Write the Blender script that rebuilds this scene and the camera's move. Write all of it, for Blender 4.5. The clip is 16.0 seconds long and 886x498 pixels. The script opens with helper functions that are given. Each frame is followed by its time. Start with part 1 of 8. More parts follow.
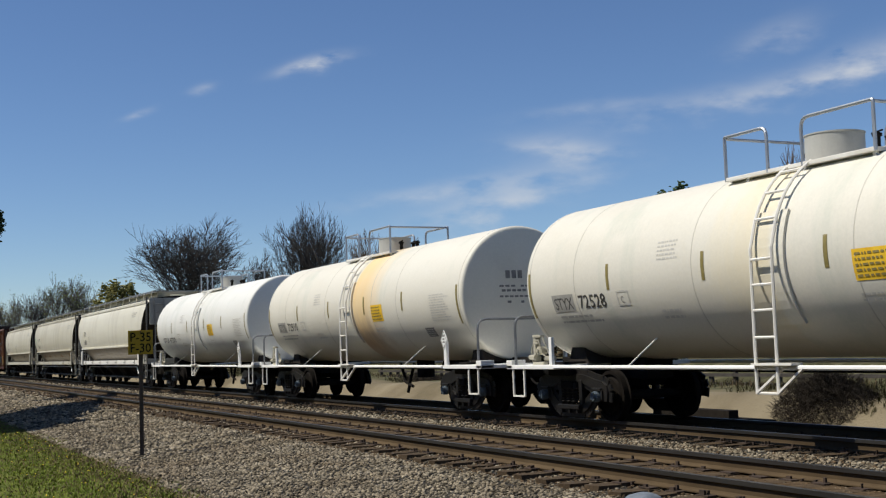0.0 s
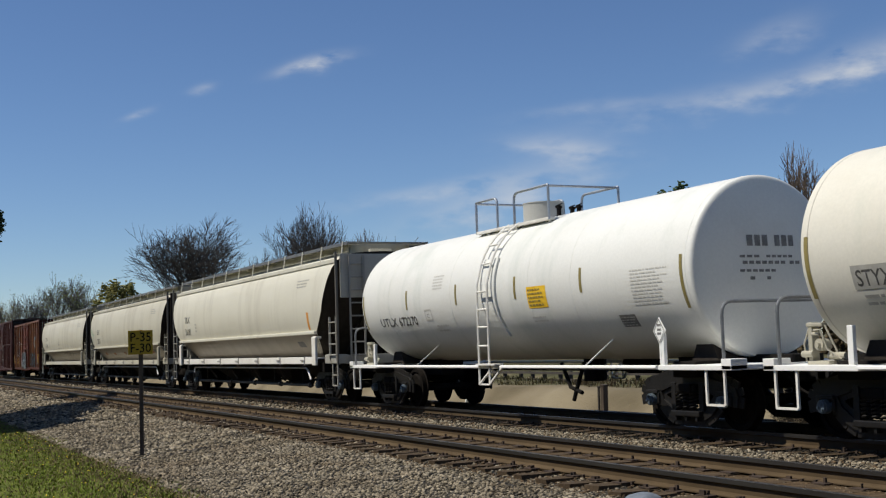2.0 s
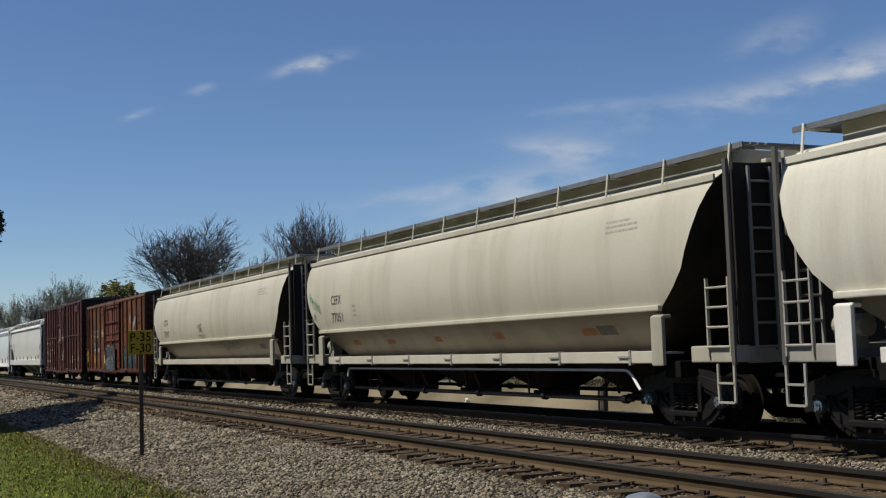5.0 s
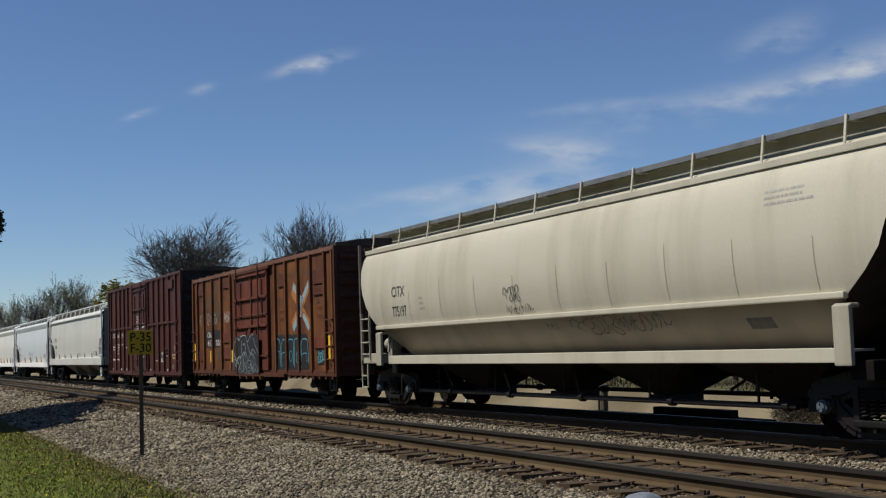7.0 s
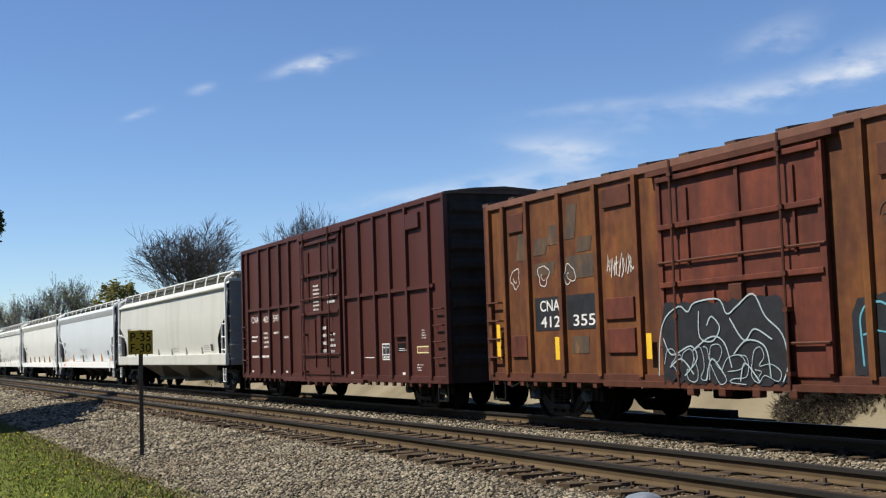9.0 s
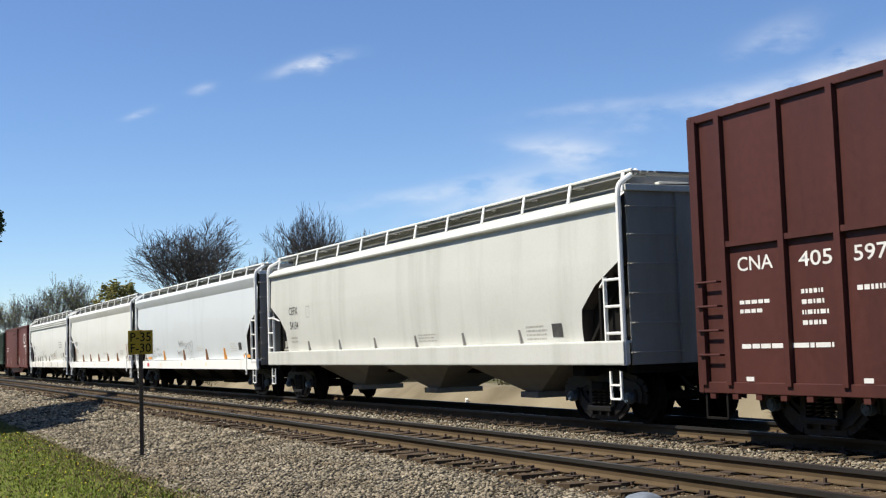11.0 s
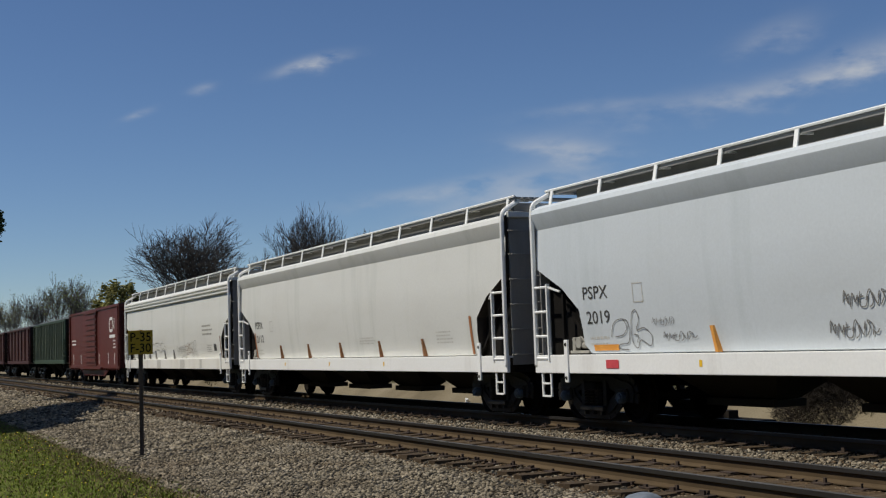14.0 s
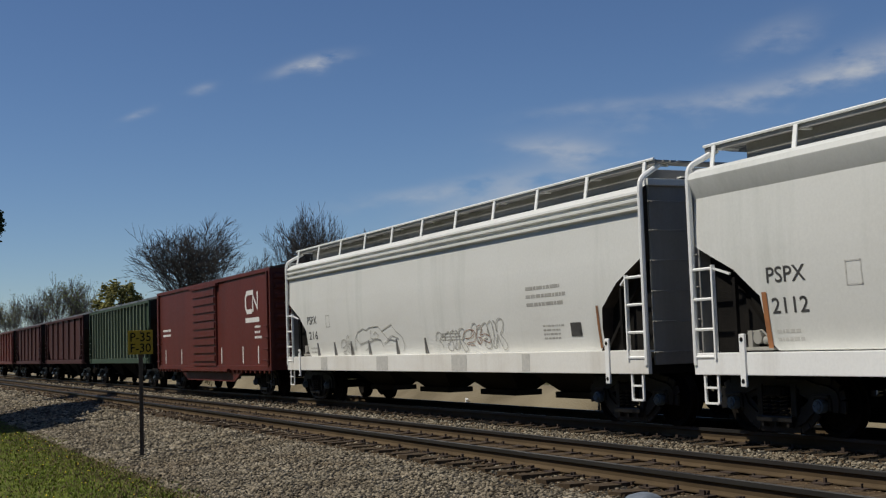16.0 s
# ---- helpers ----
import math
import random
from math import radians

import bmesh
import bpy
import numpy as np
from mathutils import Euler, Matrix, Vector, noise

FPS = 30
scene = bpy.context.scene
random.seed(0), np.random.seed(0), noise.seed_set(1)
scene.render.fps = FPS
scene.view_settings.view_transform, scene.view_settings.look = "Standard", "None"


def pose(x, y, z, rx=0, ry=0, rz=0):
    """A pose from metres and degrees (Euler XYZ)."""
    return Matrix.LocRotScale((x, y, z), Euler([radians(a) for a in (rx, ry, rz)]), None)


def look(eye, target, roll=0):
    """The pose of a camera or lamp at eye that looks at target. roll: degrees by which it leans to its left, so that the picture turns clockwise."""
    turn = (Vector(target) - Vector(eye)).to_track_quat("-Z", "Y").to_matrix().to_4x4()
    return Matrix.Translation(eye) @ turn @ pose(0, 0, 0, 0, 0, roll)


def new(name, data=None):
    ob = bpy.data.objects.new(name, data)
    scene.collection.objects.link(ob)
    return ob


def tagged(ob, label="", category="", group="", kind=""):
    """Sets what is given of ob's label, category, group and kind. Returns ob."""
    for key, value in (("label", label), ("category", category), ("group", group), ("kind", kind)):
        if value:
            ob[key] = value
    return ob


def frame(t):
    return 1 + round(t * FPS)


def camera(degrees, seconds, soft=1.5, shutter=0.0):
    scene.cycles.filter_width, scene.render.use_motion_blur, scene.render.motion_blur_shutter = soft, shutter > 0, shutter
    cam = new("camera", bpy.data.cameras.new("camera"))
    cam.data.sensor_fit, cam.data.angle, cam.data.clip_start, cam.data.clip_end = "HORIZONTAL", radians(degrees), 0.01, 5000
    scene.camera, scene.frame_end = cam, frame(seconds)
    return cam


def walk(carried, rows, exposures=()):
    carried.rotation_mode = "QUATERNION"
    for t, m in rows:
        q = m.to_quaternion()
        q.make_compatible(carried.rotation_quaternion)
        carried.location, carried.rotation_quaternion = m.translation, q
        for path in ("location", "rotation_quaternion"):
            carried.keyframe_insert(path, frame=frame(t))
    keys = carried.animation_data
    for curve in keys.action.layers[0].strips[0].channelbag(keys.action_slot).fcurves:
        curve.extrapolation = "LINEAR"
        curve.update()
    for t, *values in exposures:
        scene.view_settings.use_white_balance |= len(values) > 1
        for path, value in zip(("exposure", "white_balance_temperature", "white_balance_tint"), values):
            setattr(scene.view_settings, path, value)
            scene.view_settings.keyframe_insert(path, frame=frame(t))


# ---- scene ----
# Metres. X runs along the track, the way the train goes; z = 0 is the top of the rails; the train's track is y = 0.
cam = camera(40.21, 16.0, soft=1.25)
STAND = pose(0.0, -12.617, 1.4126, 94.566, 1.904, 64.452)
EXPOSURES = [(0.0, 0.03), (0.5, -0.06), (2.0, -0.02), (3.5, -0.02), (6.0, -0.1), (7.5, -0.05), (8.5, 0.28), (9.5, 0.63), (10.2, 0.72), (12.3, 0.13), (12.6, 0.02), (13.0, -0.23), (14.5, -0.33), (16.0, -0.37)]
walk(cam, [(0.0, STAND), (16.0, STAND)], EXPOSURES)

# ---- daylight ----
TO_SUN = Vector((-0.16, -0.53, 0.84)).normalized()
sun_data = bpy.data.lights.new("sun", "SUN")
sun_data.energy, sun_data.angle, sun_data.color = 5.0, radians(0.5), (1.0, 0.945, 0.835)
sun = new("sun", sun_data)
sun.matrix_world = look(TO_SUN * 60, (0, 0, 0))


def sky_world():
    """A clear spring sky with a few thin wisps of high cloud."""
    w = bpy.data.worlds.new("sky")
    scene.world = w
    w.use_nodes = True
    nt = w.node_tree
    n, l = nt.nodes, nt.links
    n.clear()

    def math_node(op, a, b=None):
        m = n.new("ShaderNodeMath")
        m.operation = op
        for i, v in enumerate((a, b)):
            if v is None:
                continue
            if isinstance(v, (int, float)):
                m.inputs[i].default_value = v
            else:
                l.new(v, m.inputs[i])
        return m.outputs[0]

    def dot(vec, d):
        m = n.new("ShaderNodeVectorMath")
        m.operation = "DOT_PRODUCT"
        l.new(vec, m.inputs[0])
        m.inputs[1].default_value = d
        return m.outputs["Value"]

    out, bg = n.new("ShaderNodeOutputWorld"), n.new("ShaderNodeBackground")
    sky = n.new("ShaderNodeTexSky")
    sky.sky_type, sky.sun_disc = "NISHITA", False
    sky.sun_elevation, sky.sun_rotation = math.asin(TO_SUN.z), math.atan2(TO_SUN.x, TO_SUN.y)
    sky.air_density, sky.dust_density, sky.ozone_density, sky.altitude = 1.0, 0.1, 6.0, 1200
    co = n.new("ShaderNodeTexCoord").outputs["Generated"]
    right = Vector((0.431, 0.902, 0.0))
    ahead = Vector((-0.902, 0.431, 0.0))
    # wisps: bearing and height (tangents), half length, half width, slope, strength
    wisps = [(-0.100, 0.240, 0.024, 0.0050, 0.19, 1.15), (-0.196, 0.221, 0.010, 0.0035, 0.3, 0.4),
             (-0.25, 0.200, 0.013, 0.0030, 0.35, 0.45), (0.108, 0.162, 0.040, 0.009, -0.12, 0.5),
             (0.05, 0.122, 0.075, 0.018, 0.33, 0.5), (-0.01, 0.128, 0.06, 0.006, 0.12, 0.35), (0.275, 0.205, 0.13, 0.010, 0.17, 0.42),
             (0.36, 0.228, 0.06, 0.013, 0.35, 0.5), (0.285, 0.25, 0.034, 0.012, 0.4, 0.32), (0.13, 0.195, 0.05, 0.005, 0.1, 0.25)]
    warp = n.new("ShaderNodeTexNoise")
    warp.inputs["Scale"].default_value, warp.inputs["Detail"].default_value = 26, 8
    mapping = n.new("ShaderNodeMapping")
    mapping.inputs["Scale"].default_value = (1.0, 1.0, 2.6)
    mapping.inputs["Rotation"].default_value = (0.25, 0.0, 0.0)
    l.new(co, mapping.inputs[0])
    l.new(mapping.outputs[0], warp.inputs["Vector"])
    fibre = math_node("SUBTRACT", warp.outputs["Fac"], 0.5)
    depth = math_node("MAXIMUM", dot(co, ahead), 0.05)
    u = math_node("DIVIDE", dot(co, right), depth)
    v = math_node("DIVIDE", dot(co, (0, 0, 1)), depth)
    total = None
    for bu, bv, a, b, slope, power in wisps:
        c, s = math.cos(slope), math.sin(slope)
        du, dv = math_node("SUBTRACT", u, bu), math_node("SUBTRACT", v, bv)
        p = math_node("ADD", math_node("MULTIPLY", du, c / a), math_node("MULTIPLY", dv, s / a))
        q = math_node("ADD", math_node("MULTIPLY", du, -s / b), math_node("MULTIPLY", dv, c / b))
        q = math_node("ADD", q, math_node("MULTIPLY", fibre, 3.0))
        r = math_node("ADD", math_node("MULTIPLY", p, p), math_node("MULTIPLY", q, q))
        g = math_node("POWER", 2.718, math_node("MULTIPLY", r, -1.0))
        g = math_node("MULTIPLY", g, math_node("ADD", math_node("MULTIPLY", fibre, 3.2 * power), power * 0.62))
        g = math_node("MAXIMUM", g, 0.0)
        total = g if total is None else math_node("ADD", total, g)
    total = math_node("MINIMUM", total, 0.8)
    mix = n.new("ShaderNodeMix")
    mix.data_type = "RGBA"
    l.new(total, mix.inputs[0])
    deep = n.new("ShaderNodeHueSaturation")
    deep.inputs["Saturation"].default_value, deep.inputs["Value"].default_value = 1.04, 1.17
    deep.inputs["Hue"].default_value = 0.504
    l.new(sky.outputs[0], deep.inputs["Color"])
    l.new(deep.outputs[0], mix.inputs[6])
    mix.inputs[7].default_value = (7.6, 7.9, 8.3, 1)
    l.new(mix.outputs[2], bg.inputs[0])
    bg.inputs[1].default_value = 0.082
    l.new(bg.outputs[0], out.inputs[0])


sky_world()


# ---- materials ----
def rgb(c):
    return (*c, 1.0)


def surface(name, stops, scale=3.0, stretch=(1, 1, 1), rough=0.6, metal=0.0, fine=40.0, bump=0.15, second=None, spec=0.4, random_tint=0.0, grit=(0.86, 1.12)):
    """A material whose colour runs through the stops by a broad noise, with a fine grain in colour and relief.
    second: (colour, amount, scale, stretch) lays stains of another colour over it."""
    m = bpy.data.materials.new(name)
    m.use_nodes = True
    nt = m.node_tree
    n, l = nt.nodes, nt.links
    bsdf = n["Principled BSDF"]
    co = n.new("ShaderNodeTexCoord").outputs["Object"]

    def noise_at(sc, st, detail=5.0):
        mp = n.new("ShaderNodeMapping")
        mp.inputs["Scale"].default_value = st
        l.new(co, mp.inputs[0])
        t = n.new("ShaderNodeTexNoise")
        t.inputs["Scale"].default_value, t.inputs["Detail"].default_value = sc, detail
        t.inputs["Roughness"].default_value = 0.62
        l.new(mp.outputs[0], t.inputs["Vector"])
        return t.outputs["Fac"]

    ramp = n.new("ShaderNodeValToRGB")
    el = ramp.color_ramp.elements
    while len(el) < len(stops):
        el.new(0.5)
    for e, (p, c) in zip(el, stops):
        e.position, e.color = p, rgb(c)
    l.new(noise_at(scale, stretch), ramp.inputs[0])
    col = ramp.outputs[0]
    if second:
        c2, amount, s2, st2 = second
        r2 = n.new("ShaderNodeMapRange")
        r2.inputs[1].default_value, r2.inputs[2].default_value = 0.60 - 0.35 * amount, 0.86
        l.new(noise_at(s2, st2, 8.0), r2.inputs[0])
        mx = n.new("ShaderNodeMix")
        mx.data_type = "RGBA"
        l.new(r2.outputs[0], mx.inputs[0])
        l.new(col, mx.inputs[6])
        mx.inputs[7].default_value = rgb(c2)
        col = mx.outputs[2]
    grain = noise_at(fine, (1, 1, 1), 4.0)
    gr = n.new("ShaderNodeMapRange")
    gr.inputs[3].default_value, gr.inputs[4].default_value = grit
    l.new(grain, gr.inputs[0])
    mul = n.new("ShaderNodeMix")
    mul.data_type, mul.blend_type = "RGBA", "MULTIPLY"
    mul.inputs[0].default_value = 1.0
    l.new(col, mul.inputs[6])
    l.new(gr.outputs[0], mul.inputs[7])
    col = mul.outputs[2]
    if random_tint:
        rnd = n.new("ShaderNodeNewGeometry").outputs["Random Per Island"]
        mr = n.new("ShaderNodeMapRange")
        mr.inputs[3].default_value, mr.inputs[4].default_value = 1 - random_tint, 1 + random_tint
        l.new(rnd, mr.inputs[0])
        m2 = n.new("ShaderNodeMix")
        m2.data_type, m2.blend_type = "RGBA", "MULTIPLY"
        m2.inputs[0].default_value = 1.0
        l.new(col, m2.inputs[6])
        l.new(mr.outputs[0], m2.inputs[7])
        col = m2.outputs[2]
    l.new(col, bsdf.inputs["Base Color"])
    rr = n.new("ShaderNodeMapRange")
    rr.inputs[3].default_value, rr.inputs[4].default_value = max(rough - 0.1, 0.05), min(rough + 0.12, 1)
    l.new(grain, rr.inputs[0])
    l.new(rr.outputs[0], bsdf.inputs["Roughness"])
    bsdf.inputs["Metallic"].default_value = metal
    bsdf.inputs["Specular IOR Level"].default_value = spec
    if bump:
        b = n.new("ShaderNodeBump")
        b.inputs["Strength"].default_value, b.inputs["Distance"].default_value = bump, 0.02
        l.new(grain, b.inputs["Height"])
        l.new(b.outputs[0], bsdf.inputs["Normal"])
    return m


def car_paint(name, base, dust, streak, amount=0.3, rough=0.5, fine=22, grit=(0.9, 1.08)):
    """Weathered enamel: base colour, broad dust, and thin vertical streaks of grime."""
    b, d = Vector(base), Vector(dust)
    return surface(name, [(0.3, base), (0.55, tuple(b.lerp(d, 0.35))), (0.8, tuple(d))], 0.7, (0.5, 1, 1.3), rough, 0, fine, 0.04,
                   (tuple(Vector(base).lerp(Vector(streak), 0.7)), amount, 0.9, (1.3, 1, 0.12)), 0.3, 0.0, grit)


def spill_on(m, x0, x1, power, top, foot):
    """Lays a product spill over a tank's paint: strongest at x0, fading out to x1, ragged, turning to rust near the belly."""
    nt = m.node_tree
    n, l = nt.nodes, nt.links
    bsdf = n["Principled BSDF"]
    col = bsdf.inputs["Base Color"].links[0].from_socket
    co = n.new("ShaderNodeTexCoord").outputs["Object"]
    sep = n.new("ShaderNodeSeparateXYZ")
    l.new(co, sep.inputs[0])

    def ranged(v, a, b):
        r = n.new("ShaderNodeMapRange")
        r.interpolation_type = "SMOOTHSTEP"
        r.inputs[1].default_value, r.inputs[2].default_value = a, b
        l.new(v, r.inputs[0])
        return r.outputs[0]

    def combine(op, a, b):
        q = n.new("ShaderNodeMath")
        q.operation = op
        for i, v in enumerate((a, b)):
            if isinstance(v, (int, float)):
                q.inputs[i].default_value = v
            else:
                l.new(v, q.inputs[i])
        return q.outputs[0]

    mp = n.new("ShaderNodeMapping")
    mp.inputs["Scale"].default_value = (1.6, 1.0, 0.35)
    l.new(co, mp.inputs[0])
    nz = n.new("ShaderNodeTexNoise")
    nz.inputs["Scale"].default_value, nz.inputs["Detail"].default_value, nz.inputs["Roughness"].default_value = 1.7, 8, 0.6
    l.new(mp.outputs[0], nz.inputs["Vector"])
    wav = combine("MULTIPLY", combine("SUBTRACT", nz.outputs["Fac"], 0.5), 1.5)
    across = combine("ADD", sep.outputs["X"], wav)
    lead = 0.12 if x1 > x0 else -0.12
    mask = combine("MULTIPLY", ranged(sep.outputs["X"], x0 - lead, x0), ranged(across, x1, x0 + (x1 - x0) * 0.2))
    mask = combine("MULTIPLY", mask, ranged(sep.outputs["Z"], 0.9, 1.6))
    streak = combine("ADD", combine("MULTIPLY", nz.outputs["Fac"], 0.9), 0.5)
    mask = combine("MINIMUM", combine("MULTIPLY", combine("MULTIPLY", mask, streak), power), 0.92)
    hue = n.new("ShaderNodeMix")
    hue.data_type = "RGBA"
    l.new(ranged(combine("ADD", sep.outputs["Z"], wav), 2.3, 1.35), hue.inputs[0])
    hue.inputs[6].default_value, hue.inputs[7].default_value = rgb(top), rgb(foot)
    mx = n.new("ShaderNodeMix")
    mx.data_type = "RGBA"
    l.new(mask, mx.inputs[0])
    l.new(col, mx.inputs[6])
    l.new(hue.outputs[2], mx.inputs[7])
    l.new(mx.outputs[2], bsdf.inputs["Base Color"])
    return m


M = {}


def materials():
    M["tank_cream"] = car_paint("tank_cream", (0.69, 0.665, 0.58), (0.62, 0.585, 0.49), (0.40, 0.46, 0.38), 0.12)
    M["tank_cream_faint_spill"] = spill_on(car_paint("tank_cream_faint_spill", (0.69, 0.665, 0.58), (0.62, 0.585, 0.49), (0.40, 0.46, 0.38), 0.12), 0.0, -1.7, 0.28, (0.76, 0.62, 0.32), (0.6, 0.47, 0.27))
    M["tank_cream_rusty_spill"] = spill_on(car_paint("tank_cream_rusty_spill", (0.69, 0.665, 0.58), (0.62, 0.585, 0.49), (0.40, 0.46, 0.38), 0.12), 0.42, 2.5, 0.9, (0.76, 0.55, 0.27), (0.32, 0.17, 0.07))
    M["tank_white"] = car_paint("tank_white", (0.72, 0.72, 0.68), (0.64, 0.63, 0.58), (0.40, 0.45, 0.39), 0.18)
    M["hopper_cream"] = car_paint("hopper_cream", (0.64, 0.615, 0.515), (0.56, 0.53, 0.43), (0.34, 0.30, 0.235), 0.22)
    M["hopper_tan"] = car_paint("hopper_tan", (0.525, 0.495, 0.40), (0.455, 0.42, 0.325), (0.27, 0.23, 0.165), 0.34)
    M["hopper_white"] = car_paint("hopper_white", (0.68, 0.68, 0.64), (0.61, 0.60, 0.555), (0.40, 0.42, 0.37), 0.16)
    M["hopper_pale_blue"] = car_paint("hopper_pale_blue", (0.59, 0.63, 0.655), (0.55, 0.58, 0.59), (0.40, 0.45, 0.45), 0.14)
    M["hopper_grey_white"] = car_paint("hopper_grey_white", (0.575, 0.575, 0.53), (0.50, 0.505, 0.46), (0.31, 0.31, 0.265), 0.28)
    M["sill_white"] = car_paint("sill_white", (0.80, 0.79, 0.74), (0.66, 0.62, 0.54), (0.4, 0.34, 0.26), 0.25)
    M["bright_white"] = car_paint("bright_white", (0.86, 0.86, 0.83), (0.8, 0.79, 0.75), (0.5, 0.46, 0.4), 0.1)
    M["end_grey"] = car_paint("end_grey", (0.30, 0.29, 0.27), (0.23, 0.215, 0.195), (0.11, 0.095, 0.08), 0.4)
    M["walk_steel"] = surface("walk_steel", [(0.3, (0.16, 0.17, 0.18)), (0.7, (0.26, 0.26, 0.26))], 4, (1, 1, 1), 0.55, 0.5)
    M["rail_blue_steel"] = surface("galvanised_pipe", [(0.3, (0.30, 0.33, 0.38)), (0.7, (0.42, 0.45, 0.48))], 6, (1, 1, 1), 0.45, 0.6)
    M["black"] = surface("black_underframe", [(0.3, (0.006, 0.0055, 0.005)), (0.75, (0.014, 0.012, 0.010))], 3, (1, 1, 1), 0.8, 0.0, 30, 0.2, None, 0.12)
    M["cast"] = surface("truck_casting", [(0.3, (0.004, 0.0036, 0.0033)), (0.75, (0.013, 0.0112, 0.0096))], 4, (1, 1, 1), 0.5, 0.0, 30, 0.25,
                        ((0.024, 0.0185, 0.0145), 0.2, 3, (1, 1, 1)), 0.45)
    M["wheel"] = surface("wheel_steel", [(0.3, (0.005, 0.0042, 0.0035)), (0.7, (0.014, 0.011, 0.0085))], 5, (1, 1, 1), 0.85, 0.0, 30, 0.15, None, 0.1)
    M["cap_blue"] = surface("bearing_cap", [(0.3, (0.10, 0.14, 0.18)), (0.7, (0.16, 0.19, 0.21))], 8, (1, 1, 1), 0.5, 0.4)
    M["box_orange"] = surface("boxcar_orange", [(0.28, (0.27, 0.105, 0.022)), (0.45, (0.205, 0.075, 0.02)), (0.58, (0.135, 0.045, 0.018)), (0.78, (0.07, 0.026, 0.014))], 1.5, (0.9, 1, 0.4), 0.65, 0, 6, 0.05,
                              ((0.04, 0.017, 0.011), 0.8, 1.8, (1.6, 1, 0.15)), 0.3, 0.0, (0.5, 1.35))
    M["box_orange_trim"] = car_paint("boxcar_orange_trim", (0.115, 0.038, 0.020), (0.078, 0.029, 0.017), (0.035, 0.016, 0.010), 0.6, 0.6, 7, (0.45, 1.35))
    M["box_red_door"] = surface("boxcar_red_door", [(0.28, (0.205, 0.052, 0.026)), (0.5, (0.15, 0.04, 0.022)), (0.75, (0.075, 0.024, 0.015))], 1.7, (0.9, 1, 0.5), 0.65, 0, 6, 0.05,
                                ((0.04, 0.015, 0.011), 0.7, 2.0, (1.5, 1, 0.2)), 0.3, 0.0, (0.55, 1.3))
    M["box_maroon"] = car_paint("boxcar_maroon", (0.083, 0.027, 0.021), (0.066, 0.022, 0.0175), (0.028, 0.011, 0.0095), 0.4, 0.5, 9, (0.7, 1.2))
    M["box_cnred"] = car_paint("boxcar_red", (0.125, 0.025, 0.017), (0.098, 0.023, 0.016), (0.038, 0.013, 0.010), 0.4, 0.5, 9, (0.7, 1.2))
    M["hopper_green"] = car_paint("hopper_green", (0.038, 0.062, 0.036), (0.055, 0.08, 0.052), (0.02, 0.03, 0.018), 0.4, 0.6)
    M["green_post"] = car_paint("pale_dusty_green", (0.19, 0.215, 0.15), (0.13, 0.16, 0.10), (0.06, 0.075, 0.045), 0.5, 0.6)
    M["hopper_rust"] = car_paint("hopper_rust", (0.065, 0.022, 0.018), (0.052, 0.019, 0.016), (0.026, 0.012, 0.010), 0.35, 0.6)
    M["roof_dark"] = surface("roof_dark", [(0.3, (0.05, 0.035, 0.03)), (0.7, (0.12, 0.075, 0.055))], 2, (1, 1, 1), 0.7, 0.0)
    M["yellow"] = surface("reflective_yellow", [(0.3, (0.72, 0.42, 0.02)), (0.7, (0.85, 0.55, 0.04))], 6, (1, 1, 1), 0.5, 0, 30, 0.03)
    M["pale_yellow"] = surface("pale_yellow_paint", [(0.3, (0.66, 0.55, 0.24)), (0.7, (0.74, 0.64, 0.36))], 6, (1, 1, 1), 0.5, 0, 30, 0.03)
    M["olive_strip"] = surface("faded_reflector", [(0.3, (0.19, 0.155, 0.05)), (0.7, (0.29, 0.235, 0.085))], 6, (1, 1, 1), 0.5, 0, 30, 0.03)
    M["orange_strip"] = surface("orange_reflector", [(0.3, (0.62, 0.25, 0.04)), (0.7, (0.7, 0.33, 0.07))], 6, (1, 1, 1), 0.5, 0, 30, 0.03)
    M["red_label"] = surface("red_label", [(0.3, (0.55, 0.06, 0.08)), (0.7, (0.65, 0.1, 0.1))], 6, (1, 1, 1), 0.5, 0, 30, 0.03)
    M["seam_dark"] = surface("rusty_weld_seam", [(0.3, (0.22, 0.19, 0.14)), (0.7, (0.38, 0.34, 0.26))], 3, (1, 1, 1), 0.7, 0, 30, 0.05)
    M["seam"] = surface("grimy_weld_seam", [(0.3, (0.46, 0.43, 0.37)), (0.7, (0.58, 0.55, 0.48))], 3, (1, 1, 1), 0.7, 0, 30, 0.05)
    M["worn_ink"] = surface("worn_lettering", [(0.3, (0.12, 0.115, 0.11)), (0.75, (0.26, 0.25, 0.23))], 9, (1, 1, 1), 0.6, 0, 30, 0.02)
    M["pale_ink"] = surface("pale_small_print", [(0.3, (0.46, 0.45, 0.41)), (0.75, (0.6, 0.58, 0.53))], 9, (1, 1, 1), 0.6, 0, 30, 0.02)
    M["worn_black"] = surface("worn_black_paint", [(0.35, (0.05, 0.04, 0.032)), (0.6, (0.10, 0.06, 0.032)), (0.8, (0.22, 0.10, 0.035))], 5, (1, 1, 0.5), 0.7, 0, 30, 0.02)
    M["faded_orange"] = surface("faded_orange_spray", [(0.3, (0.42, 0.17, 0.04)), (0.75, (0.34, 0.12, 0.035))], 4, (1, 1, 1), 0.7, 0, 20, 0.02)
    M["ink"] = surface("black_lettering", [(0.3, (0.03, 0.03, 0.03)), (0.75, (0.09, 0.085, 0.08))], 6, (1, 1, 1), 0.6, 0, 30, 0.02)
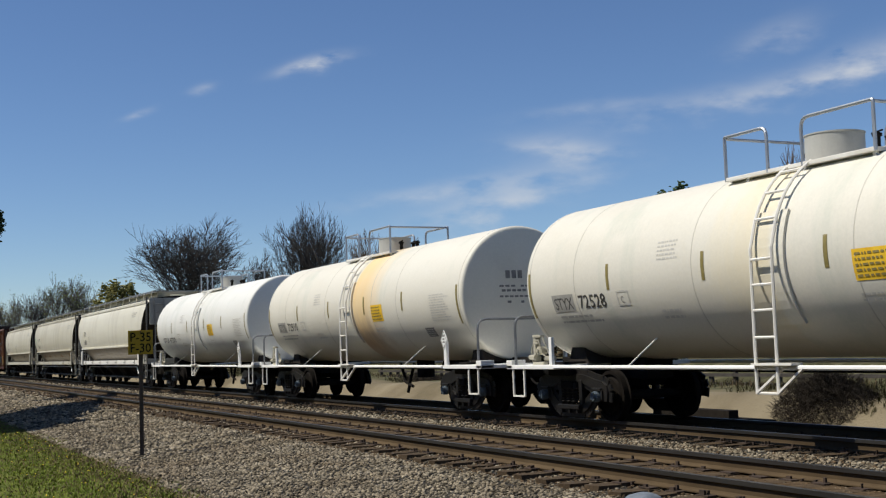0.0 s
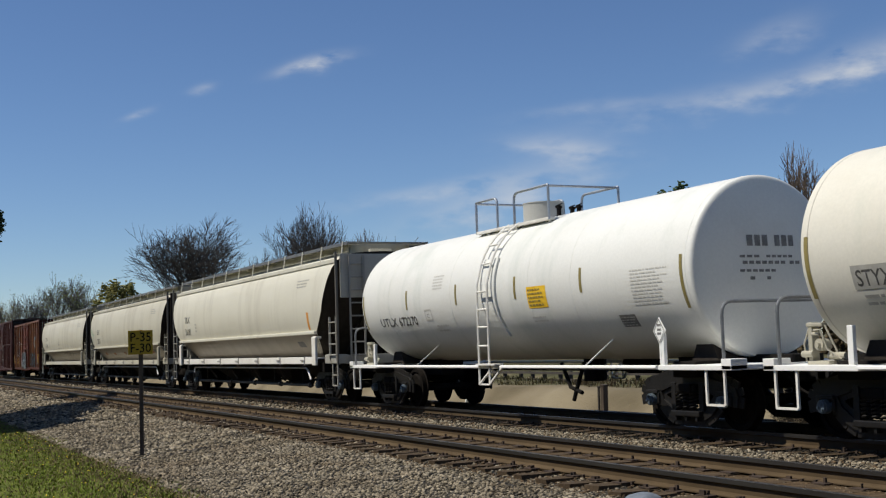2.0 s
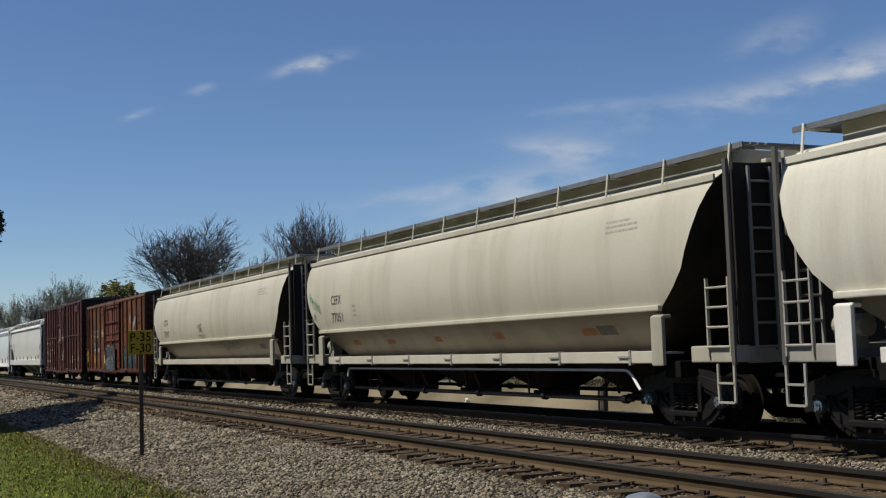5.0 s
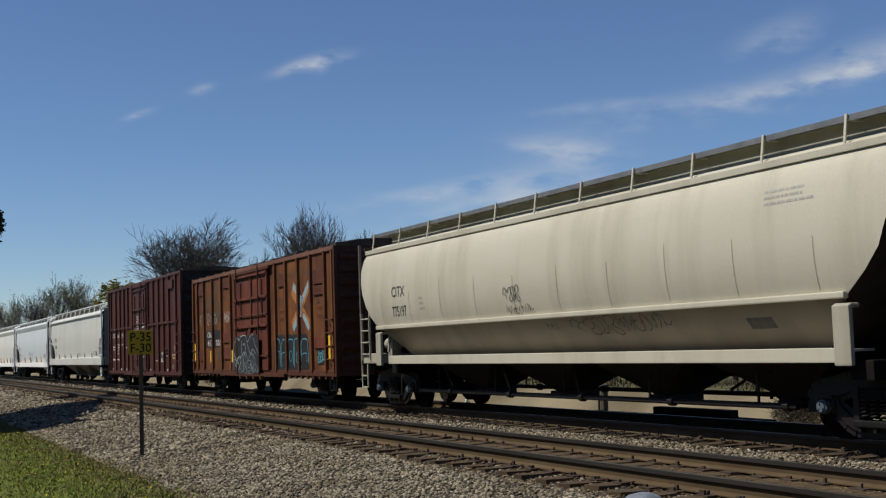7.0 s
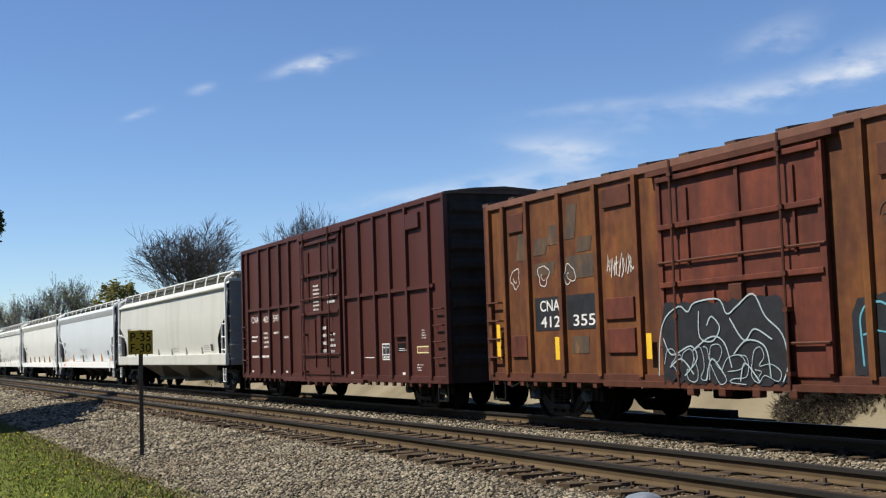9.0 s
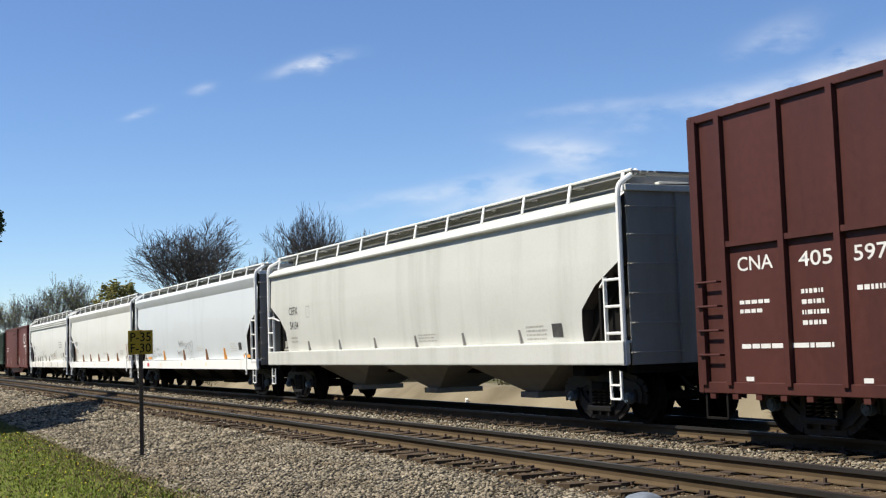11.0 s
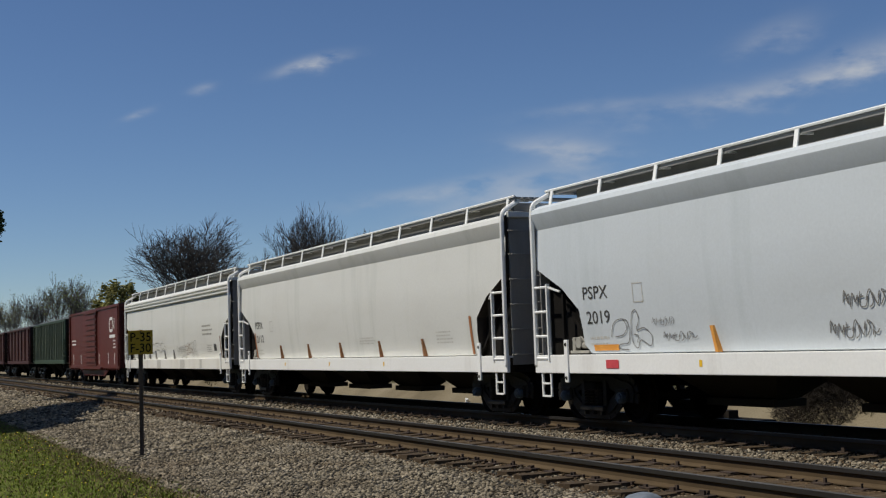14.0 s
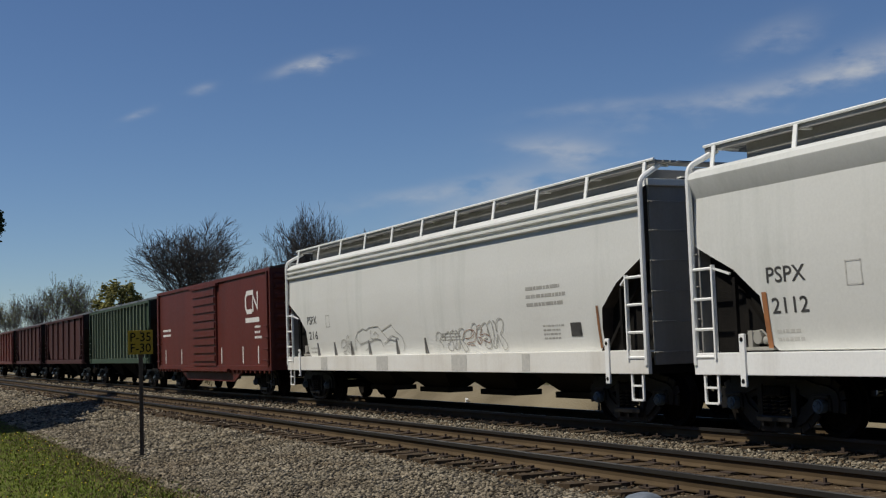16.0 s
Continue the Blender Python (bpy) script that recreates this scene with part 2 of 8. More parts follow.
    M["faint_ink"] = surface("faded_lettering", [(0.3, (0.30, 0.29, 0.26)), (0.75, (0.42, 0.41, 0.37))], 6, (1, 1, 1), 0.6, 0, 30, 0.02)
    M["white_ink"] = surface("white_lettering", [(0.3, (0.74, 0.73, 0.70)), (0.75, (0.6, 0.58, 0.54))], 6, (1, 1, 1), 0.6, 0, 30, 0.02)
    M["teal_ink"] = surface("teal_spray", [(0.3, (0.07, 0.29, 0.37)), (0.75, (0.13, 0.35, 0.42))], 6, (1, 1, 1), 0.6, 0, 30, 0.02)
    M["black_spray"] = surface("black_spray", [(0.3, (0.010, 0.011, 0.013)), (0.75, (0.026, 0.026, 0.03))], 5, (1, 1, 1), 0.6, 0, 30, 0.02)
    M["green_spray"] = surface("green_spray", [(0.3, (0.05, 0.25, 0.13)), (0.75, (0.08, 0.3, 0.17))], 5, (1, 1, 1), 0.6, 0, 30, 0.02)
    M["rust_patch"] = surface("rust_patch", [(0.3, (0.26, 0.12, 0.05)), (0.75, (0.16, 0.07, 0.03))], 4, (1, 1, 1), 0.8, 0, 20, 0.1)
    M["rail_side"] = surface("rusty_rail", [(0.3, (0.058, 0.039, 0.021)), (0.7, (0.105, 0.073, 0.04))], 2, (0.5, 1, 1), 0.85, 0.0, 30, 0.2, None, 0.15)
    M["rail_head"] = surface("worn_rail_head", [(0.3, (0.05, 0.046, 0.042)), (0.7, (0.09, 0.084, 0.078))], 2, (0.2, 1, 1), 0.42, 0.7, 30, 0.05)
    M["tie"] = surface("creosoted_timber", [(0.3, (0.035, 0.023, 0.013)), (0.75, (0.115, 0.08, 0.046))], 3, (4, 0.4, 1), 0.85, 0, 25, 0.5, None, 0.2)
    M["oily_tie"] = surface("oil_soaked_timber", [(0.3, (0.010, 0.008, 0.006)), (0.75, (0.024, 0.019, 0.015))], 3, (4, 0.4, 1), 0.85, 0, 25, 0.4, None, 0.15)
    M["tie_plate"] = surface("tie_plate", [(0.3, (0.03, 0.02, 0.014)), (0.7, (0.065, 0.042, 0.028))], 5, (1, 1, 1), 0.8, 0, 30, 0.2)
    M["stone"] = surface("ballast_stone", [(0.25, (0.12, 0.098, 0.066)), (0.5, (0.192, 0.162, 0.115)), (0.8, (0.305, 0.268, 0.203))], 1.5, (1, 1, 1), 0.9, 0, 18, 0.4, ((0.13, 0.095, 0.06), 0.3, 0.7, (1, 1, 1)), 0.2, 0.75)
    M["stone_brown"] = surface("stained_ballast", [(0.25, (0.05, 0.030, 0.015)), (0.5, (0.10, 0.066, 0.036)), (0.8, (0.17, 0.125, 0.078))], 1.5, (1, 1, 1), 0.9, 0, 18, 0.4, None, 0.2, 0.4)
    M["grass"] = surface("spring_grass", [(0.3, (0.095, 0.14, 0.014)), (0.55, (0.15, 0.19, 0.02)), (0.8, (0.23, 0.215, 0.04))], 1.2, (1, 1, 1), 0.75, 0, 20, 0.0, None, 0.2, 0.22)
    M["dandelion"] = surface("dandelion_yellow", [(0.3, (0.75, 0.55, 0.02)), (0.7, (0.85, 0.65, 0.05))], 5, (1, 1, 1), 0.7, 0, 30, 0.0)
    M["dry_weed"] = surface("dry_weeds", [(0.3, (0.10, 0.075, 0.042)), (0.75, (0.2, 0.16, 0.085))], 2, (1, 1, 1), 0.9, 0, 30, 0.0, None, 0.1, 0.3)
    M["bark"] = surface("grey_bark", [(0.3, (0.10, 0.09, 0.085)), (0.75, (0.19, 0.172, 0.16))], 1, (1, 1, 0.3), 0.9, 0, 10, 0.4, None, 0.2, 0.25)
    M["dark_twig"] = surface("dark_twigs", [(0.3, (0.022, 0.018, 0.014)), (0.75, (0.06, 0.05, 0.04))], 1, (1, 1, 0.3), 0.9, 0, 10, 0.2, None, 0.1, 0.3)
    M["dead_weed"] = surface("dead_weeds", [(0.3, (0.05, 0.037, 0.021)), (0.75, (0.11, 0.085, 0.05))], 2, (1, 1, 1), 0.9, 0, 30, 0.0, None, 0.1, 0.35)
    M["olive_weed"] = surface("olive_weeds", [(0.3, (0.026, 0.024, 0.010)), (0.75, (0.07, 0.062, 0.027))], 2, (1, 1, 1), 0.9, 0, 30, 0.0, None, 0.1, 0.35)
    M["bark_brown"] = surface("brown_twigs", [(0.3, (0.11, 0.08, 0.06)), (0.75, (0.19, 0.145, 0.11))], 1, (1, 1, 0.3), 0.9, 0, 10, 0.4, None, 0.2, 0.25)
    M["dark_bark"] = surface("dark_grey_bark", [(0.3, (0.045, 0.04, 0.038)), (0.75, (0.10, 0.09, 0.083))], 1, (1, 1, 0.3), 0.9, 0, 10, 0.4, None, 0.2, 0.3)
    M["buds"] = surface("pale_green_buds", [(0.3, (0.15, 0.18, 0.07)), (0.75, (0.24, 0.26, 0.12))], 1, (1, 1, 1), 0.8, 0, 10, 0, None, 0.2, 0.35)
    M["olive_leaf"] = surface("olive_foliage", [(0.3, (0.15, 0.15, 0.04)), (0.75, (0.30, 0.26, 0.085))], 0.6, (1, 1, 1), 0.8, 0, 10, 0, None, 0.2, 0.35)
    M["leaf"] = surface("dark_green_leaves", [(0.3, (0.03, 0.055, 0.02)), (0.75, (0.06, 0.09, 0.03))], 0.8, (1, 1, 1), 0.7, 0, 10, 0, None, 0.3, 0.35)
    # near-black stones: the shade under the train is put into their colour
    M["train_shade"] = surface("shaded_ballast", [(0.25, (0.006, 0.005, 0.004)), (0.5, (0.011, 0.0095, 0.0075)), (0.8, (0.02, 0.017, 0.0135))], 1.5, (1, 1, 1), 0.9, 0, 18, 0.4, None, 0.2, 0.4)
    M["post_dark"] = car_paint("grimy_dark_post", (0.115, 0.105, 0.092), (0.085, 0.077, 0.066), (0.04, 0.034, 0.028), 0.4)
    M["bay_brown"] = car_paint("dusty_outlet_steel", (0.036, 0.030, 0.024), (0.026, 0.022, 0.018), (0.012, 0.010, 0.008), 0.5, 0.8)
    M["valve_grey"] = car_paint("dull_grey_enamel", (0.44, 0.44, 0.41), (0.36, 0.35, 0.32), (0.2, 0.18, 0.15), 0.3)
    # body tan with grime, and the shade under the rib put into its colour
    M["slope_shade_grime"] = car_paint("shaded_grimy_slope", (0.22, 0.19, 0.145), (0.17, 0.143, 0.105), (0.08, 0.06, 0.042), 0.5)
    M["pale_blue"] = surface("pale_blue_spray", [(0.3, (0.20, 0.30, 0.36)), (0.75, (0.30, 0.36, 0.38))], 4, (1, 1, 1), 0.7, 0, 20, 0.02)
    M["walk_grey"] = car_paint("dusty_grey_grating", (0.26, 0.255, 0.24), (0.21, 0.2, 0.185), (0.11, 0.1, 0.09), 0.3)
    M["chalk_blue"] = surface("chalky_blue_spray", [(0.3, (0.42, 0.50, 0.52)), (0.75, (0.26, 0.33, 0.35))], 7, (1, 1, 1), 0.7, 0, 20, 0.02)
    M["rust_orange"] = surface("rusty_orange_strip", [(0.3, (0.38, 0.16, 0.06)), (0.75, (0.27, 0.11, 0.045))], 5, (1, 1, 1), 0.7, 0, 20, 0.05)
    M["post_grey"] = car_paint("dusty_grey_post", (0.36, 0.35, 0.31), (0.28, 0.26, 0.22), (0.14, 0.12, 0.1), 0.3)
    M["chord"] = car_paint("sunbleached_chord", (0.2, 0.095, 0.062), (0.15, 0.07, 0.045), (0.07, 0.03, 0.02), 0.5, 0.6, 7, (0.6, 1.25))
    M["dusty_cream"] = car_paint("dusty_cream_ironwork", (0.44, 0.415, 0.33), (0.33, 0.305, 0.24), (0.13, 0.11, 0.085), 0.4)
    # dirty end colour taken near black to hold the shade of the car ends
    M["end_shade_dirt"] = surface("shaded_grimy_end", [(0.3, (0.022, 0.018, 0.015)), (0.7, (0.05, 0.041, 0.034))], 2, (1, 1, 0.4), 0.85, 0, 20, 0.1, None, 0.15)
    M["sign_yellow"] = surface("weathered_yellow_sign", [(0.3, (0.38, 0.235, 0.009)), (0.7, (0.49, 0.31, 0.016))], 5, (1, 1, 1), 0.6, 0, 40, 0.05, ((0.12, 0.08, 0.02), 0.2, 6, (1, 1, 1)))
    M["post"] = surface("rusty_post", [(0.3, (0.045, 0.033, 0.025)), (0.7, (0.10, 0.075, 0.055))], 5, (1, 1, 0.3), 0.8, 0.1, 40, 0.3)
    M["fence_wood"] = surface("grey_fence_wood", [(0.3, (0.035, 0.03, 0.025)), (0.7, (0.075, 0.065, 0.055))], 3, (1, 1, 1), 0.9, 0, 30, 0.3)
    M["canvas"] = surface("blue_grey_stone", [(0.3, (0.10, 0.12, 0.15)), (0.7, (0.16, 0.18, 0.21))], 5, (1, 1, 1), 0.9, 0, 20, 0.3)


materials()


def ground_material():
    """Grass, ballast and sandy dirt in bands along the line, with ragged edges."""
    m = bpy.data.materials.new("ground")
    m.use_nodes = True
    nt = m.node_tree
    n, l = nt.nodes, nt.links
    bsdf = n["Principled BSDF"]
    co = n.new("ShaderNodeTexCoord").outputs["Object"]
    sep = n.new("ShaderNodeSeparateXYZ")
    l.new(co, sep.inputs[0])

    def noise_fac(scale, detail=6):
        t = n.new("ShaderNodeTexNoise")
        t.inputs["Scale"].default_value, t.inputs["Detail"].default_value = scale, detail
        l.new(co, t.inputs["Vector"])
        return t.outputs["Fac"]

    def ramp(fac, stops):
        r = n.new("ShaderNodeValToRGB")
        el = r.color_ramp.elements
        while len(el) < len(stops):
            el.new(0.5)
        for e, (p, c) in zip(el, stops):
            e.position, e.color = p, rgb(c)
        l.new(fac, r.inputs[0])
        return r.outputs[0]

    wob = n.new("ShaderNodeMath")
    wob.operation = "MULTIPLY_ADD"
    l.new(noise_fac(0.9), wob.inputs[0])
    wob.inputs[1].default_value = 1.6
    l.new(sep.outputs["Y"], wob.inputs[2])

    def edge(at, width):
        r = n.new("ShaderNodeMapRange")
        r.inputs[1].default_value, r.inputs[2].default_value = at, at + width
        l.new(wob.outputs[0], r.inputs[0])
        return r.outputs[0]

    def mix(fac, a, b):
        x = n.new("ShaderNodeMix")
        x.data_type = "RGBA"
        l.new(fac, x.inputs[0])
        l.new(a, x.inputs[6])
        l.new(b, x.inputs[7])
        return x.outputs[2]

    grass = ramp(noise_fac(2.5, 9), [(0.3, (0.07, 0.09, 0.014)), (0.55, (0.11, 0.125, 0.022)), (0.8, (0.19, 0.16, 0.05))])
    vor = n.new("ShaderNodeTexVoronoi")
    vor.inputs["Scale"].default_value = 17
    l.new(co, vor.inputs["Vector"])
    stone = ramp(vor.outputs["Distance"], [(0.05, (0.13, 0.12, 0.10)), (0.3, (0.07, 0.063, 0.052)), (0.7, (0.018, 0.015, 0.012))])
    dirt = ramp(noise_fac(0.35, 9), [(0.3, (0.10, 0.082, 0.05)), (0.5, (0.175, 0.145, 0.095)), (0.75, (0.235, 0.2, 0.135))])
    scrub = ramp(noise_fac(0.9, 9), [(0.3, (0.045, 0.04, 0.02)), (0.5, (0.07, 0.068, 0.03)), (0.7, (0.15, 0.125, 0.075))])
    col = mix(edge(-7.9, 0.3), grass, stone)
    # ground band below the train, coloured near black for the train's shade
    shade_band = ramp(noise_fac(6, 5), [(0.3, (0.006, 0.005, 0.004)), (0.7, (0.014, 0.012, 0.0095))])
    bed = ramp(noise_fac(5, 7), [(0.3, (0.05, 0.032, 0.017)), (0.6, (0.095, 0.064, 0.035)), (0.8, (0.15, 0.11, 0.07))])
    col = mix(edge(-4.1, 0.2), col, bed)
    col = mix(edge(-2.15, 0.25), col, stone)
    col = mix(edge(-0.55, 0.5), col, shade_band)
    col = mix(edge(3.0, 0.8), col, dirt)
    col = mix(edge(6.5, 1.0), col, scrub)
    l.new(col, bsdf.inputs["Base Color"])
    bsdf.inputs["Roughness"].default_value = 0.95
    bsdf.inputs["Specular IOR Level"].default_value = 0.15
    b = n.new("ShaderNodeBump")
    b.inputs["Strength"].default_value, b.inputs["Distance"].default_value = 0.7, 0.05
    l.new(noise_fac(14, 6), b.inputs["Height"])
    l.new(b.outputs[0], bsdf.inputs["Normal"])
    return m


M["ground"] = ground_material()


# ---- mesh helpers ----
def mesh_of(name, bm, material, smooth=False, sharp=35):
    me = bpy.data.meshes.new(name)
    bm.normal_update()
    bm.to_mesh(me)
    bm.free()
    me.materials.append(material)
    if smooth:
        for poly in me.polygons:
            poly.use_smooth = True
        me.set_sharp_from_angle(angle=radians(sharp))
    return me


def part(name, bm, material, parent=None, label="", smooth=False, sharp=35, cap=None):
    """Links a bmesh (or a finished mesh) as one mesh object under a thing or a part."""
    me = bm if isinstance(bm, bpy.types.Mesh) else mesh_of(name, bm, material, smooth, sharp)
    if cap:
        me.materials.append(cap)
    ob = new(name, me)
    ob.parent = parent
    if label:
        tagged(ob, label)
    return ob


def thing(name, label, category, group="", kind=""):
    return tagged(new(name), label, category, group, kind)


def box(bm, x0, x1, y0, y1, z0, z1, bevel=0.0):
    m = Matrix.LocRotScale(((x0 + x1) / 2, (y0 + y1) / 2, (z0 + z1) / 2), None, (abs(x1 - x0), abs(y1 - y0), abs(z1 - z0)))
    r = bmesh.ops.create_cube(bm, size=1.0, matrix=m)
    if bevel:
        es = list({e for v in r["verts"] for e in v.link_edges})
        bmesh.ops.bevel(bm, geom=es, offset=bevel, segments=2, profile=0.6, affect="EDGES")
    return bm


def boxes_mesh(name, boxes, material):
    """Many plain blocks, each (x0, x1, y0, y1, z0, z1), in one mesh."""
    b = np.asarray(boxes, float)
    pick = np.array([(i, j, k) for i in (0, 1) for j in (2, 3) for k in (4, 5)])
    v = b[:, pick].reshape(-1, 3)
    quads = np.array([(0, 1, 3, 2), (4, 6, 7, 5), (0, 4, 5, 1), (2, 3, 7, 6), (0, 2, 6, 4), (1, 5, 7, 3)])
    f = (quads[None] + (np.arange(len(b)) * 8)[:, None, None]).reshape(-1, 4)
    me = bpy.data.meshes.new(name)
    me.from_pydata(v.tolist(), [], f.tolist())
    me.materials.append(material)
    return me


def beam(bm, a, b, w, h, up=(0, 0, 1)):
    """A bar of rectangular section from a to b."""
    a, b = Vector(a), Vector(b)
    d = b - a
    z = d.normalized()
    x = Vector(up).cross(z)
    if x.length < 1e-4:
        x = Vector((1, 0, 0)).cross(z)
    x.normalize()
    y = z.cross(x)
    vs = [bm.verts.new(p + x * (sx * w / 2) + y * (sy * h / 2)) for p in (a, b) for sx, sy in ((-1, -1), (1, -1), (1, 1), (-1, 1))]
    for f in ((0, 1, 5, 4), (1, 2, 6, 5), (2, 3, 7, 6), (3, 0, 4, 7), (3, 2, 1, 0), (4, 5, 6, 7)):
        bm.faces.new([vs[i] for i in f])
    return bm


def pipe(bm, pts, r, seg=7):
    """A round bar bent along the points."""
    pts = [Vector(p) for p in pts]
    rings = []
    side = None
    for i, p in enumerate(pts):
        d = (pts[min(i + 1, len(pts) - 1)] - pts[max(i - 1, 0)]).normalized()
        if side is None:
            side = d.orthogonal().normalized()
        side = (side - d * side.dot(d)).normalized()
        other = d.cross(side)
        rings.append([bm.verts.new(p + side * (r * math.cos(a)) + other * (r * math.sin(a))) for a in (2 * math.pi * k / seg for k in range(seg))])
    for a, b in zip(rings, rings[1:]):
        for k in range(seg):
            bm.faces.new((a[k], a[(k + 1) % seg], b[(k + 1) % seg], b[k]))
    bm.faces.new(rings[0][::-1])
    bm.faces.new(rings[-1])
    return bm


def bent(a, corner, b, r=0.12, n=4):
    """Points from a to b round a corner of radius r."""
    a, c, b = Vector(a), Vector(corner), Vector(b)
    p, q = c + (a - c).normalized() * r, c + (b - c).normalized() * r
    return [p.lerp(c, t).lerp(c.lerp(q, t), t) for t in (k / n for k in range(n + 1))]


def drum(bm, centre, axis, r, length, seg=24, r2=None):
    rot = Vector(axis).to_track_quat("Z", "Y").to_matrix().to_4x4()
    bmesh.ops.create_cone(bm, cap_ends=True, segments=seg, radius1=r, radius2=r if r2 is None else r2, depth=length, matrix=Matrix.Translation(centre) @ rot)
    return bm


def lathe_x(bm, profile, seg=48, zc=0.0, squash=1.0):
    """Turns (x, r) pairs round the x axis at height zc."""
    rings = []
    for x, r in profile:
        rings.append([bm.verts.new((x, r * math.cos(2 * math.pi * k / seg), zc + r * math.sin(2 * math.pi * k / seg) * squash)) for k in range(seg)])
    for a, b in zip(rings, rings[1:]):
        for k in range(seg):
            bm.faces.new((a[k], b[k], b[(k + 1) % seg], a[(k + 1) % seg]))
    bm.faces.new(rings[0])
    bm.faces.new(rings[-1][::-1])
    bmesh.ops.recalc_face_normals(bm, faces=bm.faces)
    return bm


def prism(bm, outline, y0, y1):
    """An outline of (x, z) points given thickness from y0 to y1."""
    a = [bm.verts.new((x, y0, z)) for x, z in outline]
    b = [bm.verts.new((x, y1, z)) for x, z in outline]
    k = len(a)
    bm.faces.new(a)
    bm.faces.new(b[::-1])
    for i in range(k):
        bm.faces.new((a[i], b[i], b[(i + 1) % k], a[(i + 1) % k]))
    bmesh.ops.recalc_face_normals(bm, faces=bm.faces)
    return bm


def lettering(text, x, z, height, material, parent, on_side, width=None, name="lettering"):
    """Built-in font letters on a car's side: x of their left edge, z of their foot; on_side(z) gives the side's y."""
    cu = bpy.data.curves.new("letters", "FONT")
    cu.body, cu.size, cu.resolution_u, cu.offset = text, height / 0.72, 3, height * 0.012
    tmp = new("letters", cu)
    me = bpy.data.meshes.new_from_object(tmp.evaluated_get(bpy.context.evaluated_depsgraph_get()))
    bpy.data.objects.remove(tmp)
    bpy.data.curves.remove(cu)
    cut = bmesh.new()
    cut.from_mesh(me)
    for k in range(1, 6):
        bmesh.ops.bisect_plane(cut, geom=cut.verts[:] + cut.edges[:] + cut.faces[:], plane_co=(0, height * k / 6, 0), plane_no=(0, 1, 0))
    cut.to_mesh(me)
    cut.free()
    co = np.zeros(len(me.vertices) * 3)
    me.vertices.foreach_get("co", co)
    co = co.reshape(-1, 3)
    if width:
        co[:, 0] *= width / max(co[:, 0].max(), 1e-6)
    outp = np.zeros_like(co)
    outp[:, 0], outp[:, 2] = co[:, 0] + x, co[:, 1] + z
    outp[:, 1] = [on_side(v) - 0.005 for v in outp[:, 2]]
    me.vertices.foreach_set("co", outp.ravel())
    me.materials.clear()
    me.materials.append(material)
    me.name = name
    return part(name, me, material, parent)


def patch(bm, x0, x1, z0, z1, on_side, off=0.004, n=4, m=1):
    """A thin painted or stuck-on rectangle that follows the side."""
    rows = []
    for j in range(n + 1):
        z = z0 + (z1 - z0) * j / n
        rows.append([bm.verts.new((x0 + (x1 - x0) * i / m, on_side(z) - off, z)) for i in range(m + 1)])
    for a, b in zip(rows, rows[1:]):
        for i in range(m):
            bm.faces.new((a[i], a[i + 1], b[i + 1], b[i]))
    return bm


def small_print(bm, x0, x1, z0, z1, lines, on_side, rng, off=0.0035):
    """Rows of bars for writing that is too small to read."""
    pitch = (z1 - z0) / lines
    for k in range(lines):
        z = z1 - pitch * (k + 0.8)
        x = x0
        end = x0 + (x1 - x0) * rng.uniform(0.7, 1.0)
        while x < end - 0.02:
            w = min(rng.uniform(0.03, 0.14) * (x1 - x0) / 0.8, end - x)
            patch(bm, x, x + w, z, z + pitch * 0.42, on_side, off, 1)
            x += w + 0.025
    return bm


def ribbon(bm, pts, w, on_side, off=0.008):
    """A sprayed stroke of width w through (x, z) points."""
    ps = [Vector((x, z)) for x, z in pts]
    rows = []
    for i, p in enumerate(ps):
        d = ps[min(i + 1, len(ps) - 1)] - ps[max(i - 1, 0)]
        nrm = Vector((-d.y, d.x)).normalized() * (w / 2)
        rows.append([bm.verts.new((q.x, on_side(q.y) - off, q.y)) for q in (p - nrm, p + nrm)])
    for a, b in zip(rows, rows[1:]):
        bm.faces.new((a[0], b[0], b[1], a[1]))
    return bm


# ---- the large structure: ground and tracks ----
NEAR_TRACK = -4.11
PROFILE = [(-3000, -0.55), (-60, -0.55), (-14, -0.52), (-9.2, -0.50), (-8.4, -0.46), (-7.0, -0.36), (-5.75, -0.26), (-5.3, -0.222), (-4.9, -0.19), (-3.2, -0.19), (-2.9, -0.22), (-2.3, -0.25),
           (-1.9, -0.25), (-1.4, -0.2), (1.4, -0.2), (2.2, -0.32), (3.4, -0.5), (60, -0.4), (3000, -0.4)]


def ground_z(x, y):
    for (ya, za), (yb, zb) in zip(PROFILE, PROFILE[1:]):
        if y <= yb:
            z = za + (zb - za) * (y - ya) / (yb - ya)
            break
    if y > 3.4:
        foot = 4.15 + 0.35 * noise.noise((x * 0.35, 0.7, 2.0)) + 0.15 * noise.noise((x * 1.3, 0.2, 5.0))
        f = max(0.0, min(1.0, (y - foot) / (1.25 + 0.5 * noise.noise((x * 0.3, 4.0, 1.0)))))
        crest = 0.60 + 0.22 * noise.noise((x * 0.22, 1.0, 7.0))
        z += f * f * (3 - 2 * f) * crest * max(0.0, min(1.0, (60 - y) / 20)) + f * 0.07 * noise.noise((x * 1.6, y * 1.6, 3.0))
    # a shallow hollow behind the bank
    dip = max(0.0, min(1.0, (y - 8.5) / 3.5)) * max(0.0, min(1.0, (25 - y) / 7)) * max(0.0, min(1.0, (x + 85) / 20))
    z -= 1.1 * dip * dip * (3 - 2 * dip)
    if -30 < y < 30:
        z += 0.02 * noise.noise((x * 0.9, y * 0.9, 0.5))
    return z


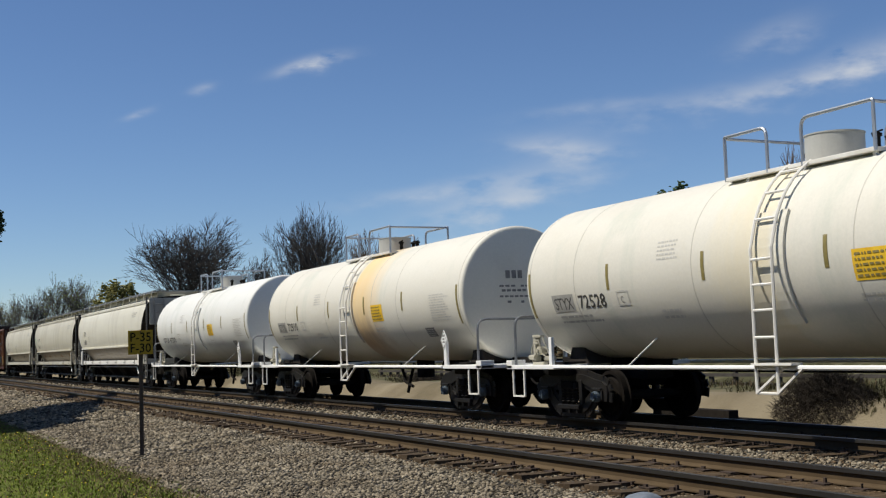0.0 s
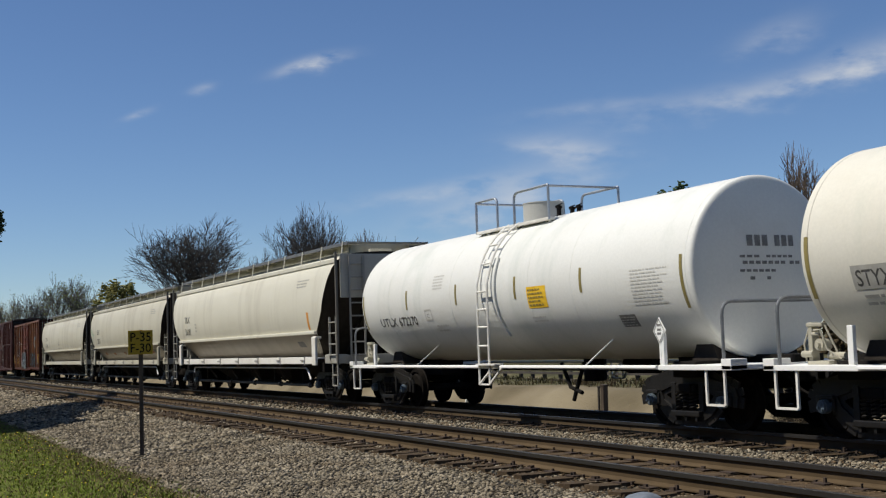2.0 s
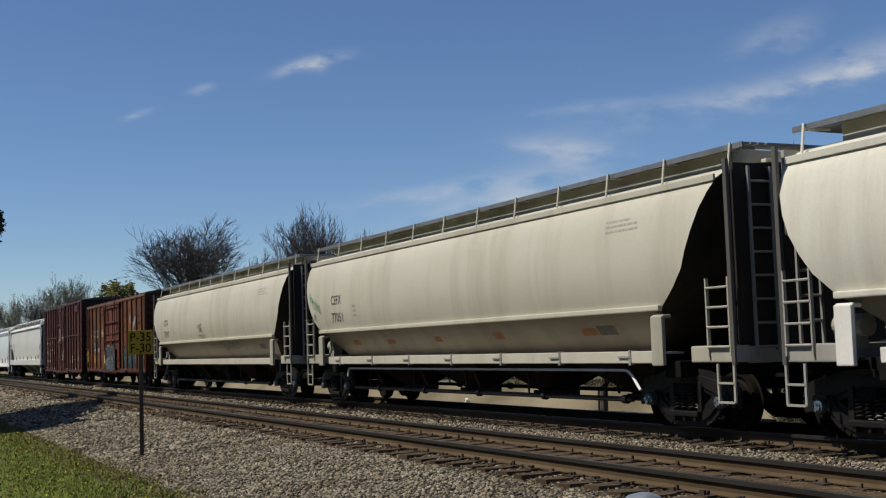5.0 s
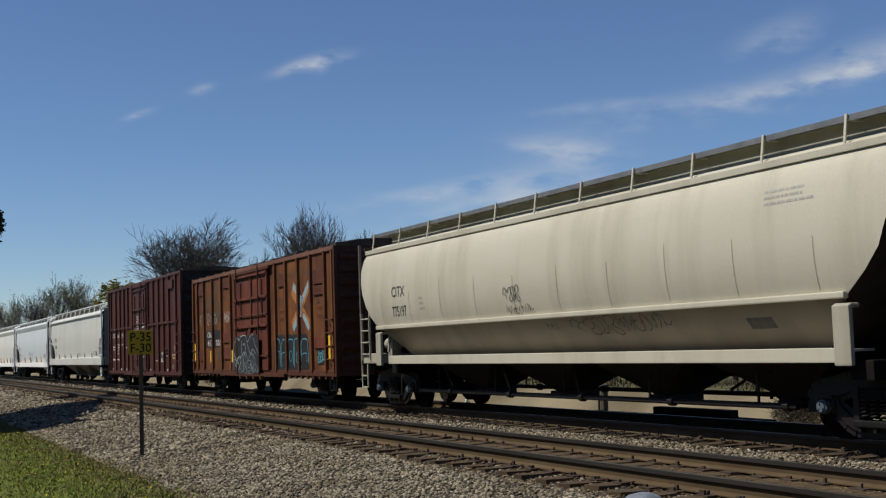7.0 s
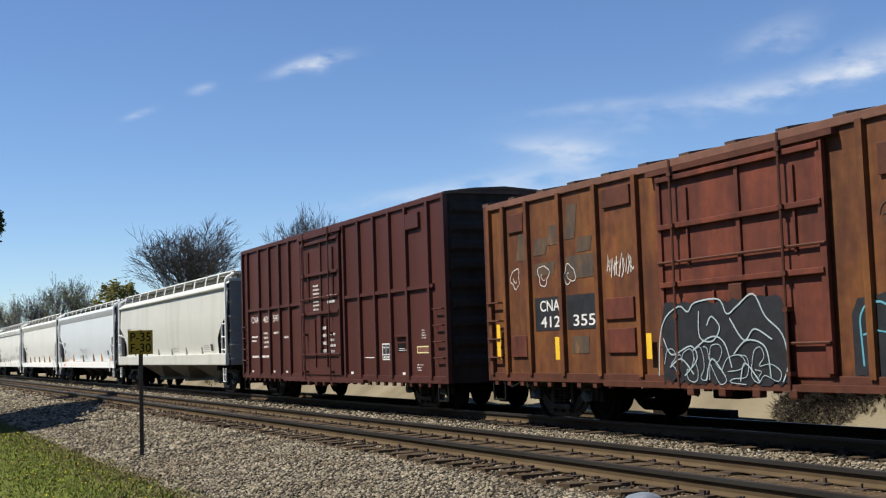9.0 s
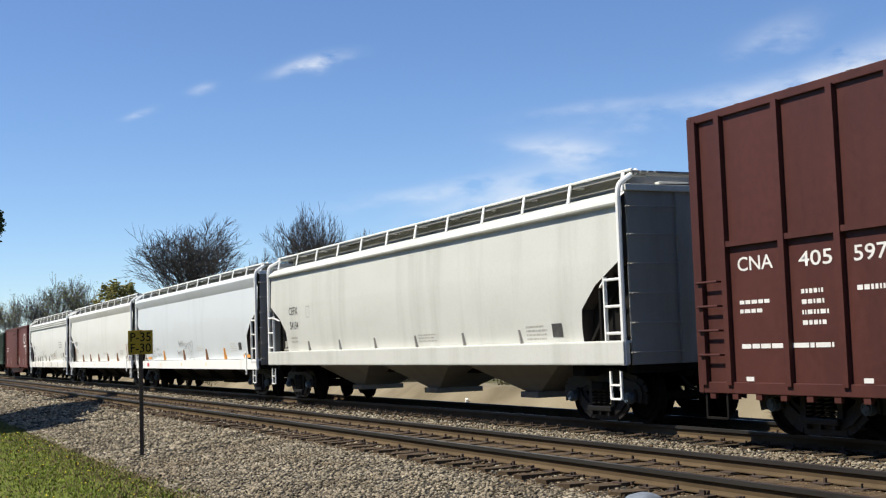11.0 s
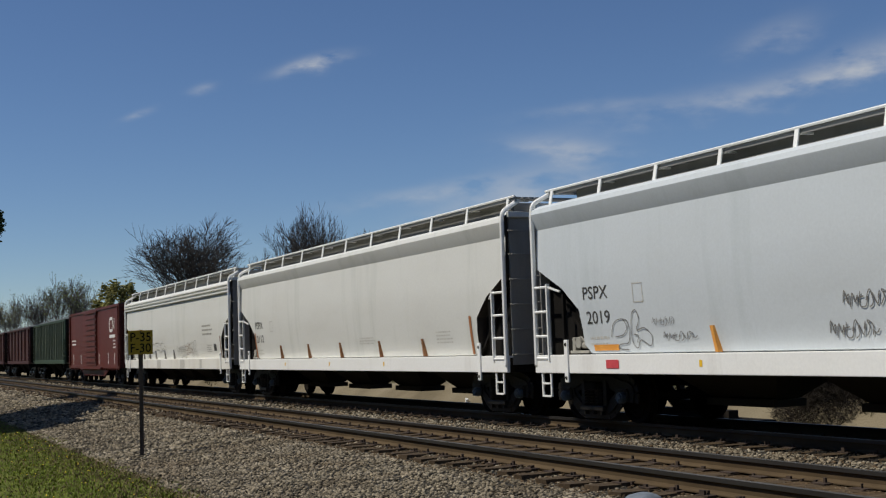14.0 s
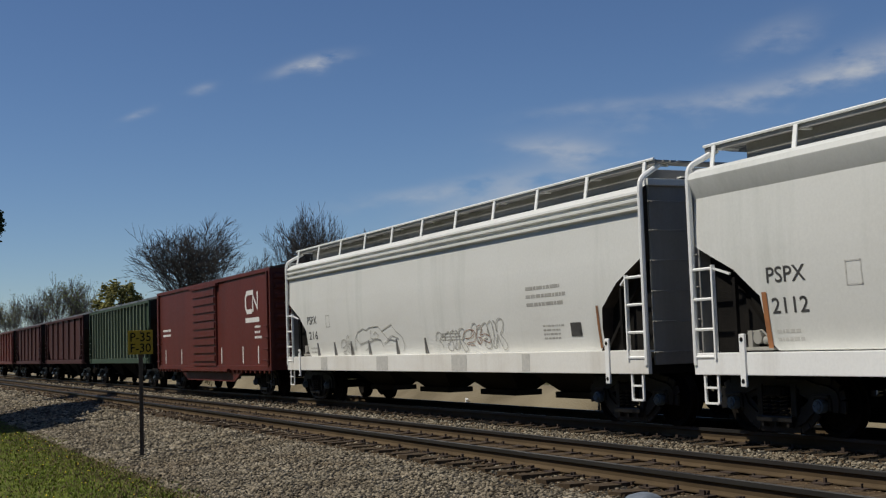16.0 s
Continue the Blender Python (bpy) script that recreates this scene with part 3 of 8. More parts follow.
def ground():
    ys = [-3000, -400, -100, -40, -20, -15, -12, -10.5] + [-10 + 0.2 * k for k in range(41)] + [-1.6, -1.4, 0, 1.4, 1.8, 2.2, 2.8] + \
         [3.4 + 0.2 * k for k in range(24)] + [8.4 + 0.7 * k for k in range(16)] + [20, 25, 32, 42, 60, 100, 250, 700, 3000]
    xs = [-3000, -1200, -600, -350, -250, -200] + [-160 + 2.0 * k for k in range(40)] + [-80 + 0.5 * k for k in range(180)] + [12, 16, 25, 60, 200, 800, 3000]
    bm = bmesh.new()
    grid = [[bm.verts.new((x, y, ground_z(x, y))) for x in xs] for y in ys]
    for a, b in zip(grid, grid[1:]):
        for i in range(len(xs) - 1):
            bm.faces.new((a[i], a[i + 1], b[i + 1], b[i]))
    g = part("ground", bm, M["ground"], smooth=True)
    tagged(g, "grassy verge, crushed stone ballast and sandy dirt along the line", "ground", kind="structure")


ground()

# a rail's section: (across, up) from the head's top
RAIL = [(-0.036, 0), (0.036, 0), (0.037, -0.028), (0.034, -0.04), (0.010, -0.05), (0.009, -0.128), (0.022, -0.145), (0.07, -0.158), (0.07, -0.17),
        (-0.07, -0.17), (-0.07, -0.158), (-0.022, -0.145), (-0.009, -0.128), (-0.010, -0.05), (-0.034, -0.04), (-0.037, -0.028)]


def track(name, yc, label):
    t = thing(name, label, "railway track", kind="structure")
    for s in (-1, 1):
        yr = yc + s * 0.754
        bm = bmesh.new()
        ends = [[bm.verts.new((x, yr + a, z)) for a, z in RAIL] for x in (-420, -120, -60, -30, -10, 30)]
        for p, q in zip(ends, ends[1:]):
            for k in range(len(RAIL)):
                bm.faces.new((p[k], p[(k + 1) % len(RAIL)], q[(k + 1) % len(RAIL)], q[k]))
        bmesh.ops.recalc_face_normals(bm, faces=bm.faces)
        r = part("rail", bm, M["rail_side"], t, "rusty steel rail with a worn bright head")
        hb = bmesh.new()
        box(hb, -420, 30, yr - 0.0385, yr + 0.0385, -0.042, 0.003)
        part("rail_head", hb, M["rail_head"], r)
    rng = random.Random(name)
    shapes = []
    for k in range(5):
        bm = bmesh.new()
        box(bm, -0.112, 0.112, -1.3, 1.3, -0.17, 0.0)
        bmesh.ops.subdivide_edges(bm, edges=[e for e in bm.edges if abs(e.verts[0].co.y - e.verts[1].co.y) > 1], cuts=5)
        for v in bm.verts:
            v.co += Vector((rng.uniform(-0.012, 0.012), rng.uniform(-0.03, 0.03) if abs(v.co.y) > 1.2 else 0, rng.uniform(-0.008, 0.006)))
        shapes.append(mesh_of("tie", bm, M["tie"]))
    far, plates = [], []
    x = -200.0
    while x < 12:
        y, z, turn = yc + rng.uniform(-0.06, 0.06), -0.178 + rng.uniform(-0.008, 0.006), rng.uniform(-0.02, 0.02)
        if -75 < x < 6:
            ob = new("tie", shapes[rng.randrange(5)])
            ob.parent, ob.matrix_local = t, pose(x, y, z, 0, 0, math.degrees(turn))
        else:
            far.append((x - 0.11, x + 0.11, y - 1.3, y + 1.3, z - 0.15, z))
        if x > -110:
            for s in (-1, 1):
                yr = yc + s * 0.754
                plates.append((x - 0.10, x + 0.10, yr - 0.19, yr + 0.19, z, z + 0.014))
                for sy in (-0.11, 0.11, 0.155):
                    if rng.random() < 0.85:
                        plates.append((x + rng.uniform(-0.06, 0.06) - 0.014, x + 0.014, yr + s * sy - 0.014, yr + s * sy + 0.014, z + 0.01, z + 0.04 + rng.uniform(0, 0.03)))
                if rng.random() < 0.6:
                    dx = rng.choice((-0.15, 0.15))
                    plates.append((x + dx - 0.016, x + dx + 0.016, yr - 0.095, yr + 0.095, z - 0.005, z + 0.028))
        x += 0.52 + rng.uniform(-0.03, 0.03)
    tagged(part("tie_run", boxes_mesh("tie_run", far, M["tie"]), None, t), kind="stuff")
    tagged(part("tie_plates", boxes_mesh("tie_plates", plates, M["tie_plate"]), None, t, "rusty tie plates, spikes and rail anchors"), kind="stuff")


track("near_track", NEAR_TRACK, "empty main track with rusty rails on worn timber ties")
track("far_track", 0.0, "track under the train with rusty rails on timber ties")


def scatter_mesh(name, material, centres, sizes, rng, flat=0.65):
    """Many small broken stones in one mesh: each a skewed octahedron cut at random."""
    nst = len(centres)
    base = np.array([(1, 0, 0), (-1, 0, 0), (0, 1, 0), (0, -1, 0), (0, 0, 1), (0, 0, -1)], float)
    faces = np.array([(0, 2, 4), (2, 1, 4), (1, 3, 4), (3, 0, 4), (2, 0, 5), (1, 2, 5), (3, 1, 5), (0, 3, 5)])
    q = rng.normal(size=(nst, 4))
    q /= np.linalg.norm(q, axis=1)[:, None]
    w, x, y, z = q.T
    rot = np.stack([1 - 2 * (y * y + z * z), 2 * (x * y - z * w), 2 * (x * z + y * w), 2 * (x * y + z * w), 1 - 2 * (x * x + z * z), 2 * (y * z - x * w),
                    2 * (x * z - y * w), 2 * (y * z + x * w), 1 - 2 * (x * x + y * y)], 1).reshape(nst, 3, 3)
    pts = base[None] * rng.uniform(0.55, 1.25, size=(nst, 6, 1)) + rng.normal(scale=0.22, size=(nst, 6, 3))
    pts = np.einsum("nij,nkj->nki", rot, pts) * (np.asarray(sizes)[:, None, None] / 2)
    pts[:, :, 2] *= flat
    pts += np.asarray(centres)[:, None, :]
    fs = (faces[None] + (np.arange(nst) * 6)[:, None, None]).reshape(-1, 3)
    me = bpy.data.meshes.new(name)
    me.vertices.add(nst * 6)
    me.vertices.foreach_set("co", pts.ravel())
    me.loops.add(len(fs) * 3)
    me.loops.foreach_set("vertex_index", fs.ravel().astype(np.int32))
    me.polygons.add(len(fs))
    me.polygons.foreach_set("loop_start", np.arange(0, len(fs) * 3, 3, dtype=np.int32))
    me.update(calc_edges=True)
    me.materials.append(material)
    return me


def ballast():
    rng = np.random.default_rng(4)
    grey_c, grey_s, brown_c, brown_s, shaded_c, shaded_s = [], [], [], [], [], []

    def sow(x0, x1, y0, y1, per_m2, size, brown=0.0, sink=0.35):
        k = int((x1 - x0) * (y1 - y0) * per_m2)
        xs, ys, ss = rng.uniform(x0, x1, k), rng.uniform(y0, y1, k), size * rng.uniform(0.6, 1.5, k)
        for x, y, s in zip(xs, ys, ss):
            c = (x, y, ground_z(x, y) + s * 0.3 * rng.uniform(0.2, 1.0) - s * sink * 0.3)
            if rng.random() < brown:
                brown_c.append(c), brown_s.append(s)
            else:
                grey_c.append(c), grey_s.append(s)

    def sow_shaded(x0, x1, y0, y1, per_m2, size):
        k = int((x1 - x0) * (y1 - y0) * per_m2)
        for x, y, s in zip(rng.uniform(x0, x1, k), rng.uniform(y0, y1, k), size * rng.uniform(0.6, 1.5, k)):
            shaded_c.append((x, y, ground_z(x, y) + s * 0.1)), shaded_s.append(s)

    for x0, x1, dens, size in ((-22, -9, 520, 0.056), (-34, -22, 240, 0.075), (-55, -34, 85, 0.11), (-95, -55, 30, 0.16)):
        sow(x0, x1, -8.75, -5.5, dens, size)
        sow(x0, x1, -5.6, -4.9, dens * 0.9, size * 0.9, 0.6, 0.5)
        sow(x0, x1, -4.95, -3.2, dens * 0.45, size * 0.55, 0.95, 0.8)
        sow(x0, x1, -3.2, -2.9, dens * 0.7, size * 0.8, 0.4, 0.6)
        sow(x0, x1, -2.9, -1.35, dens, size, 0.12)
        sow_shaded(x0, x1, -1.35, 2.4, dens * 0.4, size)
    for name, mat, c, s, lab in (("ballast_stones", M["stone"], grey_c, grey_s, "crushed grey-tan ballast stones beside the tracks"),
                                 ("stained_ballast", M["stone_brown"], brown_c, brown_s, "rust-stained ballast stones between the rails"),
                                 ("shaded_ballast", M["train_shade"], shaded_c, shaded_s, "ballast stones under the train, near black for its shade")):
        me = scatter_mesh(name, mat, c, s, rng)
        tagged(new(name, me), lab, "ballast", kind="stuff")


ballast()


def blades(name, material, spots, height, rng, width=0.006, lean=0.5):
    """Grass or weeds in one mesh: a bent blade of two pieces at each spot."""
    k = len(spots)
    base = np.asarray(spots)
    az, h = rng.uniform(0, 2 * np.pi, k), height * rng.uniform(0.45, 1.25, k)
    d = np.stack([np.cos(az), np.sin(az), np.zeros(k)], 1)
    s = np.stack([-np.sin(az), np.cos(az), np.zeros(k)], 1) * (width * rng.uniform(0.7, 1.4, k))[:, None]
    up = np.array([0, 0, 1.0])
    ln = (lean * rng.uniform(0.2, 1.0, k) * h)[:, None]
    v = np.stack([base - s, base + s, base + d * ln * 0.3 + up * (h * 0.6)[:, None] + s * 0.8, base + d * ln * 0.3 + up * (h * 0.6)[:, None] - s * 0.8,
                  base + d * ln + up * h[:, None]], 1).reshape(-1, 3)
    f = []
    me = bpy.data.meshes.new(name)
    idx = np.arange(k) * 5
    quads = np.stack([idx, idx + 1, idx + 2, idx + 3], 1)
    tris = np.stack([idx + 3, idx + 2, idx + 4], 1)
    me.from_pydata(v.tolist(), [], quads.tolist() + tris.tolist())
    me.materials.append(material)
    return me


def verge():
    rng = np.random.default_rng(9)
    spots, dry = [], []
    for x0, x1, k in ((-24, -12, 26000), (-40, -24, 22000), (-62, -40, 9000)):
        xs, ys = rng.uniform(x0, x1, k), -8.3 - np.abs(rng.normal(0, 1.0, k)) * 1.3
        for x, y in zip(xs, ys):
            edge = -8.62 + 0.35 * noise.noise((x * 0.5, 2.2, 0)) + 0.2 * noise.noise((x * 2.1, y, 4))
            if y < edge or rng.random() < 0.03:
                tall = 0.5 + noise.noise((x * 0.8, y * 0.8, 1))
                (dry if rng.random() < 0.16 + 0.3 * tall + max(0.0, 0.5 - (edge - y) * 0.45) else spots).append((x, y, ground_z(x, y) - 0.01))
    tagged(new("grass", blades("grass", M["grass"], spots, 0.05, rng, 0.010, 1.1)), "short spring grass on the verge", "grass", kind="stuff")
    tagged(new("dry_grass", blades("dry_grass", M["dry_weed"], dry, 0.05, rng, 0.009, 1.1)), "dry straw-coloured grass among the green", "grass", kind="stuff")
    c, s = [], []
    for _ in range(170):
        x, y = rng.uniform(-40, -13), -8.9 - abs(rng.normal(0, 1.1))
        c.append((x, y, ground_z(x, y) + rng.uniform(0.04, 0.07))), s.append(rng.uniform(0.022, 0.038))
    tagged(new("dandelions", scatter_mesh("dandelions", M["dandelion"], c, s, rng)), "yellow dandelion heads in the grass", "flowers", kind="stuff")
    dead, olive = [], []
    for _ in range(60000):
        x, y = -8 - 112 * rng.random() ** 1.3, 3.9 + 13 * rng.random() ** 1.8
        if noise.noise((x * 0.3, y * 0.5, 7)) > 0.12 - (y - (5.4 if x > -33 else 6.6)) * 0.22:
            (olive if noise.noise((x * 0.5, y * 0.4, 3)) > -0.08 else dead).append((x, y, ground_z(x, y) - 0.01))
    tagged(new("dry_weeds", blades("dry_weeds", M["dead_weed"], dead, 0.2, rng, 0.010, 0.9)), "dry brown weeds on the bank behind the track", "weeds", kind="stuff")
    tagged(new("olive_weeds", blades("olive_weeds", M["olive_weed"], olive, 0.16, rng, 0.012, 1.1)), "dull green weeds on top of the sandy bank", "weeds", kind="stuff")

verge()


def bare_tree(name, x, y, height, width, seed, label, bark, stems=1, levels=5, upright=0.45, twig=0.03, trunk=0.35, bud=None, bud_size=0.2, bud_share=0.5, fork=3, wiggle=0.16, spread=1.0, sides=1.0):
    """A leafless tree: tapered limbs that fork again and again, thinning to twigs; buds or young leaves at their tips if given."""
    rng = random.Random(seed)
    t = thing(name, label, "tree")
    verts, faces, wood, tips = [], [], [], []

    def limb(p, d, length, r, level):
        steps = 3
        q = d.orthogonal().normalized()
        ring_prev = None
        for i in range(steps + 1):
            f = i / steps
            rr = r * (1 - 0.45 * f)
            o = d.cross(q).normalized()
            base = len(verts)
            for a in range(4):
                an = a * math.pi / 2
                verts.append(p + q * (rr * math.cos(an)) + o * (rr * math.sin(an)))
            if ring_prev is not None:
                for a in range(4):
                    (wood if level < 2 else faces).append((ring_prev + a, ring_prev + (a + 1) % 4, base + (a + 1) % 4, base + a))
            ring_prev = base
            if i < steps:
                p = p + d * (length / steps)
                d = (d + Vector((rng.uniform(-1, 1), rng.uniform(-1, 1), rng.uniform(-0.5, 1) * upright)) * wiggle * (1.0 if level < 2 else 0.6)).normalized()
                q = (q - d * q.dot(d)).normalized()
                if level < levels and level > 0 and rng.random() < sides:
                    side = d.orthogonal().normalized()
                    side.rotate(Matrix.Rotation(rng.uniform(0, 6.283), 3, d))
                    nd = (d * 0.75 + side * spread * rng.uniform(0.5, 0.95) + Vector((0, 0, upright * 0.35))).normalized()
                    limb(p.copy(), nd, length * rng.uniform(0.5, 0.75), max(rr * 0.55, twig), level + 1)
        if level < levels:
            for k in range(fork - 1 + (level == 0) * 2):
                side = d.orthogonal().normalized()
                side.rotate(Matrix.Rotation(rng.uniform(0, 6.283), 3, d))
                nd = (d + side * spread * rng.uniform(0.35, 0.85) + Vector((0, 0, upright * 0.3))).normalized()
                limb(p.copy(), nd, length * rng.uniform(0.62, 0.85), max(r * 0.55, twig), level + 1)
        else:
            tips.append(p.copy())

    for s in range(stems):
        an = 6.283 * s / stems + rng.uniform(0, 1)
        d = Vector((math.cos(an) * 0.22 * (stems > 1), math.sin(an) * 0.22 * (stems > 1), 1)).normalized()
        limb(Vector((0, 0, 0)), d, 1.0, trunk / height * 3.2 / math.sqrt(stems), 0)
    v = np.array([tuple(c) for c in verts])
    sx = width / max(np.ptp(v[:, 0]), np.ptp(v[:, 1]))
    sz = height / v[:, 2].max()
    scale = np.array([sx, sx, sz])
    # keep limb sections round: scale the axis points, add the small sections back unscaled
    rings = v.reshape(-1, 4, 3)
    mid = rings.mean(1, keepdims=True)
    off = rings - mid
    v = (mid * scale + off * (height / 3.2)).reshape(-1, 3)
    for piece, fs in (("trunk", wood), ("bare_crown", faces)):
        used, index = np.unique(np.array(fs), return_inverse=True)
        me = bpy.data.meshes.new(piece)
        me.from_pydata(v[used].tolist(), [], index.reshape(-1, 4).tolist())
        me.materials.append(bark)
        part(piece, me, bark, t)
    if bud:
        g = np.random.default_rng(seed)
        c = np.array([tuple(p) for p in tips]) * scale
        keep = g.random(len(c)) < bud_share
        c = np.repeat(c[keep], 3, axis=0)
        c = c + g.normal(scale=bud_size * 1.6, size=c.shape)
        part("young_leaves", scatter_mesh("young_leaves", bud, c, bud_size * g.uniform(0.5, 1.4, len(c)), g, 1.0), bud, t)
    t.location = (x, y, ground_z(x, y) - 0.1)
    return t


def leafy_tree(name, x, y, height, width, seed, label, bark, leaf, clumps=70, per=60, leaf_size=0.35, low=0.25, loose=0.05):
    """A trunk with limbs and a crown of many small leaves in uneven clumps."""
    g = np.random.default_rng(seed)
    t = thing(name, label, "tree")
    bm = bmesh.new()
    pipe(bm, [(0, 0, 0), (0.1, 0.05, height * 0.3), (0.0, 0.1, height * 0.75)], width * 0.03, 8)
    cs = []
    for _ in range(clumps):
        d = g.normal(size=3)
        d /= np.linalg.norm(d)
        r = g.uniform(0.45, 1.0) ** 0.6
        cs.append(d * r * np.array([width / 2, width / 2, height * (1 - low) / 2]) + np.array([0, 0, height * (low + (1 - low) / 2)]))
    for c in cs[::4]:
        pipe(bm, [(0, 0, height * 0.3), tuple(np.array([c[0] * 0.5, c[1] * 0.5, (c[2] + height * 0.3) / 2])), tuple(c)], width * 0.008, 5)
    part("trunk", bm, bark, t)
    pts = np.concatenate([c + g.normal(scale=width * loose, size=(per, 3)) for c in cs])
    part("crown", scatter_mesh("crown", leaf, pts, leaf_size * g.uniform(0.5, 1.3, len(pts)), g, 0.6), leaf, t)
    t.location = (x, y, ground_z(x, y) - 0.1)
    return t


def thicket(name, x0, x1, y0, y1, height, count, seed, label, bark):
    """Brush of thin bare stems."""
    rng = random.Random(seed)
    bm = bmesh.new()
    for _ in range(count):
        x, y = rng.uniform(x0, x1), rng.uniform(y0, y1)
        h = height * rng.uniform(0.4, 1.0) * (0.75 + 0.5 * noise.noise((x * 0.1, y * 0.2, seed)))
        p, d = Vector((x, y, ground_z(x, y))), Vector((rng.uniform(-0.4, 0.4), rng.uniform(-0.3, 0.3), 1)).normalized()
        w = 0.012 * h ** 0.5 + 0.006 * abs(x) / 60
        for k in range(4):
            q = p + d * (h / 4)
            beam(bm, p, q, w * (1 - k * 0.2), w * (1 - k * 0.2))
            for _ in range(2):
                e = (d + Vector((rng.uniform(-1, 1), rng.uniform(-1, 1), rng.uniform(-0.1, 0.6)))).normalized()
                beam(bm, p, p + e * h * rng.uniform(0.15, 0.34), w * 0.5, w * 0.5)
            p, d = q, (d + Vector((rng.uniform(-0.3, 0.3), rng.uniform(-0.3, 0.3), 0.1))).normalized()
    tagged(part(name, bm, bark), label, "brush", kind="stuff")


def bush(name, x, y, radius, height, count, seed, label, bark):
    """A tangle of fine twigs springing from the ground in all directions."""
    rng = random.Random(seed)
    verts, faces = [], []
    for _ in range(count):
        a, r = rng.uniform(0, 6.283), radius * rng.random() ** 0.7
        px, py = x + r * math.cos(a), y + 0.6 * r * math.sin(a)
        p = Vector((px, py, ground_z(px, py) + height * 0.5 * rng.random() ** 1.5 * (1 - r / radius)))
        d = Vector((rng.uniform(-1, 1), rng.uniform(-1, 1), rng.uniform(0.05, 1.1))).normalized()
        ln = height * rng.uniform(0.15, 0.5) * (1.15 - 0.6 * r / radius)
        for k in range(3):
            q = p + d * (ln / 3)
            w = (0.0045, 0.0035, 0.0025)[k]
            side = d.orthogonal().normalized() * w
            oth = d.cross(side)
            b = len(verts)
            verts.extend([tuple(v) for v in (p + side, p - side * 0.5 + oth * 0.87, p - side * 0.5 - oth * 0.87, q + side, q - side * 0.5 + oth * 0.87, q - side * 0.5 - oth * 0.87)])
            faces.extend([(b, b + 1, b + 4, b + 3), (b + 1, b + 2, b + 5, b + 4), (b + 2, b, b + 3, b + 5)])
            p, d = q, (d + Vector((rng.uniform(-0.6, 0.6), rng.uniform(-0.6, 0.6), rng.uniform(-0.4, 0.3)))).normalized()
    me = bpy.data.meshes.new(name)
    me.from_pydata(verts, [], faces)
    me.materials.append(bark)
    tagged(part(name, me, bark), label, "bush", kind="stuff")


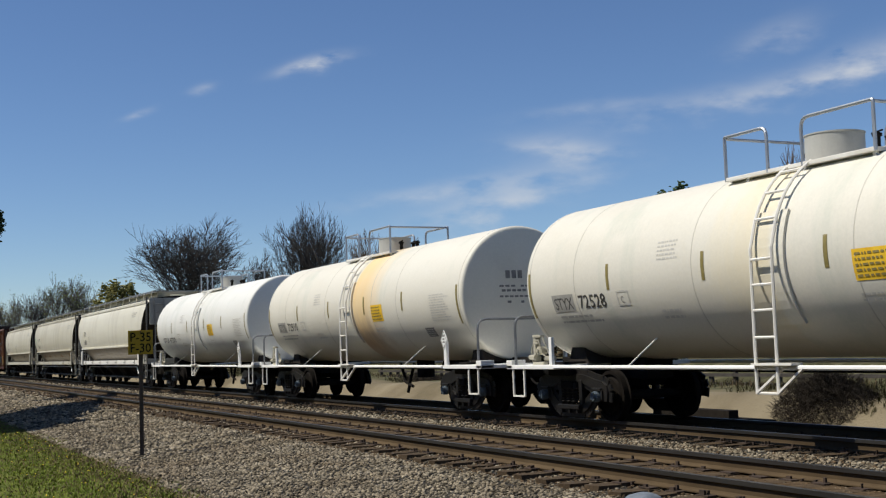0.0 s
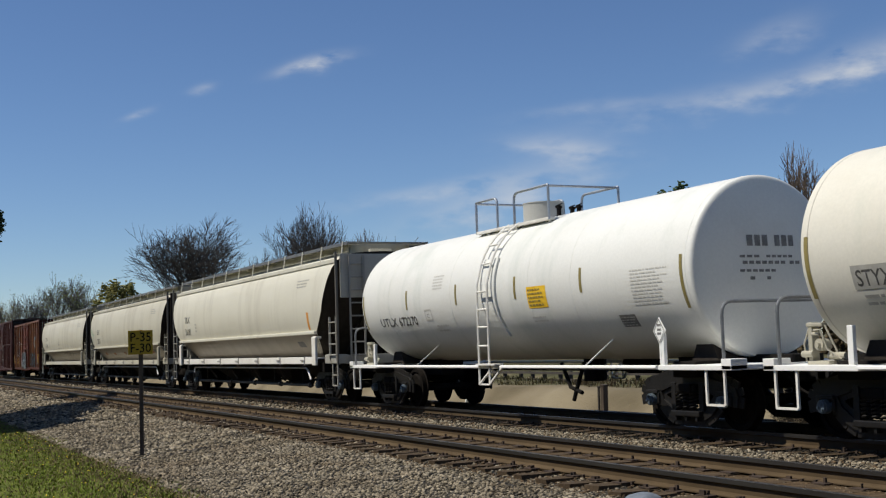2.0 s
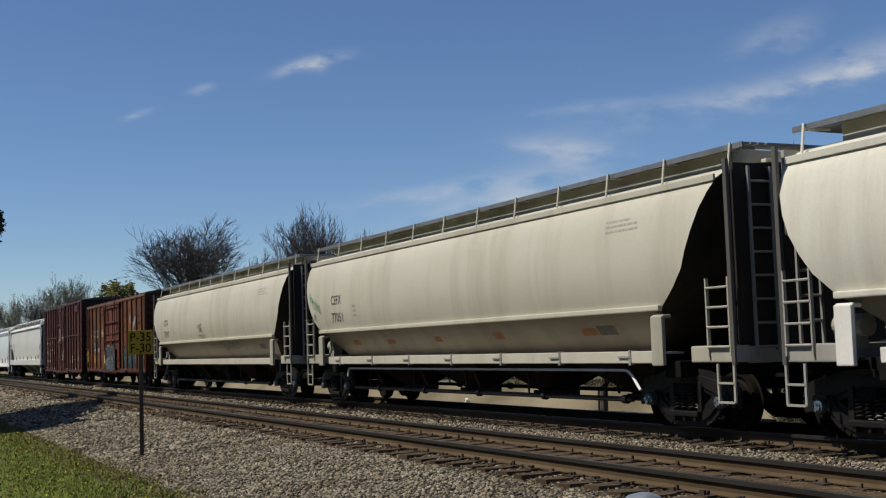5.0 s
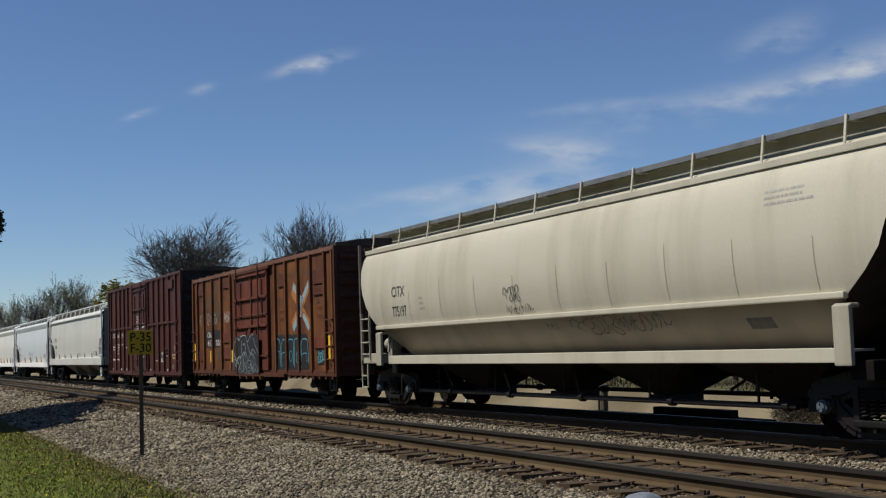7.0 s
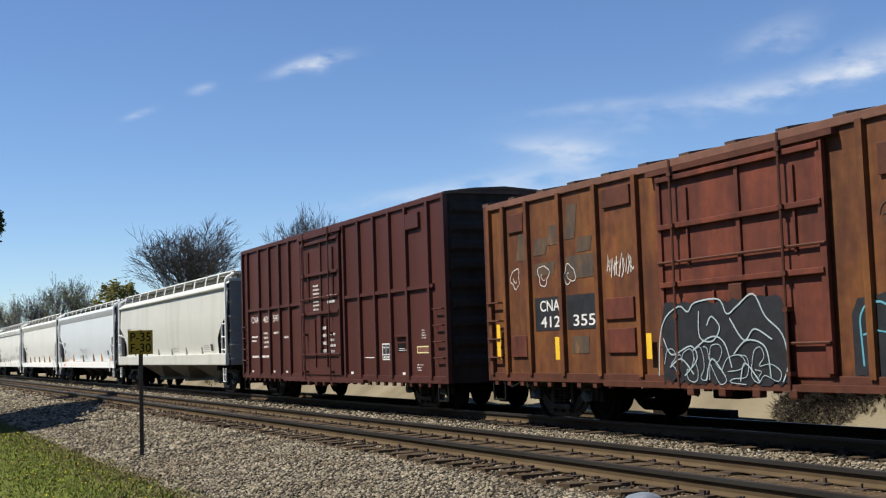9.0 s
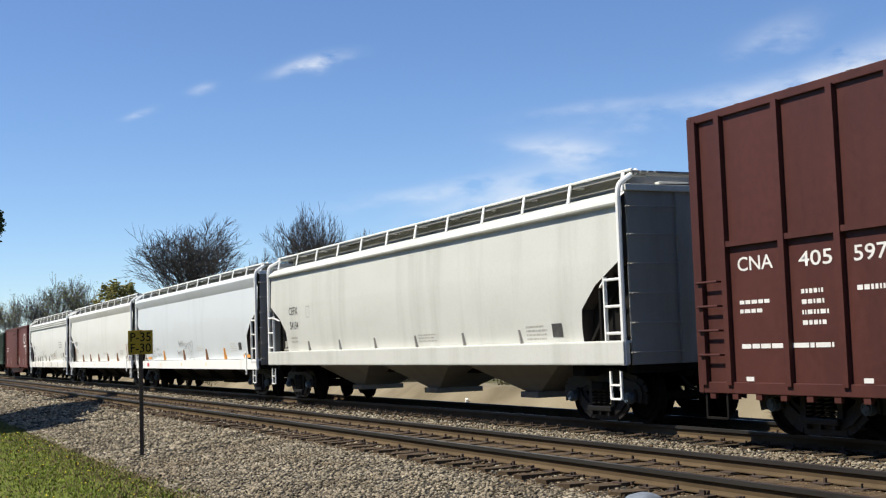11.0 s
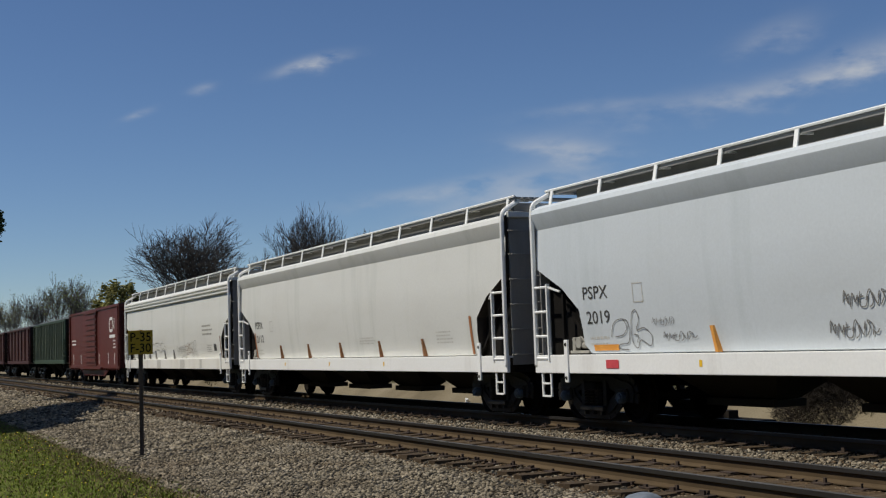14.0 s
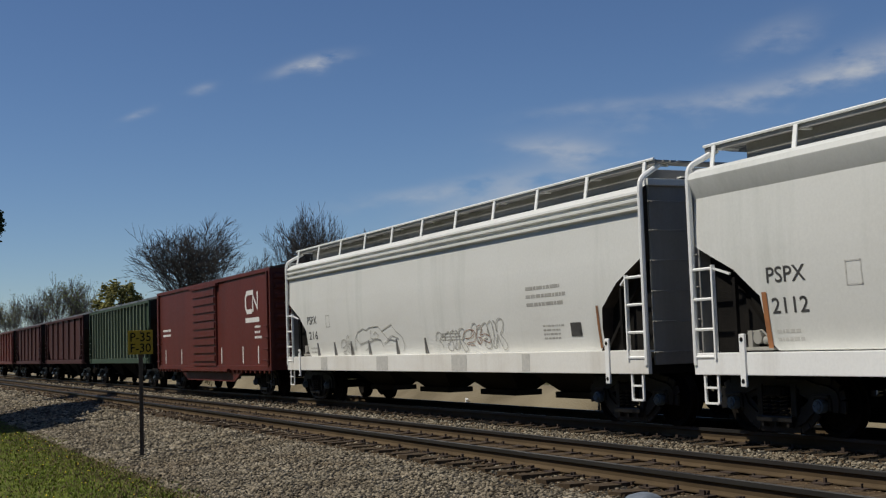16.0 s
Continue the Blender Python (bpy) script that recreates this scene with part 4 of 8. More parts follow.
def vegetation():
    bare_tree("bare_tree", -136, 20.9, 17.2, 18.0, 14, "wide-spreading bare tree with dark grey limbs", M["dark_bark"], stems=5, levels=5, upright=0.2, twig=0.0042, trunk=0.5, wiggle=0.05, spread=0.72, sides=0.65)
    bare_tree("bare_tree", -109.0, 25.4, 15.8, 11.0, 8, "tall bare tree with many upright stems", M["dark_bark"], stems=5, levels=5, upright=0.9, twig=0.0032, trunk=0.2, wiggle=0.1, sides=0.6)
    bare_tree("bare_tree", -118, 24, 12.0, 6.0, 12, "slim bare tree with upright twigs", M["dark_bark"], stems=2, levels=4, upright=0.7, twig=0.006, trunk=0.22)
    bare_tree("bare_tree", -93, 25, 11.2, 6.0, 15, "small bare tree behind the train", M["bark_brown"], stems=3, levels=4, upright=0.6, twig=0.006, trunk=0.2)
    bare_tree("budding_tree", -198, 16, 14.8, 10.5, 21, "tree with pale green spring buds", M["bark"], stems=3, levels=4, upright=0.8, twig=0.006, trunk=0.3, bud=M["buds"], bud_size=0.16, bud_share=0.45)
    bare_tree("budding_tree", -232, 17, 15.0, 10.0, 22, "grey tree with a few spring buds", M["bark"], stems=3, levels=4, upright=0.5, twig=0.006, trunk=0.3, bud=M["buds"], bud_size=0.14, bud_share=0.15)
    bare_tree("budding_tree", -216, 22, 12.6, 9.0, 23, "brownish tree with opening buds", M["bark_brown"], stems=2, levels=4, upright=0.4, twig=0.006, trunk=0.3, bud=M["buds"], bud_size=0.14, bud_share=0.2)
    bare_tree("budding_tree", -272, 16, 15.5, 10, 31, "grey tree with faint buds at the far end of the line", M["bark"], stems=3, levels=4, upright=0.5, twig=0.006, trunk=0.3, bud=M["olive_leaf"], bud_size=0.2, bud_share=0.3)
    leafy_tree("olive_tree", -158, 17, 11.0, 6.0, 32, "rounded olive-brown tree in young leaf", M["bark"], M["olive_leaf"], 80, 60, 0.4)
    bare_tree("bare_tree", -73.6, 54.5, 16.9, 10.0, 41, "bare tree far behind the tank cars", M["bark_brown"], stems=3, levels=4, upright=0.5, twig=0.004, trunk=0.25, fork=4)
    leafy_tree("evergreen_tree", -80.3, 47.2, 14.0, 4.5, 42, "dark evergreen far behind the tank cars", M["bark"], M["leaf"], 50, 50, 0.35)
    # a leaning row of dense crowns added out of view to shade the ballast; the last shows at the edge
    for k, (x, y, high, wide, low, size) in enumerate(((-37.0, -13.3, 7.6, 3.8, 0.64, 0.3), (-39.2, -12.7, 7.7, 3.3, 0.68, 0.3), (-41.2, -12.1, 7.9, 3.3, 0.68, 0.3), (-43.1, -11.5, 8.1, 2.9, 0.71, 0.28), (-44.8, -10.95, 8.2, 2.5, 0.74, 0.26),
                                                             (-46.4, -10.4, 8.3, 2.0, 0.78, 0.24), (-52.5, -8.72, 8.6, 2.2, 0.74, 0.14))):
        leafy_tree("leafy_tree", x, y, high, wide, 51 + k, "dark leafy tree of a mostly unseen row added to shade the ballast", M["bark"], M["leaf"], 260, 170, size * 1.15, low, 0.055)
    thicket("brush", -300, -150, 13, 24, 7.0, 420, 5, "brown leafless brush beside the line", M["bark_brown"])
    thicket("brush", -165, -85, 24, 32, 11.5, 520, 6, "brown leafless brush below the trees", M["bark_brown"])
    bush("bush", -19.0, 5.0, 1.3, 1.05, 5200, 7, "dark leafless bush on the sandy bank", M["dark_twig"])
    bush("bush", -16.7, 5.8, 1.1, 0.8, 2600, 9, "dark leafless bush on the sandy bank", M["dark_twig"])
    bush("bush", -43.5, 7.5, 2.2, 0.7, 1800, 8, "low dark bush on the sandy bank", M["dark_twig"])


vegetation()


def sky_blocking_belts():
    """Closes the place and blocks low sky: dense woods added unseen behind the camera, low brush far beyond the track.
    """
    rng = np.random.default_rng(77)
    for name, y0, depth, top, x0, x1, count, size, leaf, lab in (("woods", -34, 5, 13, -190, 90, 15000, 1.5, M["leaf"], "unseen green woods behind the camera, added to block low sky"),
                                                               ("far_brush", 40, 4, 4.6, -105, 60, 24000, 0.36, M["dead_weed"], "low dry brush far behind the track")):
        xs, ys = rng.uniform(x0, x1, count), y0 + rng.uniform(-depth / 2, depth / 2, count)
        zs = rng.uniform(-0.5, 1, count) * top * np.array([0.8 + 0.3 * noise.noise((x * 0.11, 1.5, y0)) for x in xs])
        c = np.stack([xs, ys, np.abs(zs)], 1)
        tagged(new(name, scatter_mesh(name, leaf, c, size * rng.uniform(0.6, 1.4, count), rng, 0.9)), lab, "woods", kind="stuff")


sky_blocking_belts()


def bank_things():
    rng = random.Random(17)
    f = thing("fence", "low weathered rail fence behind the track", "fence")
    xs = [-64 + 1.15 * k + rng.uniform(-0.2, 0.2) for k in range(35)]
    for x in xs:
        y = 14 + rng.uniform(-0.06, 0.06)
        bm = bmesh.new()
        box(bm, x - 0.07, x + 0.07, y - 0.07, y + 0.07, ground_z(x, y) - 0.1, 0.16 + rng.uniform(-0.05, 0.05), 0.01)
        part("post", bm, M["fence_wood"], f)
    for xa, xb in zip(xs[::3], xs[3::3]):
        for z in (-0.55, -0.2, 0.1):
            bm = bmesh.new()
            beam(bm, (xa, 13.86, z + rng.uniform(-0.02, 0.02)), (xb - 0.01, 13.86, z + rng.uniform(-0.02, 0.02)), 0.05, 0.11)
            part("rail", bm, M["fence_wood"], f)
    # old ties left beside the far track
    for x, y, z, turn in ((-20.75, 3.0, -0.40, 1), (-20.7, 3.02, -0.23, -0.5), (-19.9, 3.32, -0.4, -2), (-23.6, 3.2, -0.42, 2)):
        bm = bmesh.new()
        box(bm, -1.3, 1.3, -0.12, 0.12, 0, 0.17, 0.012)
        t = tagged(part("old_tie", bm, M["oily_tie"]), "discarded black timber tie lying beside the track", "railway tie", "old ties by the track")
        t.matrix_world = pose(x, y, z, 0, 0, turn)
    for x, y, w, h, mat, lab in ((-25.74, 4.09, 0.14, 0.8, M["post"], "short dark marker post behind the far track"), (-26.0, 4.1, 0.05, 0.75, M["fence_wood"], "thin pale stake behind the far track"),
                                 (-34.05, 4.4, 0.07, 0.14, M["bright_white"], "small white stake stub beside the far track")):
        bm = bmesh.new()
        box(bm, -w / 2, w / 2, -w / 2, w / 2, -0.1, h, 0.008)
        box(bm, -w / 2 - 0.008, w / 2 + 0.008, -w / 2 - 0.008, w / 2 + 0.008, h - 0.03, h + 0.012, 0.006)
        t = tagged(part("marker_post", bm, mat), lab, "post")
        t.matrix_world = pose(x, y, ground_z(x, y), 0, 25 if h < 0.2 else 2, 0)
    bm = bmesh.new()
    bmesh.ops.create_icosphere(bm, subdivisions=3, radius=0.19)
    for v in bm.verts:
        v.co.z *= 0.55
        v.co += v.co.normalized() * 0.05 * noise.noise(v.co * 6)
    t = tagged(part("rock", bm, M["canvas"], smooth=True), "blue-grey rock on the ballast beside the ties", "rock")
    t.location = (-10.45, -5.42, -0.25)


bank_things()


def speed_sign():
    s = thing("speed_sign", "yellow railway speed board with black figures on a rusty post", "sign")
    bm = bmesh.new()
    box(bm, -0.037, 0.037, -0.03, 0.03, -0.3, 2.31, 0.006)
    part("post", bm, M["post"], s)
    bm = bmesh.new()
    box(bm, -0.221, 0.221, -0.012, 0.012, 1.86, 2.30, 0.004)
    b = part("board", bm, M["sign_yellow"], s, "weathered yellow board")
    b.matrix_local = pose(0, -0.05, 0)
    for text, z in (("P-35", 2.10), ("F-30", 1.90)):
        lettering(text, -0.19, z, 0.165, M["black"], s, lambda q: -0.064, 0.38)
    for z in (1.89, 2.27):
        bm = bmesh.new()
        drum(bm, (0, -0.066, z), (0, 1, 0), 0.014, 0.02, 8)
        part("bolt", bm, M["post"], s)
    x, y = -22.6, -7.99
    s.matrix_world = pose(x, y, ground_z(x, y), 0, 0, 74)


speed_sign()


# ---- the train's running gear ----
WHEEL_R = 0.44
WHEELSETS = []


def wheel_mesh():
    bm = bmesh.new()
    prof = [(-0.07, 0.09), (-0.07, 0.30), (-0.03, 0.33), (-0.03, 0.36), (-0.06, 0.38), (-0.06, WHEEL_R), (0.045, WHEEL_R - 0.004), (0.06, 0.47), (0.075, 0.462),
            (0.075, 0.37), (0.02, 0.35), (0.0, 0.16), (0.07, 0.14), (0.07, 0.09)]
    rings = []
    for y, r in prof:
        rings.append([bm.verts.new((r * math.cos(a), y, r * math.sin(a))) for a in (2 * math.pi * k / 28 for k in range(28))])
    for a, b in zip(rings, rings[1:]):
        for k in range(28):
            bm.faces.new((a[k], b[k], b[(k + 1) % 28], a[(k + 1) % 28]))
    bmesh.ops.recalc_face_normals(bm, faces=bm.faces)
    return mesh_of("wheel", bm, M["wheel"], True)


def cap_mesh():
    bm = bmesh.new()
    drum(bm, (0, -0.04, 0), (0, 1, 0), 0.095, 0.10, 18)
    drum(bm, (0, -0.10, 0), (0, 1, 0), 0.07, 0.03, 18)
    for k in range(3):
        a = 2.094 * k
        drum(bm, (0.045 * math.cos(a), -0.12, 0.045 * math.sin(a)), (0, 1, 0), 0.016, 0.02, 6)
    return mesh_of("bearing_cap", bm, M["cap_blue"])


def axle_mesh():
    bm = bmesh.new()
    drum(bm, (0, 0, 0), (0, 1, 0), 0.085, 2.1, 14)
    return mesh_of("axle", bm, M["black"])


def side_frame_mesh():
    """A cast truck side with an arched top, a triangular window on each side, bearing jaws and a deep spring seat, at y = 0."""
    bm = bmesh.new()
    w = 0.10
    top = [(0.0, 0.69), (0.34, 0.69), (0.56, 0.61), (0.70, 0.575), (1.03, 0.575), (1.07, 0.50), (1.07, 0.36), (1.16, 0.36), (1.19, 0.52), (1.15, 0.63), (1.02, 0.70), (0.78, 0.735), (0.52, 0.80), (0.26, 0.83), (0.0, 0.83)]
    low = [(0.78, 0.58), (0.70, 0.58), (0.63, 0.44), (0.40, 0.29), (0.0, 0.28), (0.0, 0.15), (0.40, 0.15), (0.55, 0.22), (0.73, 0.37), (0.78, 0.46)]
    for s in (-1, 1):
        prism(bm, [(s * x, z) for x, z in top], -w / 2, w / 2)
        prism(bm, [(s * x, z) for x, z in low], -w / 2, w / 2)
        box(bm, s * 0.345 - 0.055, s * 0.345 + 0.055, -w / 2 - 0.02, w / 2, 0.27, 0.72, 0.012)
        # lips along the outer edges of the casting and round its window
        for line, wide in ((top[7:], 0.20), (top[1:6], 0.15), (low[1:4], 0.15), (low[5:], 0.19)):
            for (x0, z0), (x1, z1) in zip(line, line[1:]):
                beam(bm, (s * x0, 0, z0), (s * x1, 0, z1), wide, 0.032, (0, 1, 0))
        # bearing adapter and its jaw faces
        box(bm, s * 0.89 - 0.15, s * 0.89 + 0.15, -w / 2 - 0.05, w / 2, 0.535, 0.59, 0.012)
        box(bm, s * 0.89 - 0.17, s * 0.89 - 0.12, -w / 2 - 0.03, w / 2, 0.38, 0.55, 0.01)
        box(bm, s * 0.89 + 0.12, s * 0.89 + 0.17, -w / 2 - 0.03, w / 2, 0.38, 0.55, 0.01)
    box(bm, -0.36, 0.36, -w - 0.03, w, 0.20, 0.285, 0.015)
    box(bm, -0.20, 0.20, -w - 0.02, w / 2, 0.55, 0.68, 0.03)
    for x in (-0.26, 0.0, 0.26):
        box(bm, x - 0.025, x + 0.025, -w - 0.01, w / 2, 0.13, 0.21, 0.008)
    bmesh.ops.recalc_face_normals(bm, faces=bm.faces)
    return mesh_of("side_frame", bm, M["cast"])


def spring_mesh():
    bm = bmesh.new()
    pts = [(0.06 * math.cos(a), 0.06 * math.sin(a), 0.30 + 0.27 * k / 36) for k, a in ((k, k * 0.9) for k in range(37))]
    pipe(bm, pts, 0.016, 4)
    return mesh_of("spring", bm, M["cast"])


def bolster_mesh():
    bm = bmesh.new()
    box(bm, -0.19, 0.19, -1.17, 1.17, 0.56, 0.70, 0.03)
    box(bm, -0.28, 0.28, -0.4, 0.4, 0.66, 0.80, 0.03)
    for s in (-1, 1):
        box(bm, s * 0.45 - 0.04, s * 0.45 + 0.04, -0.8, 0.8, 0.34, 0.44, 0.01)
        for y in (-0.74, 0.74):
            box(bm, s * 0.43 - 0.05, s * 0.43 + 0.05, y - 0.05, y + 0.05, 0.28, 0.56, 0.01)
    return mesh_of("bolster", bm, M["black"])


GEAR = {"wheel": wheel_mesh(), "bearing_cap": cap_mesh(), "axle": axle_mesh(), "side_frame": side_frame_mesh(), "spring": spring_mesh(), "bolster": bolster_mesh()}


def add_truck(car, x):
    truck = part("truck", GEAR["bolster"], None, car, "black cast four-wheel truck")
    truck.matrix_local = pose(x, 0, 0)
    for s in (-1, 1):
        ob = part("side_frame", GEAR["side_frame"], None, truck)
        ob.matrix_local = pose(0, s * 1.02, 0, 0, 0, 0 if s < 0 else 180)
        for dx in (-0.17, 0.0, 0.17):
            ob = part("spring", GEAR["spring"], None, truck)
            ob.matrix_local = pose(dx, s * 1.09, 0)
    for dx in (-0.89, 0.89):
        ws = part("wheelset", GEAR["axle"], None, car)
        ws.matrix_local = pose(x + dx, 0, WHEEL_R)
        for s in (-1, 1):
            wh = part("wheel", GEAR["wheel"], None, ws)
            wh.matrix_local = pose(0, s * 0.757, 0, 0, 0, 0 if s < 0 else 180)
            cp = part("bearing_cap", GEAR["bearing_cap"], None, ws)
            cp.matrix_local = pose(0, s * 1.07, 0, 0, 0, 0 if s < 0 else 180)
        WHEELSETS.append((ws, x + dx))


def add_couplers(car, hl, reach=0.5):
    for s in (-1, 1):
        bm = bmesh.new()
        box(bm, s * (hl - 0.3), s * (hl + reach - 0.16), -0.075, 0.075, 0.78, 0.93, 0.015)
        box(bm, s * (hl + reach - 0.26), s * (hl + reach - 0.004), -0.15, 0.13, 0.72, 0.99, 0.04)
        part("coupler", bm, M["cast"], car, "cast steel knuckle coupler")
        bm = bmesh.new()
        pts = [(s * (hl - 0.2), -0.4, 0.86), (s * (hl + reach * 0.3), -0.38, 0.62), (s * (hl + reach * 0.7), -0.3, 0.5), (s * (hl + reach - 0.01), -0.2, 0.62)]
        pipe(bm, pts, 0.025, 6)
        part("air_hose", bm, M["black"], car)


def ladder(bm, x0, x1, y, z0, z1, rungs, r=0.022):
    for x in (x0, x1):
        beam(bm, (x, y, z0), (x, y, z1), 0.05, 0.03)
    for k in range(rungs):
        z = z0 + (z1 - z0) * (k + 0.5) / rungs
        pipe(bm, [(x0, y - 0.02, z), (x1, y - 0.02, z)], r, 6)
    return bm


def stirrup(bm, x0, x1, y, z0, z1, rungs=1):
    """A sill step below the car's corner."""
    for x in (x0, x1):
        beam(bm, (x, y, z1), (x, y, z0), 0.03, 0.04)
    for k in range(rungs):
        z = z0 + (z1 - z0) * k / max(rungs, 1)
        beam(bm, (x0, y, z), (x1, y, z), 0.05, 0.03)
    return bm


def flat_side(y):
    return lambda z: y


def profile_side(profile):
    """The side's y for a given height, on a section of (y, z) points running from roof to floor on the near side."""
    pts = sorted((z, y) for y, z in profile)

    def at(z):
        for (za, ya), (zb, yb) in zip(pts, pts[1:]):
            if z <= zb:
                return ya + (yb - ya) * max(0.0, (z - za)) / max(zb - za, 1e-6)
        return pts[-1][1]
    return at


def shell_of(profile, end_x, stretch_steps=10, rear_x=None):
    """A car body of constant section: profile of (y, z) from the roof's middle down the near side; end_x(z) is its half length at that height, rear_x(z) that of its rear half where it differs."""
    bm = bmesh.new()
    loop = [(y, z) for y, z in profile] + [(-y, z) for y, z in reversed(profile) if abs(y) > 1e-6]
    rings = []
    for k in range(stretch_steps + 1):
        f = -1 + 2 * k / stretch_steps
        rings.append([bm.verts.new(((rear_x or end_x)(z) * f if f < 0 else end_x(z) * f, y, z)) for y, z in loop])
    nl = len(loop)
    for a, b in zip(rings, rings[1:]):
        for i in range(nl):
            bm.faces.new((a[i], a[(i + 1) % nl], b[(i + 1) % nl], b[i]))
    half = len(profile)
    for ring in (rings[0], rings[-1]):
        mate = {i: (nl - i) % nl if abs(profile[0][0]) < 1e-6 else nl - 1 - i for i in range(half)}
        for i in range(half - 1):
            quad = [ring[i], ring[i + 1], ring[mate[i + 1]], ring[mate[i]]]
            uniq = list(dict.fromkeys(quad))
            if len(uniq) >= 3:
                bm.faces.new(uniq).material_index = 1
    bmesh.ops.recalc_face_normals(bm, faces=bm.faces)
    return bm


def interp(table):
    def at(z):
        if z <= table[0][0]:
            return table[0][1]
        for (za, a), (zb, b) in zip(table, table[1:]):
            if z <= zb:
                return a + (b - a) * (z - za) / (zb - za)
        return table[-1][1]
    return at


# ---- tank cars ----
TANK_R, TANK_Z = 1.425, 2.485


def tank_side(z):
    d = max(min((z - TANK_Z) / TANK_R, 0.999), -0.999)
    return -TANK_R * math.sqrt(1 - d * d)


def tank_car(label, paint, strip, number, marks, panel, seed=0):
    rng = random.Random(seed)
    car = thing("tank_car", label, "tank car", "freight train")
    hs, depth, hl = 6.58, 0.19, 7.48
    head = [(0.0, TANK_R), (0.028, TANK_R - 0.005), (0.05, TANK_R - 0.022), (0.064, TANK_R - 0.05), (0.07, TANK_R - 0.085)]
    head += [(0.07 + (depth - 0.07) * (1 - (r / (TANK_R - 0.085)) ** 2), r) for r in (1.2, 1.0, 0.8, 0.6, 0.4, 0.2, 0.02)]
    prof = [(-hs - 0.09 - x, r) for x, r in reversed(head)] + [(x, TANK_R) for x in (-hs + 0.01, -4.4, -2.2, 0, 2.2, 4.4, hs - 0.08)] + [(hs - 0.07 + x, r) for x, r in head]
    part("tank", lathe_x(bmesh.new(), prof, 72, TANK_Z), paint, car, smooth=True, sharp=60)
    for x in (-6.58, 6.42, -5.05, -1.72, 1.6, 3.12):
        bm = bmesh.new()
        lathe_x(bm, [(x - 0.011, TANK_R), (x - 0.007, TANK_R + 0.004), (x + 0.007, TANK_R + 0.004), (x + 0.011, TANK_R)], 72, TANK_Z)
        part("weld_seam", bm, M["seam"] if marks == "STYX" else paint, car)
    # stub sills, saddles and platforms at both ends
    for s in (-1, 1):
        bm = bmesh.new()
        box(bm, s * 4.6, s * (hl - 0.05), -0.28, 0.28, 0.72, 1.12, 0.02)
        box(bm, s * 5.75, s * 6.35, -1.25, 1.25, 0.80, 1.05, 0.03)
        part("stub_sill", bm, M["black"], car)
        bm = bmesh.new()
        prism(bm, [(s * 5.65, 1.0), (s * 6.35, 1.0), (s * 6.2, 1.3), (s * 5.8, 1.3)], -0.8, 0.8)
        part("saddle", bm, M["end_shade_dirt"], car)
        bm = bmesh.new()
        box(bm, s * 5.72, s * hl, -1.5, 1.5, 0.925, 1.0, 0.01)
        box(bm, s * (hl - 0.22), s * hl, -1.5, -1.2, 0.93, 1.09, 0.01)
        box(bm, s * (hl - 0.22), s * hl, 1.2, 1.5, 0.93, 1.09, 0.01)
        part("end_platform", bm, M["bright_white"], car, "white steel end platform")
        for y in (-1.46, 1.46):
            bm = bmesh.new()
            box(bm, s * 5.84 - 0.05, s * 5.84 + 0.05, y - 0.03, y + 0.03, 0.95, 1.5, 0.008)
            part("platform_post", bm, M["bright_white"], car)
            bm = bmesh.new()
            stirrup(bm, s * (hl - 0.62), s * (hl - 0.2), y, 0.42, 0.93)
            part("sill_step", bm, M["sill_white"], car)
        bm = bmesh.new()
        xe = s * (hl - 0.25)
        pts = [Vector((xe, -1.42, 0.98))] + bent((xe, -1.42, 0.98), (xe, -1.42, 1.92), (xe, 1.42, 1.92), 0.2) + \
            bent((xe, -1.42, 1.92), (xe, 1.42, 1.92), (xe, 1.42, 0.98), 0.2) + [Vector((xe, 1.42, 0.98))]
        pipe(bm, pts, 0.026)
        part("end_handrail", bm, M["walk_steel"], car)
        if s < 0:
            bm = bmesh.new()
            box(bm, -6.85, -6.45, -1.28, -1.0, 1.0, 1.05, 0.01)
            box(bm, -6.84, -6.76, -1.26, -1.14, 1.04, 1.56, 0.012)
            box(bm, -6.86, -6.56, -1.27, -1.17, 1.50, 1.55, 0.012)
            drum(bm, (-6.62, -1.2, 1.26), (0, 1, 0), 0.08, 0.16, 14)
            drum(bm, (-6.62, -1.29, 1.26), (0, 1, 0), 0.035, 0.06, 10)
            drum(bm, (-6.82, -1.28, 1.14), (1, 0, 0), 0.045, 0.2, 12)
            drum(bm, (-6.42, -1.15, 1.11), (1, 0, 0), 0.05, 0.3, 12)
            drum(bm, (-6.7, -1.24, 1.40), (1, 0, 0), 0.03, 0.14, 10)
            pipe(bm, [(-6.7, -1.28, 1.45), (-6.55, -1.31, 1.46), (-6.47, -1.28, 1.2), (-6.3, -1.2, 1.07)], 0.014)
            pipe(bm, [(-6.86, -1.2, 1.5), (-6.93, -1.24, 1.28), (-6.9, -1.24, 1.04)], 0.014)
            pipe(bm, [(-6.56, -1.22, 1.52), (-6.5, -1.2, 1.38), (-6.42, -1.15, 1.16)], 0.014)
            part("brake_gear", bm, M["dusty_cream"], car, "dusty white brake valve and cylinder on a stand")
        add_truck(car, s * 5.87)
    for y in (-1.5, 1.5):
        bm = bmesh.new()
        pipe(bm, [(-5.7, y, 0.965), (5.7, y, 0.965)], 0.034)
        part("side_rail", bm, M["bright_white"], car, "white pipe rail along the side")
        for x in (-3.4, 3.6):
            bm = bmesh.new()
            sgn = -1 if y < 0 else 1
            beam(bm, (x, y, 0.97), (x + 0.08, sgn * (abs(tank_side(1.42)) + 0.005), 1.42), 0.026, 0.02)
